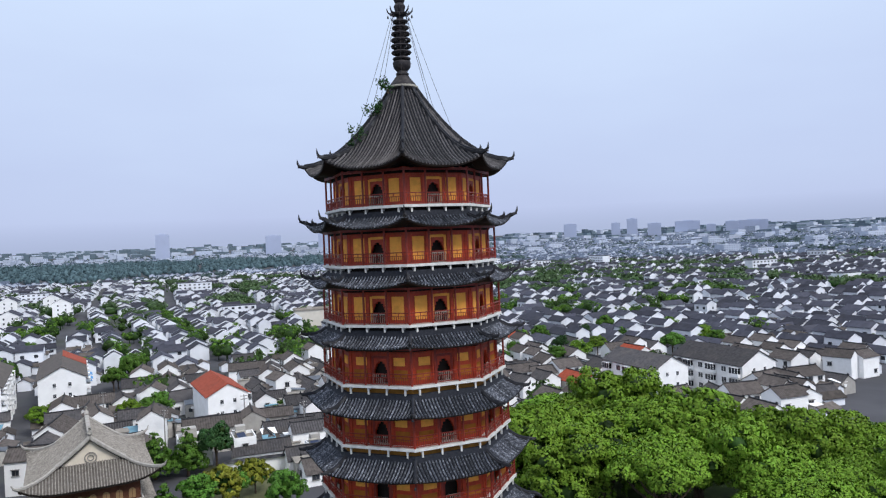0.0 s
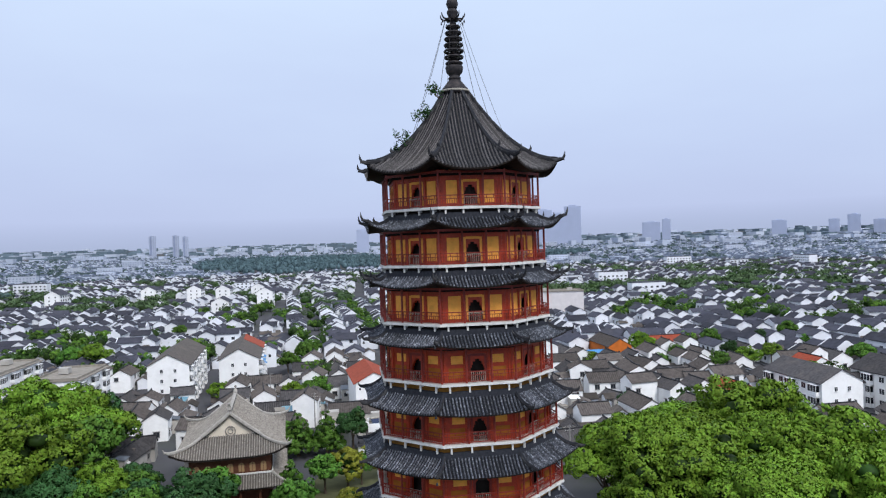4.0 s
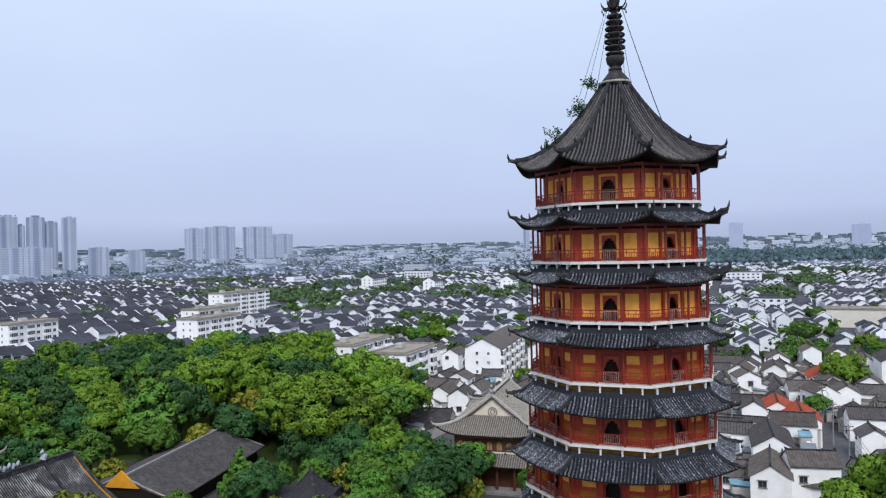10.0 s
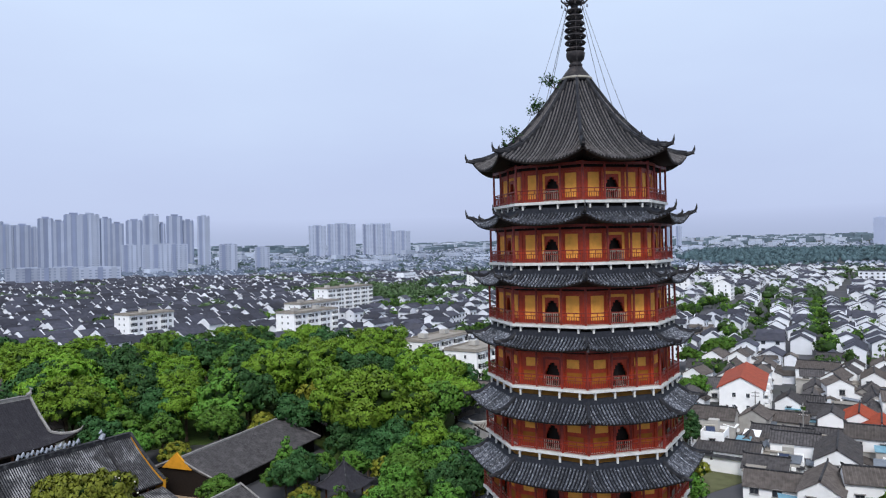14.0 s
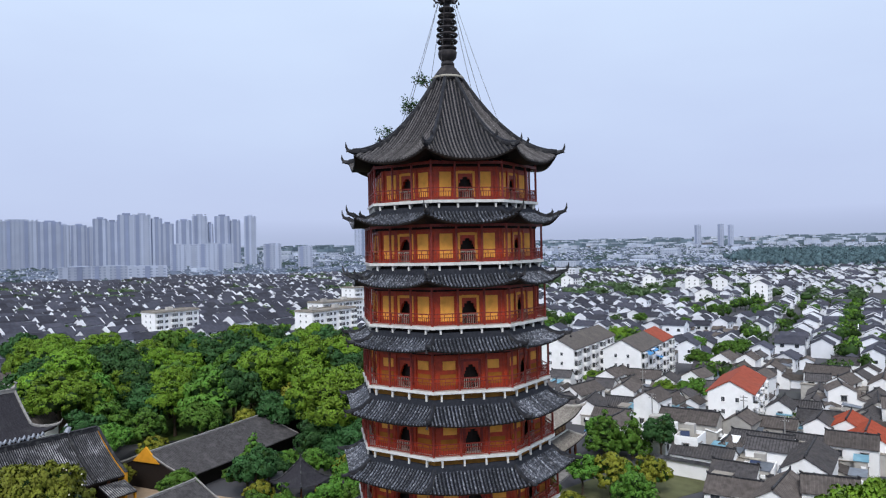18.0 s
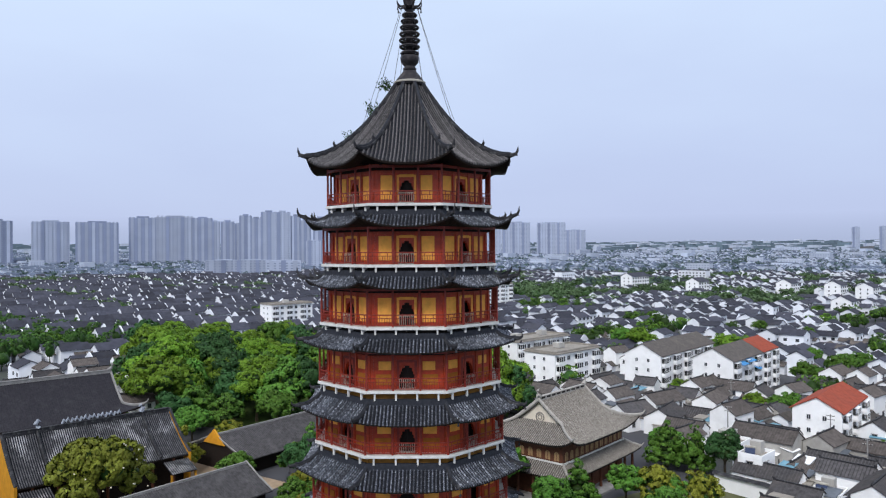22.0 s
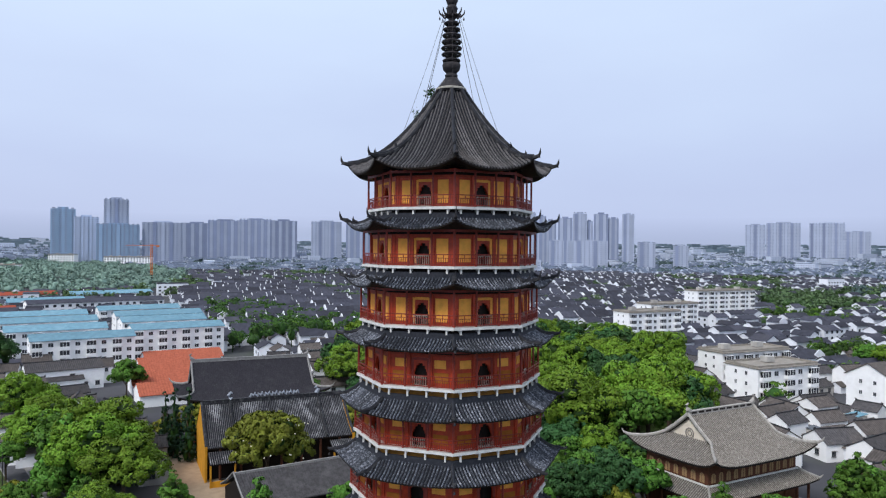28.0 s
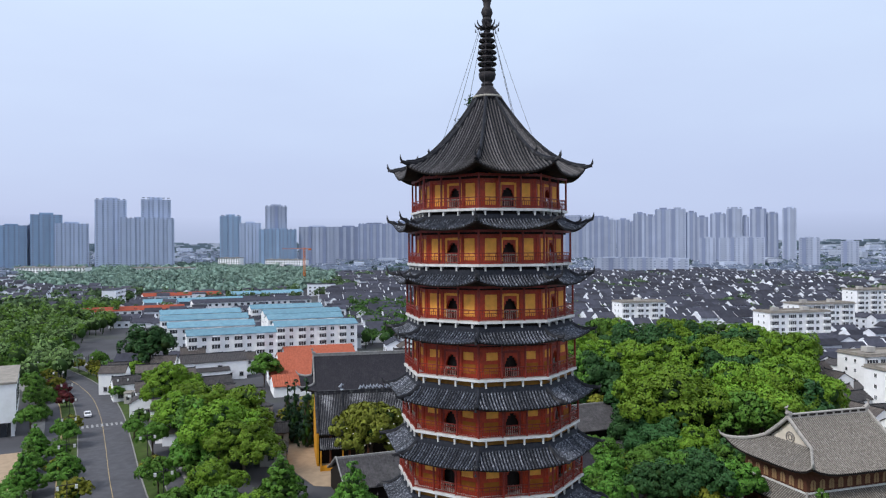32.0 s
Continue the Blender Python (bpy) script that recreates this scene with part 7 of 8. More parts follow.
# ---- lawns and paving ----
def sheet(name, poly, z, mat_, label, cat, kind="structure"):
    g = Geo()
    g.add([(x, y, z) for x, y in poly] + [(x, y, -0.05) for x, y in poly],
          [tuple(range(len(poly)))] + [(i, len(poly) + i, len(poly) + (i + 1) % len(poly), (i + 1) % len(poly)) for i in range(len(poly))])
    me = g.mesh(name, mat_)
    bm = bmesh.new()
    bm.from_mesh(me)
    bmesh.ops.recalc_face_normals(bm, faces=bm.faces)
    if max(bm.faces, key=lambda q: q.calc_area()).normal.z < 0:
        bmesh.ops.reverse_faces(bm, faces=bm.faces)
    bm.to_mesh(me)
    bm.free()
    return tagged(part(name, me, None), label, cat, kind=kind)


GRASS = mat("rough_grass", (0.06, 0.1, 0.02), 0.95, vary=0.4, scale=0.5, stain=0.4, stain_color=(0.12, 0.11, 0.05), stain_scale=0.08)
sheet("lawn", WOOD_WEST, 0.06, GRASS, "dark grass and undergrowth under the garden trees", "lawn")
sheet("lawn", WOOD_NORTH, 0.06, GRASS, "dark grass under the camphor trees", "lawn")
sheet("lawn", [(-44, 50), (-30, 50), (-28, 84), (-48, 84)], 0.05, mat("court_grass", (0.12, 0.125, 0.06), 0.95, vary=0.3, scale=0.4), "worn courtyard grass beside the hall", "lawn")
sheet("pavement", [(-92, -58), (-78, -58), (-58, -40), (-58, -32), (-76, -44), (-92, -52)], 0.05, PAVE, "tan paved path beside the yellow temple", "path")
sheet("pavement", [(-68, -40), (-56, -34), (-76, 2), (-100, -14)], 0.055, PAVE, "tan paved temple courtyard", "courtyard")

# ---- the road ----
sheet("lane", LANE, 0.03, ASPHALT, "narrow grey lane between the old houses", "lane")
ROAD = [(5, -36), (-22, -56), (-52, -79), (-80, -99.5), (-106, -119), (-132, -141), (-157, -168), (-184, -204), (-228, -262), (-300, -340)]


def offset_line(line, d):
    out = []
    for i, p in enumerate(line):
        a, b = Vector(line[max(i - 1, 0)]), Vector(line[min(i + 1, len(line) - 1)])
        n = (b - a).normalized()
        out.append((p[0] - n.y * d, p[1] + n.x * d))
    return out


def smooth_line(line, k=4):
    pts = []
    for i in range(len(line) - 1):
        p0, p1, p2, p3 = (Vector(line[max(0, min(len(line) - 1, i + q))]) for q in (-1, 0, 1, 2))
        for s in range(k):
            t = s / k
            pts.append(tuple(0.5 * (2 * p1 + (p2 - p0) * t + (2 * p0 - 5 * p1 + 4 * p2 - p3) * t * t + (3 * p1 - p0 - 3 * p2 + p3) * t ** 3)))
    return pts + [line[-1]]


def ribbon(name, line, d0, d1, z, mat_, label, cat):
    a, b = offset_line(line, d0), offset_line(line, d1)
    g = Geo()
    n = len(line)
    g.add([(x, y, z) for x, y in a] + [(x, y, z) for x, y in b] + [(x, y, -0.05) for x, y in a] + [(x, y, -0.05) for x, y in b],
          [(i, i + 1, n + i + 1, n + i) for i in range(n - 1)] + [(2 * n + i, 2 * n + i + 1, i + 1, i) for i in range(n - 1)] + [(n + i, n + i + 1, 3 * n + i + 1, 3 * n + i) for i in range(n - 1)])
    me = g.mesh(name, mat_)
    bm = bmesh.new()
    bm.from_mesh(me)
    bmesh.ops.recalc_face_normals(bm, faces=bm.faces)
    if max(bm.faces, key=lambda q: q.calc_area()).normal.z < 0:
        bmesh.ops.reverse_faces(bm, faces=bm.faces)
    bm.to_mesh(me)
    bm.free()
    return tagged(part(name, me, None), label, cat, kind="structure")


RL = smooth_line(ROAD)
ribbon("road", RL, -5.6, 5.6, 0.04, ASPHALT, "curving grey asphalt road with a yellow centre line", "road")
ribbon("trim", RL, -0.14, 0.0, 0.055, LINE_Y, "yellow centre line on the asphalt", "road marking")
for s in (-1, 1):
    ribbon("kerb", RL, s * 5.6, s * 5.85, 0.17, GREY_STONE, "pale stone kerb along the road", "kerb")
    ribbon("verge", RL, s * 5.85, s * 9.2, 0.15, GRASS, "planted green verge along the road", "verge")
    ribbon("kerb", RL, s * 9.2, s * 9.45, 0.17, LINE_Y if s > 0 else GREY_STONE, "kerb of the planted verge", "kerb")
    ribbon("road", RL, s * 9.45, s * 13.2, 0.035, ASPHALT, "narrow asphalt side lane beside the verge", "road")
    ribbon("pavement", RL, s * 13.2, s * 16.5, 0.15, GREY_STONE, "grey paved footway", "pavement")
zeb = thing("zebra_crossing", "worn white zebra crossing on the asphalt", "crossing")
for i in range(9):
    q = Vector(RL[14]) + (Vector(RL[16]) - Vector(RL[14])) * 0.2
    n = (Vector(RL[16]) - Vector(RL[14])).normalized()
    c = q + Vector((-n.y, n.x)) * (-4.6 + 1.15 * i)
    g = Geo()
    g.boxc(c.x, c.y, 0.05, 3.2, 0.55, 0.012, 0, math.atan2(n.y, n.x))
    part("stripe", g, WORN_LINE, zeb)


def car(x, y, ang, paint, label):
    """A small saloon: body, cabin glass, wheels, lamps."""
    t = thing("car", label, "car", "cars", m=Matrix.Translation((x, y, 0.045)) @ turn(ang))
    g = Geo()
    prof = [(-2.2, 0.35), (-2.25, 0.75), (-1.6, 0.95), (-0.95, 1.38), (0.55, 1.42), (1.25, 0.98), (2.1, 0.82), (2.25, 0.55), (2.2, 0.32)]
    n = len(prof)
    g.add([(a, -0.86 if b < 1.0 else -0.66, b) for a, b in prof] + [(a, 0.86 if b < 1.0 else 0.66, b) for a, b in prof],
          [tuple(range(n)), tuple(reversed(range(n, 2 * n)))] + [(i, n + i, n + (i + 1) % n, (i + 1) % n) for i in range(n)])
    part("body", g, paint, t)
    for s in (-1, 1):
        g = Geo()
        g.add([(-1.35, s * 0.80, 1.0), (1.05, s * 0.80, 1.0), (0.5, s * 0.69, 1.34), (-0.85, s * 0.69, 1.34)], [(0, 1, 2, 3)])
        part("side_glass", g, GLASS, t)
    g = Geo()
    g.add([(0.62, -0.62, 1.4), (1.26, -0.74, 1.02), (1.26, 0.74, 1.02), (0.62, 0.62, 1.4)], [(0, 1, 2, 3)])
    g.add([(-1.0, -0.62, 1.38), (-1.58, -0.74, 1.0), (-1.58, 0.74, 1.0), (-1.0, 0.62, 1.38)], [(3, 2, 1, 0)])
    part("windscreen", g, GLASS, t, m=Matrix.Translation((0, 0, 0.015)))
    for a in (-1.35, 1.4):
        for s in (-1, 1):
            g = Geo()
            g.tube([(a, s * 0.74, 0.32), (a, s * 0.9, 0.32)], 0.32, 14)
            part("wheel", g, ASPHALT, t)
    for s in (-1, 1):
        g = Geo()
        g.boxc(2.2, s * 0.62, 0.66, 0.1, 0.34, 0.14)
        part("headlight", g, LINE, t)
    return t


CARWHITE = mat("white_car_paint", (0.8, 0.8, 0.82), 0.3, vary=0.05)
CARDARK = mat("dark_car_paint", (0.05, 0.055, 0.07), 0.3, vary=0.1)


def on_road(k, d):
    a, b = Vector(RL[k]), Vector(RL[k + 1])
    n = (b - a).normalized()
    return (a.x - n.y * d, a.y + n.x * d, math.atan2(n.y, n.x))


cx, cy, ca = on_road(16, 3.0)
car(cx, cy, ca, CARWHITE, "white saloon car driving on the curved road")
cx, cy, ca = on_road(5, -2.5)
car(cx, cy, ca + math.pi, CARWHITE, "white car near the bend of the road")
cx, cy, ca = on_road(22, -11.5)
car(cx, cy, ca, CARDARK, "dark parked car on the side lane")


for cx, cy, ca, cp, cl in ((-15, 110.5, 112, CARWHITE, "white van-like car parked in the narrow lane"), (0.5, 76, 112, CARWHITE, "pale car parked at the lane's end"), (-2.6, 80.5, 118, CARWHITE, "white car parked by the lane wall")):
    car(cx, cy, radians(ca), cp, cl)
mb_k = 16
mx, my, ma = on_road(mb_k, 28.5)
modern = thing("civic_building", "modern white civic building with dark plates for recessed openings", "building", m=Matrix.Translation((mx, my, 0)) @ turn(ma))
g = Geo()
g.box(-15, -9, 3.6, 15, 9, 13)
part("upper_block", g, WALL, modern)
g = Geo()
g.box(-14, -7, 0, 14, 7, 3.6)
part("ground_floor", g, GLASS, modern)
for i in range(6):
    g = Geo()
    g.boxc(-13.5 + 5.4 * i, -8.3, 1.8, 0.8, 0.8, 3.6)
    part("pillar", g, WALL, modern)
# Dark plates on the wall face imitate the shade of recessed openings.
for i in range(3):
    g = Geo()
    g.box(-12 + 8.5 * i, -9.12, 6.0, -9 + 8.5 * i, -9.02, 11.0)
    part("window", g, GLASS, modern)
g = Geo()
g.box(-15.3, -9.3, 13.004, 15.3, 9.3, 13.5)
part("roof", g, FLATROOF, modern)
plz = [on_road(k_, d_)[:2] for k_, d_ in ((3, 17), (12, 17), (12, 34), (3, 34))]
sheet("pavement", plz, 0.12, PAVE, "tan paved plaza beside the civic building", "plaza")


def street_lamp(x, y, ang):
    t = thing("street_lamp", "black two-armed street lamp with white box lanterns", "street lamp", "street lamps", m=Matrix.Translation((x, y, 0.15)) @ turn(ang))
    g = Geo()
    g.lathe([(0.16, 0), (0.12, 0.6), (0.09, 0.7), (0.07, 7.2)], 8)
    part("post", g, IRON, t)
    g = Geo()
    g.box(-1.5, -0.05, 6.6, 1.5, 0.05, 6.72)
    g.box(-0.05, -0.05, 7.0, 0.05, 0.05, 7.6)
    part("arm", g, IRON, t)
    for s in (-1, 1):
        g = Geo()
        g.boxc(s * 1.4, 0, 6.25, 0.42, 0.42, 0.6)
        part("lantern", g, LINE, t)
    return t


for k in range(3, 30, 3):
    for d in (-7.5, 7.5):
        x, y, a = on_road(k, d)
        street_lamp(x, y, a + math.pi / 2)
for k in range(1, 29):
    for d, kinds, sz in ((-7.4, ("yellow", "yellow", "mid"), 0.6), (7.6, ("yellow", "yellow", "mid"), 0.6), (14.4, ("mid", "mid", "conic"), 0.66), (-15.0, ("camphor", "mid", "conic"), 0.62)):
        rngt = random.Random(k * 31 + int(d))
        if 14 <= k <= 17 and abs(d) < 9:
            continue
        x, y, a = on_road(k, d)
        if d == 7.6 and k in (15, 18, 19, 20, 22):
            tree("maroon", x, y, rngt.uniform(0.8, 1.2), k)
        elif rngt.random() < 0.85:
            tree(rngt.choice(kinds), x + rngt.uniform(-1.5, 1.5), y + rngt.uniform(-1.5, 1.5), sz * rngt.uniform(0.8, 1.25), k)
wood([(-50, -50), (-60, -64), (-88, -86), (-112, -104), (-104, -92), (-84, -72), (-66, -54)], ["camphor", "conic", "camphor", "mid"], 7.5, 1.05, 21)
for kind, x, y, s in (("magnolia", -67, -31, 1.25), ("cypress", -87, -55, 1.0), ("cypress", -84, -51, 1.05), ("cypress", -90, -58, 0.9), ("yellow", -97, -52, 1.2), ("mid", -95, -38, 0.6),
                      ("yellow", -99, -24, 0.9), ("yellow", -92, -16, 0.8), ("conic", -47, -42, 0.9), ("conic", -41, -27, 0.9), ("mid", -30, -45, 0.9), ("mid", -48, -14, 0.7), ("conic", -52, 2, 0.8),
                      ("mid", -40, 54, 0.72), ("mid", -35, 60, 0.55), ("conic", -56, 76, 0.95), ("conic", -50, 78, 0.85), ("mid", -60, 79, 0.75), ("conic", -43, 46, 0.8), ("mid", -52, 36, 0.9), ("mid", -60, 28, 0.8),
                      ("yellow", -48, 30, 0.9), ("mid", -38, 38, 0.8), ("yellow", -30, 42, 0.8), ("mid", -24, 50, 0.8), ("camphor", -72, 34, 0.8), ("cedar", -160, 20, 0.85), ("cedar", -120, 10, 0.9), ("cedar", -104, 40, 0.8),
                      ("yellow", -37, 58, 1.0), ("yellow", -33, 65, 0.9), ("dark", -45, 81, 0.75), ("dark", -160, -137, 1.5), ("mid", -150, -90, 1.15), ("mid", -118, -100, 0.8), ("dark", -100, 30, 1.0)):
    tree(kind, x, y, s, 77)
# petals of the magnolia
g = Geo()
rngm = random.Random(8)
for _ in range(22):
    a, zz = rngm.uniform(0, 6.28), rngm.uniform(-0.3, 1)
    s = math.sqrt(1 - zz * zz)
    g.boxc(-67 + 8.2 * s * math.cos(a), -31 + 8.2 * s * math.sin(a), 8.4 + 5.2 * zz, 0.2, 0.2, 0.16)
part("blossom", g, mat("cream_petal", (0.8, 0.76, 0.6), 0.7), [o for o in scene.objects if o.get("label") == TREE_LABEL["magnolia"]][0],
     m=([o for o in scene.objects if o.get("label") == TREE_LABEL["magnolia"]][0].matrix_basis).inverted())

# trees standing singly among the houses
rngs = random.Random(31)
for _ in range(26):
    az, r_ = radians(rngs.uniform(60, 135)), rngs.uniform(95, 250)
    x, y = r_ * math.cos(az), r_ * math.sin(az)
    if free(x, y):
        tree(rngs.choice(("mid", "camphor", "dark", "mid")), x, y, rngs.uniform(0.5, 0.8), 5)
for i_, (x, y, s) in enumerate(LANE_TREES):
    tree("camphor" if i_ % 3 == 0 else "mid", x, y, s, 12)
for x, y, s in ((-106, 171, 0.8), (-108, 179, 0.7), (-106, 187, 0.9), (-110, 196, 0.95), (-112, 206, 0.9), (-118, 212, 0.7), (-78, 130, 0.6), (4, 72, 0.6)):
    tree("mid", x, y, s, 8)


# ---- far woods ----
def far_wood(poly, count, seed, mat_, name, hgt=9.0, spots=None):
    rng = random.Random(seed)
    g = Geo()
    xs, ys = [p[0] for p in poly], [p[1] for p in poly]
    places = list(spots or [])
    while not spots and len(places) < count:
        x, y = rng.uniform(min(xs), max(xs)), rng.uniform(min(ys), max(ys))
        if inside((x, y), poly):
            places.append((x, y))
    rs = np.random.RandomState(seed)
    sets = {True: [], False: []}
    for x, y in places:
        near = math.hypot(x, y) < 480
        rad, h = rng.uniform(3.0, 5.4) * (1.0 if near else 1.5), hgt * rng.uniform(0.7, 1.3)
        zb = horizon_lift(x, y)
        if near:
            g.tube([(x, y, zb), (x, y, zb + h * 0.55)], [0.22, 0.14], 5, 1)
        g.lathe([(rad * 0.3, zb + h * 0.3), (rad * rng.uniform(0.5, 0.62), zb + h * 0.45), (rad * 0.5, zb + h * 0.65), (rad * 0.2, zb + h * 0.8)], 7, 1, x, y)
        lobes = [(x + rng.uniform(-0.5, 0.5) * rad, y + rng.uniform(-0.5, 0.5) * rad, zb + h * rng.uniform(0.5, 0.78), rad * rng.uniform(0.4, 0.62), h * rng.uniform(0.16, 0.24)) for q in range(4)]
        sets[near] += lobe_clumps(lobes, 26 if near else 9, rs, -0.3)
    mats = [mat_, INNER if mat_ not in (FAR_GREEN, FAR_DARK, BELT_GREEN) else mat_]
    lab = "far belt of green woodland between the roofs" if not spots else "round green trees standing between the roofs"
    if sets[True]:
        tagged(part(name, leafy_mesh(name, g, sets[True], 16, 0.34, 0.85, mats, rs), None), lab, "woodland", kind="stuff")
        g = Geo()
    if sets[False]:
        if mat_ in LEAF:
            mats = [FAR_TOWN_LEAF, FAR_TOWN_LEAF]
        tagged(part(name, leafy_mesh(name, g, sets[False], 6, 0.85, 1.4, mats, rs), None), lab, "woodland", kind="stuff")


# Foliage colours paled or blued to carry the haze of distance.
FAR_GREEN = mat("hazed_far_foliage", (0.09, 0.14, 0.135), 0.9, vary=0.4, scale=0.1, island=0.2)
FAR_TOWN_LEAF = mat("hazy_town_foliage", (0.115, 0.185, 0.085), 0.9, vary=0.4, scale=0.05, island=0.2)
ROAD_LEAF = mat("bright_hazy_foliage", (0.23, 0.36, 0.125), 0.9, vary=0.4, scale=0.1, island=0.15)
BELT_GREEN = mat("hazed_belt_foliage", (0.24, 0.355, 0.29), 0.9, vary=0.35, scale=0.03, island=0.2)
FAR_DARK = mat("hazed_dark_foliage", (0.11, 0.178, 0.2), 0.9, vary=0.3, scale=0.012, island=0.1)
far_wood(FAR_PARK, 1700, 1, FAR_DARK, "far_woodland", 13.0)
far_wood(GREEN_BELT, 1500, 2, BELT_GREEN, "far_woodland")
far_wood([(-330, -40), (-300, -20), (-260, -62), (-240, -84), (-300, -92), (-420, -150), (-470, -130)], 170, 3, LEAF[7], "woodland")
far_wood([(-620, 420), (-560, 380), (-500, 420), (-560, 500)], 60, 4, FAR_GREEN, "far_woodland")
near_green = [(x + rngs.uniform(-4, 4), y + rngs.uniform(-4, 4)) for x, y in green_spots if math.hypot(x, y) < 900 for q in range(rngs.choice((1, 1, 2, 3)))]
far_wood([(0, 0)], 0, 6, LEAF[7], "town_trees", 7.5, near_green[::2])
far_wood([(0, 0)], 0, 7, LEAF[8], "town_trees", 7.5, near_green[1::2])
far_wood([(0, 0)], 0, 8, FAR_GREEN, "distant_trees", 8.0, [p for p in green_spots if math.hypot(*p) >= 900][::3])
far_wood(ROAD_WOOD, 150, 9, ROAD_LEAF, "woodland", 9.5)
far_wood(ROAD_WOOD, 140, 10, LEAF[8], "woodland", 10.5)


# ---- skyline ----
def tower(x, y, w, h, mat_, group="far towers", d=None):
    """A tower block far off: body, projecting bays, window strips, roof house."""
    t = thing("tower_block", "high-rise tower on the skyline, tinted pale for haze", "tower block", group, m=Matrix.Translation((x, y, horizon_lift(x, y))) @ turn(math.atan2(y, x)))
    h -= horizon_lift(x, y)
    d = d or w * 0.8
    g = Geo()
    g.box(-d / 2, -w / 2, 0, d / 2, w / 2, h * 0.965)
    part("wall", g, mat_, t)
    n = max(2, int(w / 12))
    for i in range(n):
        y0 = -w / 2 + w * (i + 0.5) / n
        g = Geo()
        g.box(-d / 2 - 0.6, y0 - w / n * 0.2, 0, -d / 2 - 0.01, y0 + w / n * 0.2, h * (0.97 if i % 2 else 0.955))
        part("bay", g, CONC_L if mat_ is CONC else CONC if mat_ is CONC_L and i % 2 else mat_, t)
    g = Geo()
    for fl in range(int(h / 3.4)):
        for i in range(n * 2):
            y0 = -w / 2 + w * (i + 0.5) / (n * 2)
            x0 = -d / 2 - 0.05
            g.box(x0 - 0.05, y0 - w / n * 0.13, 3.4 * fl + 1, x0, y0 + w / n * 0.13, 3.4 * fl + 2.6)
    if mat_ is not HAZY:
        part("glazing", g, TOWER_GLASS, t)["kind"] = "stuff"
    g = Geo()
    g.box(-d * 0.3, -w * 0.22, h * 0.965, d * 0.3, w * 0.22, h)
    part("roof_house", g, mat_, t)


# Tower colours with the blue-grey of haze mixed in.
CONC = mat("hazed_grey_render", (0.245, 0.285, 0.405), 0.9, vary=0.1, scale=0.05, obj=0.16)
CONC_L = mat("hazed_pale_render", (0.39, 0.435, 0.545), 0.9, vary=0.1, scale=0.05, obj=0.14)
CURTAIN = mat("hazed_blue_curtain_wall", (0.27, 0.38, 0.53), 0.4, vary=0.1, scale=0.05, obj=0.15)
PALE_CURTAIN = mat("hazed_pale_curtain_wall", (0.44, 0.51, 0.66), 0.4, vary=0.1, scale=0.05, obj=0.1)
HAZY = mat("hazed_sky_tone_render", (0.42, 0.47, 0.615), 1.0, vary=0.05, scale=0.05)
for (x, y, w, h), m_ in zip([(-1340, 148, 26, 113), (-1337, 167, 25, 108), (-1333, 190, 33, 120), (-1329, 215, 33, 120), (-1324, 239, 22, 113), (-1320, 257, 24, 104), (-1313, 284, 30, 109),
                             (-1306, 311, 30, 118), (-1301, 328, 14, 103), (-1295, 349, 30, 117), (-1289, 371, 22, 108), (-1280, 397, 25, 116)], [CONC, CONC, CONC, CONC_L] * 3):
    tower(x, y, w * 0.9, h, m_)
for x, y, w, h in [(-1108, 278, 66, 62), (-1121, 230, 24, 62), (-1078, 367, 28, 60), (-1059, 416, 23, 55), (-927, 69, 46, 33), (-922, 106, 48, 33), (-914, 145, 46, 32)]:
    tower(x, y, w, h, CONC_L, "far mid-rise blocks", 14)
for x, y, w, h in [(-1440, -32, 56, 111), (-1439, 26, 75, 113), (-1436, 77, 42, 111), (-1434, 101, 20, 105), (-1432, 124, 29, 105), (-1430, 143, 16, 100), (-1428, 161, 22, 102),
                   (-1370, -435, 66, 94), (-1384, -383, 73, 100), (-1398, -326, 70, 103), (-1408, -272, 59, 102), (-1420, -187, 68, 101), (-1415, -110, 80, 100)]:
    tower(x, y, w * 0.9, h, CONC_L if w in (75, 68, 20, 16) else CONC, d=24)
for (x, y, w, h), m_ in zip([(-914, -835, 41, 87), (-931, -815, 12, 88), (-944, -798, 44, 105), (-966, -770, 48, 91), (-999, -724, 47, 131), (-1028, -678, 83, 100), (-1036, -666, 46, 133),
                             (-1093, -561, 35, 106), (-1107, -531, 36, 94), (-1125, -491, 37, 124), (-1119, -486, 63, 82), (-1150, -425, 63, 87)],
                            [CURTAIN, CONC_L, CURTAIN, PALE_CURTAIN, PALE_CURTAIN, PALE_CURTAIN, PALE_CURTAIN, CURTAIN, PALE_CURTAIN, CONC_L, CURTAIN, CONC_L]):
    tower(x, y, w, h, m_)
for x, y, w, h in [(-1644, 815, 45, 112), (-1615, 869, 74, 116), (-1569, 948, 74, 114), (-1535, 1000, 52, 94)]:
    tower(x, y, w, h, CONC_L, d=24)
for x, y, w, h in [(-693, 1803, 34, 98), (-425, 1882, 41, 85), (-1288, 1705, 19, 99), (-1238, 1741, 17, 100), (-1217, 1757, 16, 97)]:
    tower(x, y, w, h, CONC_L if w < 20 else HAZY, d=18)
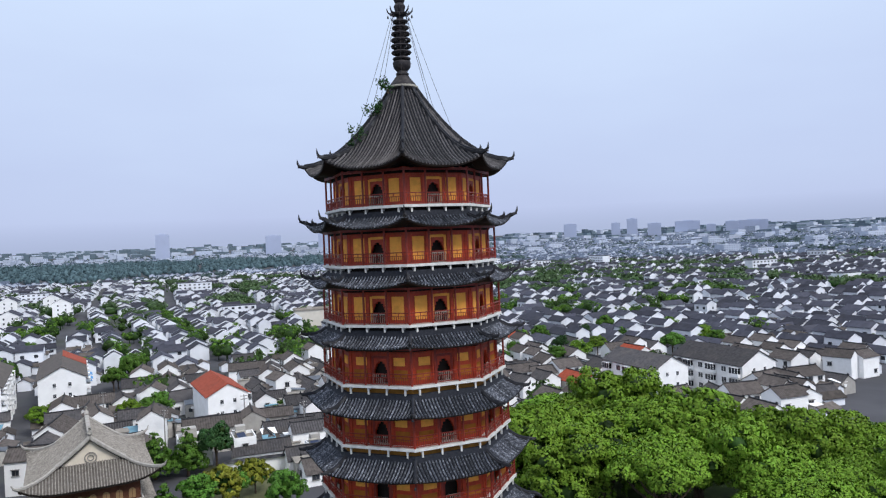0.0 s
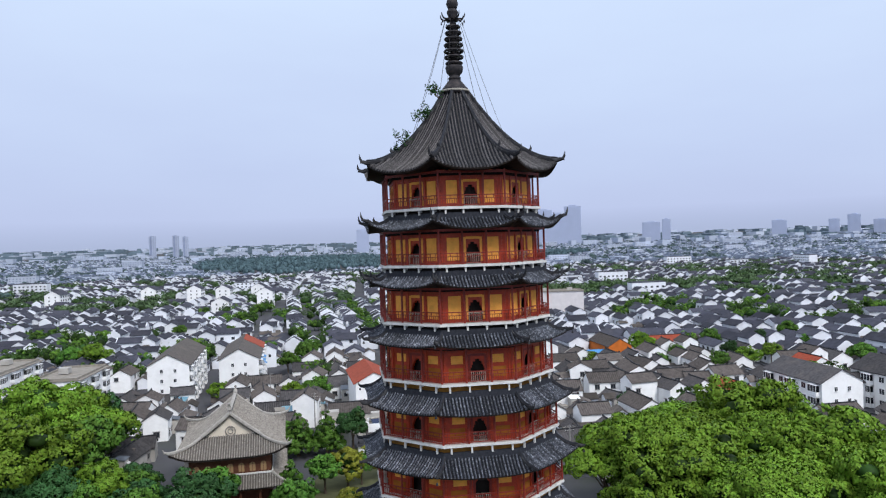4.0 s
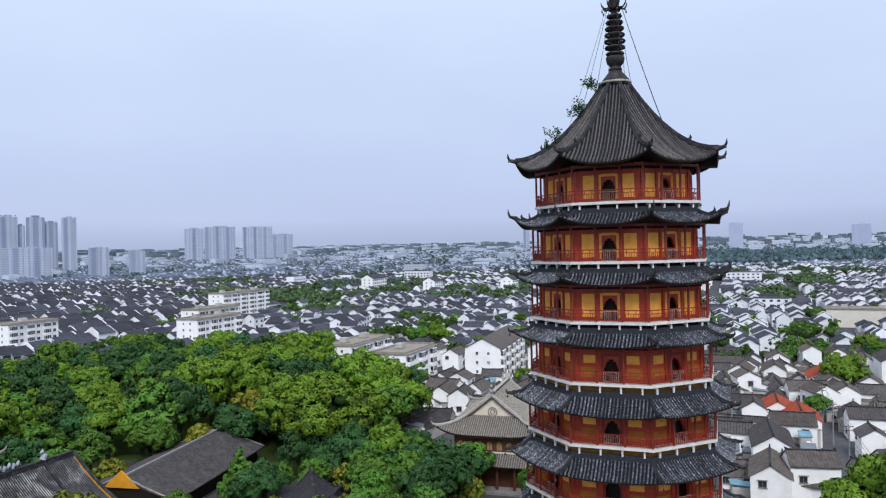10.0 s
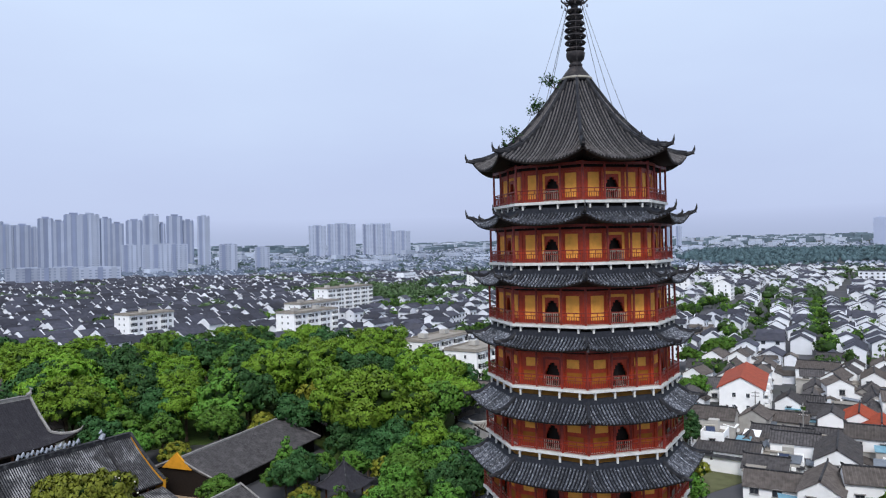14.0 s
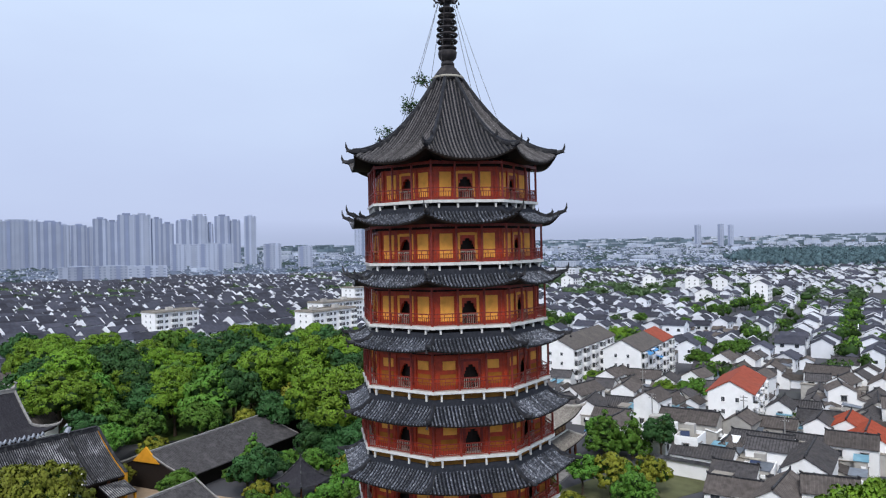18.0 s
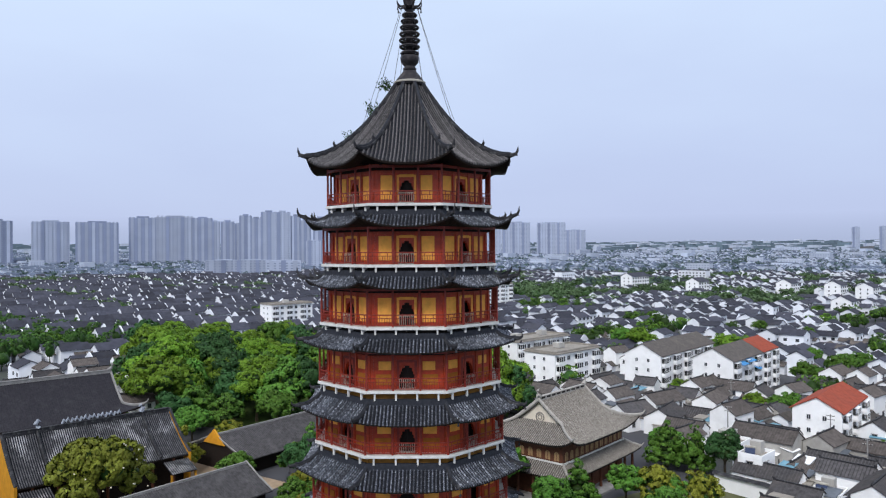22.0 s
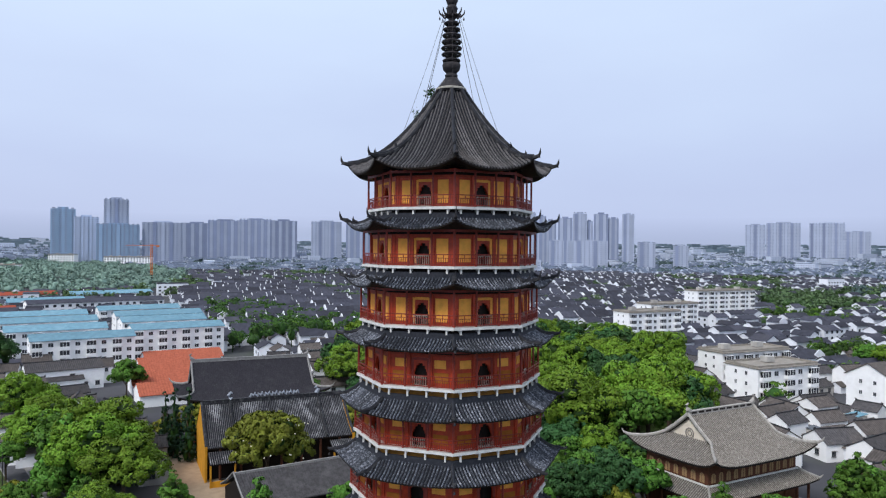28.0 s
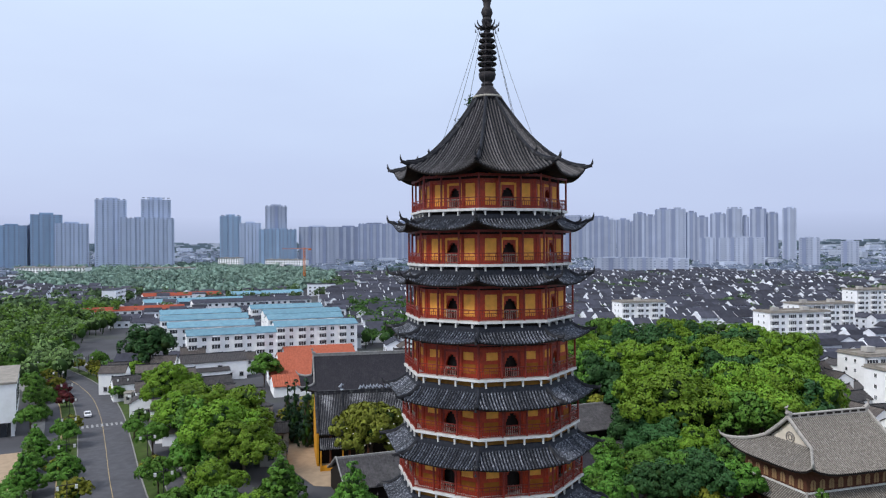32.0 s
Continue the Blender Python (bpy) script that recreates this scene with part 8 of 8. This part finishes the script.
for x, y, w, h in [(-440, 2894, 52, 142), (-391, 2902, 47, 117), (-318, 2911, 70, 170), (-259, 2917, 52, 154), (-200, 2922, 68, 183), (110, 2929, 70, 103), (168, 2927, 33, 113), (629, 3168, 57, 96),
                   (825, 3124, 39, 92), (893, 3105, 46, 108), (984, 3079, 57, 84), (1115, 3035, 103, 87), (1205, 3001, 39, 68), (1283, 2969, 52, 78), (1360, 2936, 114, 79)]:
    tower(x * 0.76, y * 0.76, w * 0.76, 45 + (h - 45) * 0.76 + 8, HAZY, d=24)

# ---- mid-rise blocks at the town's edge ----
mid_geo = Geo()
rngd = random.Random(57)
for _ in range(280):
    az, r_ = radians(rngd.uniform(56, 224)), 1050 + 1450 * rngd.random() ** 0.7
    x, y = r_ * math.cos(az), r_ * math.sin(az)
    if not inside((x, y), DARK_ROWS) and not inside((x, y), FAR_PARK) and not inside((x, y), GREEN_BELT):
        far_block(mid_geo, x, y, TOWN + rngd.choice((0, math.pi / 2)) + rngd.gauss(0, 0.1), rngd.uniform(12, 18), rngd.uniform(18, 48), rngd.uniform(7, 15) + (r_ - 1000) / 1500 * rngd.uniform(0, 9))
for _ in range(2600):
    az, r_ = radians(rngd.uniform(50, 230)), 2250 + 2050 * rngd.random()
    x, y = r_ * math.cos(az), r_ * math.sin(az)
    mid_geo.boxc(x, y, 4 + horizon_lift(x, y), rngd.uniform(14, 40), rngd.uniform(18, 70), rngd.uniform(10, 18) + (14 if rngd.random() < 0.06 else 0), rngd.choice((0, 1, 3, 3, 3, 3)), TOWN + rngd.gauss(0, 0.1))
# Both colours hold painted haze: pale blue walls, blue-green clumps.
MID_WALL = mat("hazed_block_render", (0.5, 0.555, 0.665), 0.9, vary=0.12, scale=0.05, island=0.16)
FAR_CLUMP = mat("hazed_tree_clumps", (0.15, 0.205, 0.245), 0.95, vary=0.2, scale=0.02, island=0.2)
tagged(part("distant_blocks", mid_geo, [MID_WALL, WALL_DIST, TOWER_GLASS, FAR_CLUMP]), "mid-rise blocks and boxy tree clumps to the horizon, tinted for haze", "blocks", kind="stuff")

# ---- haze behind the town: an added glowing ring that fades upward ----
bd_mat = bpy.data.materials.new("haze_glow_ring")
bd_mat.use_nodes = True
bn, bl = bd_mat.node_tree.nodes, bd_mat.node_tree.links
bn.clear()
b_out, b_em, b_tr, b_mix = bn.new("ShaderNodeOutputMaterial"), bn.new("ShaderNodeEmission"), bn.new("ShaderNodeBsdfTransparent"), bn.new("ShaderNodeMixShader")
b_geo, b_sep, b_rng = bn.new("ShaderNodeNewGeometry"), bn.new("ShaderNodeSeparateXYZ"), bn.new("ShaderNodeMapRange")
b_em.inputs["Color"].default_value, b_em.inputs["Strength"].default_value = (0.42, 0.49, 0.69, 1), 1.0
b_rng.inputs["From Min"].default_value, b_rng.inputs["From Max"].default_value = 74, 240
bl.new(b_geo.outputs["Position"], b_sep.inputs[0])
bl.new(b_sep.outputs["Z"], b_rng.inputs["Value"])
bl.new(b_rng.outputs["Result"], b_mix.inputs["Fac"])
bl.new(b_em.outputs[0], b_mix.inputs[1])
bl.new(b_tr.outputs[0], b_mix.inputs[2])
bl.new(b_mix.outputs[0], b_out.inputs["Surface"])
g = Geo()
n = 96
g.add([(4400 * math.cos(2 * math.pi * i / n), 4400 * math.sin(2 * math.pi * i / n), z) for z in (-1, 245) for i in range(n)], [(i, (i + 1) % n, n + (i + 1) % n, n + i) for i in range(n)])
tagged(part("backdrop", g, bd_mat), "glowing lavender ring standing for the haze of the far distance", "backdrop", kind="structure")
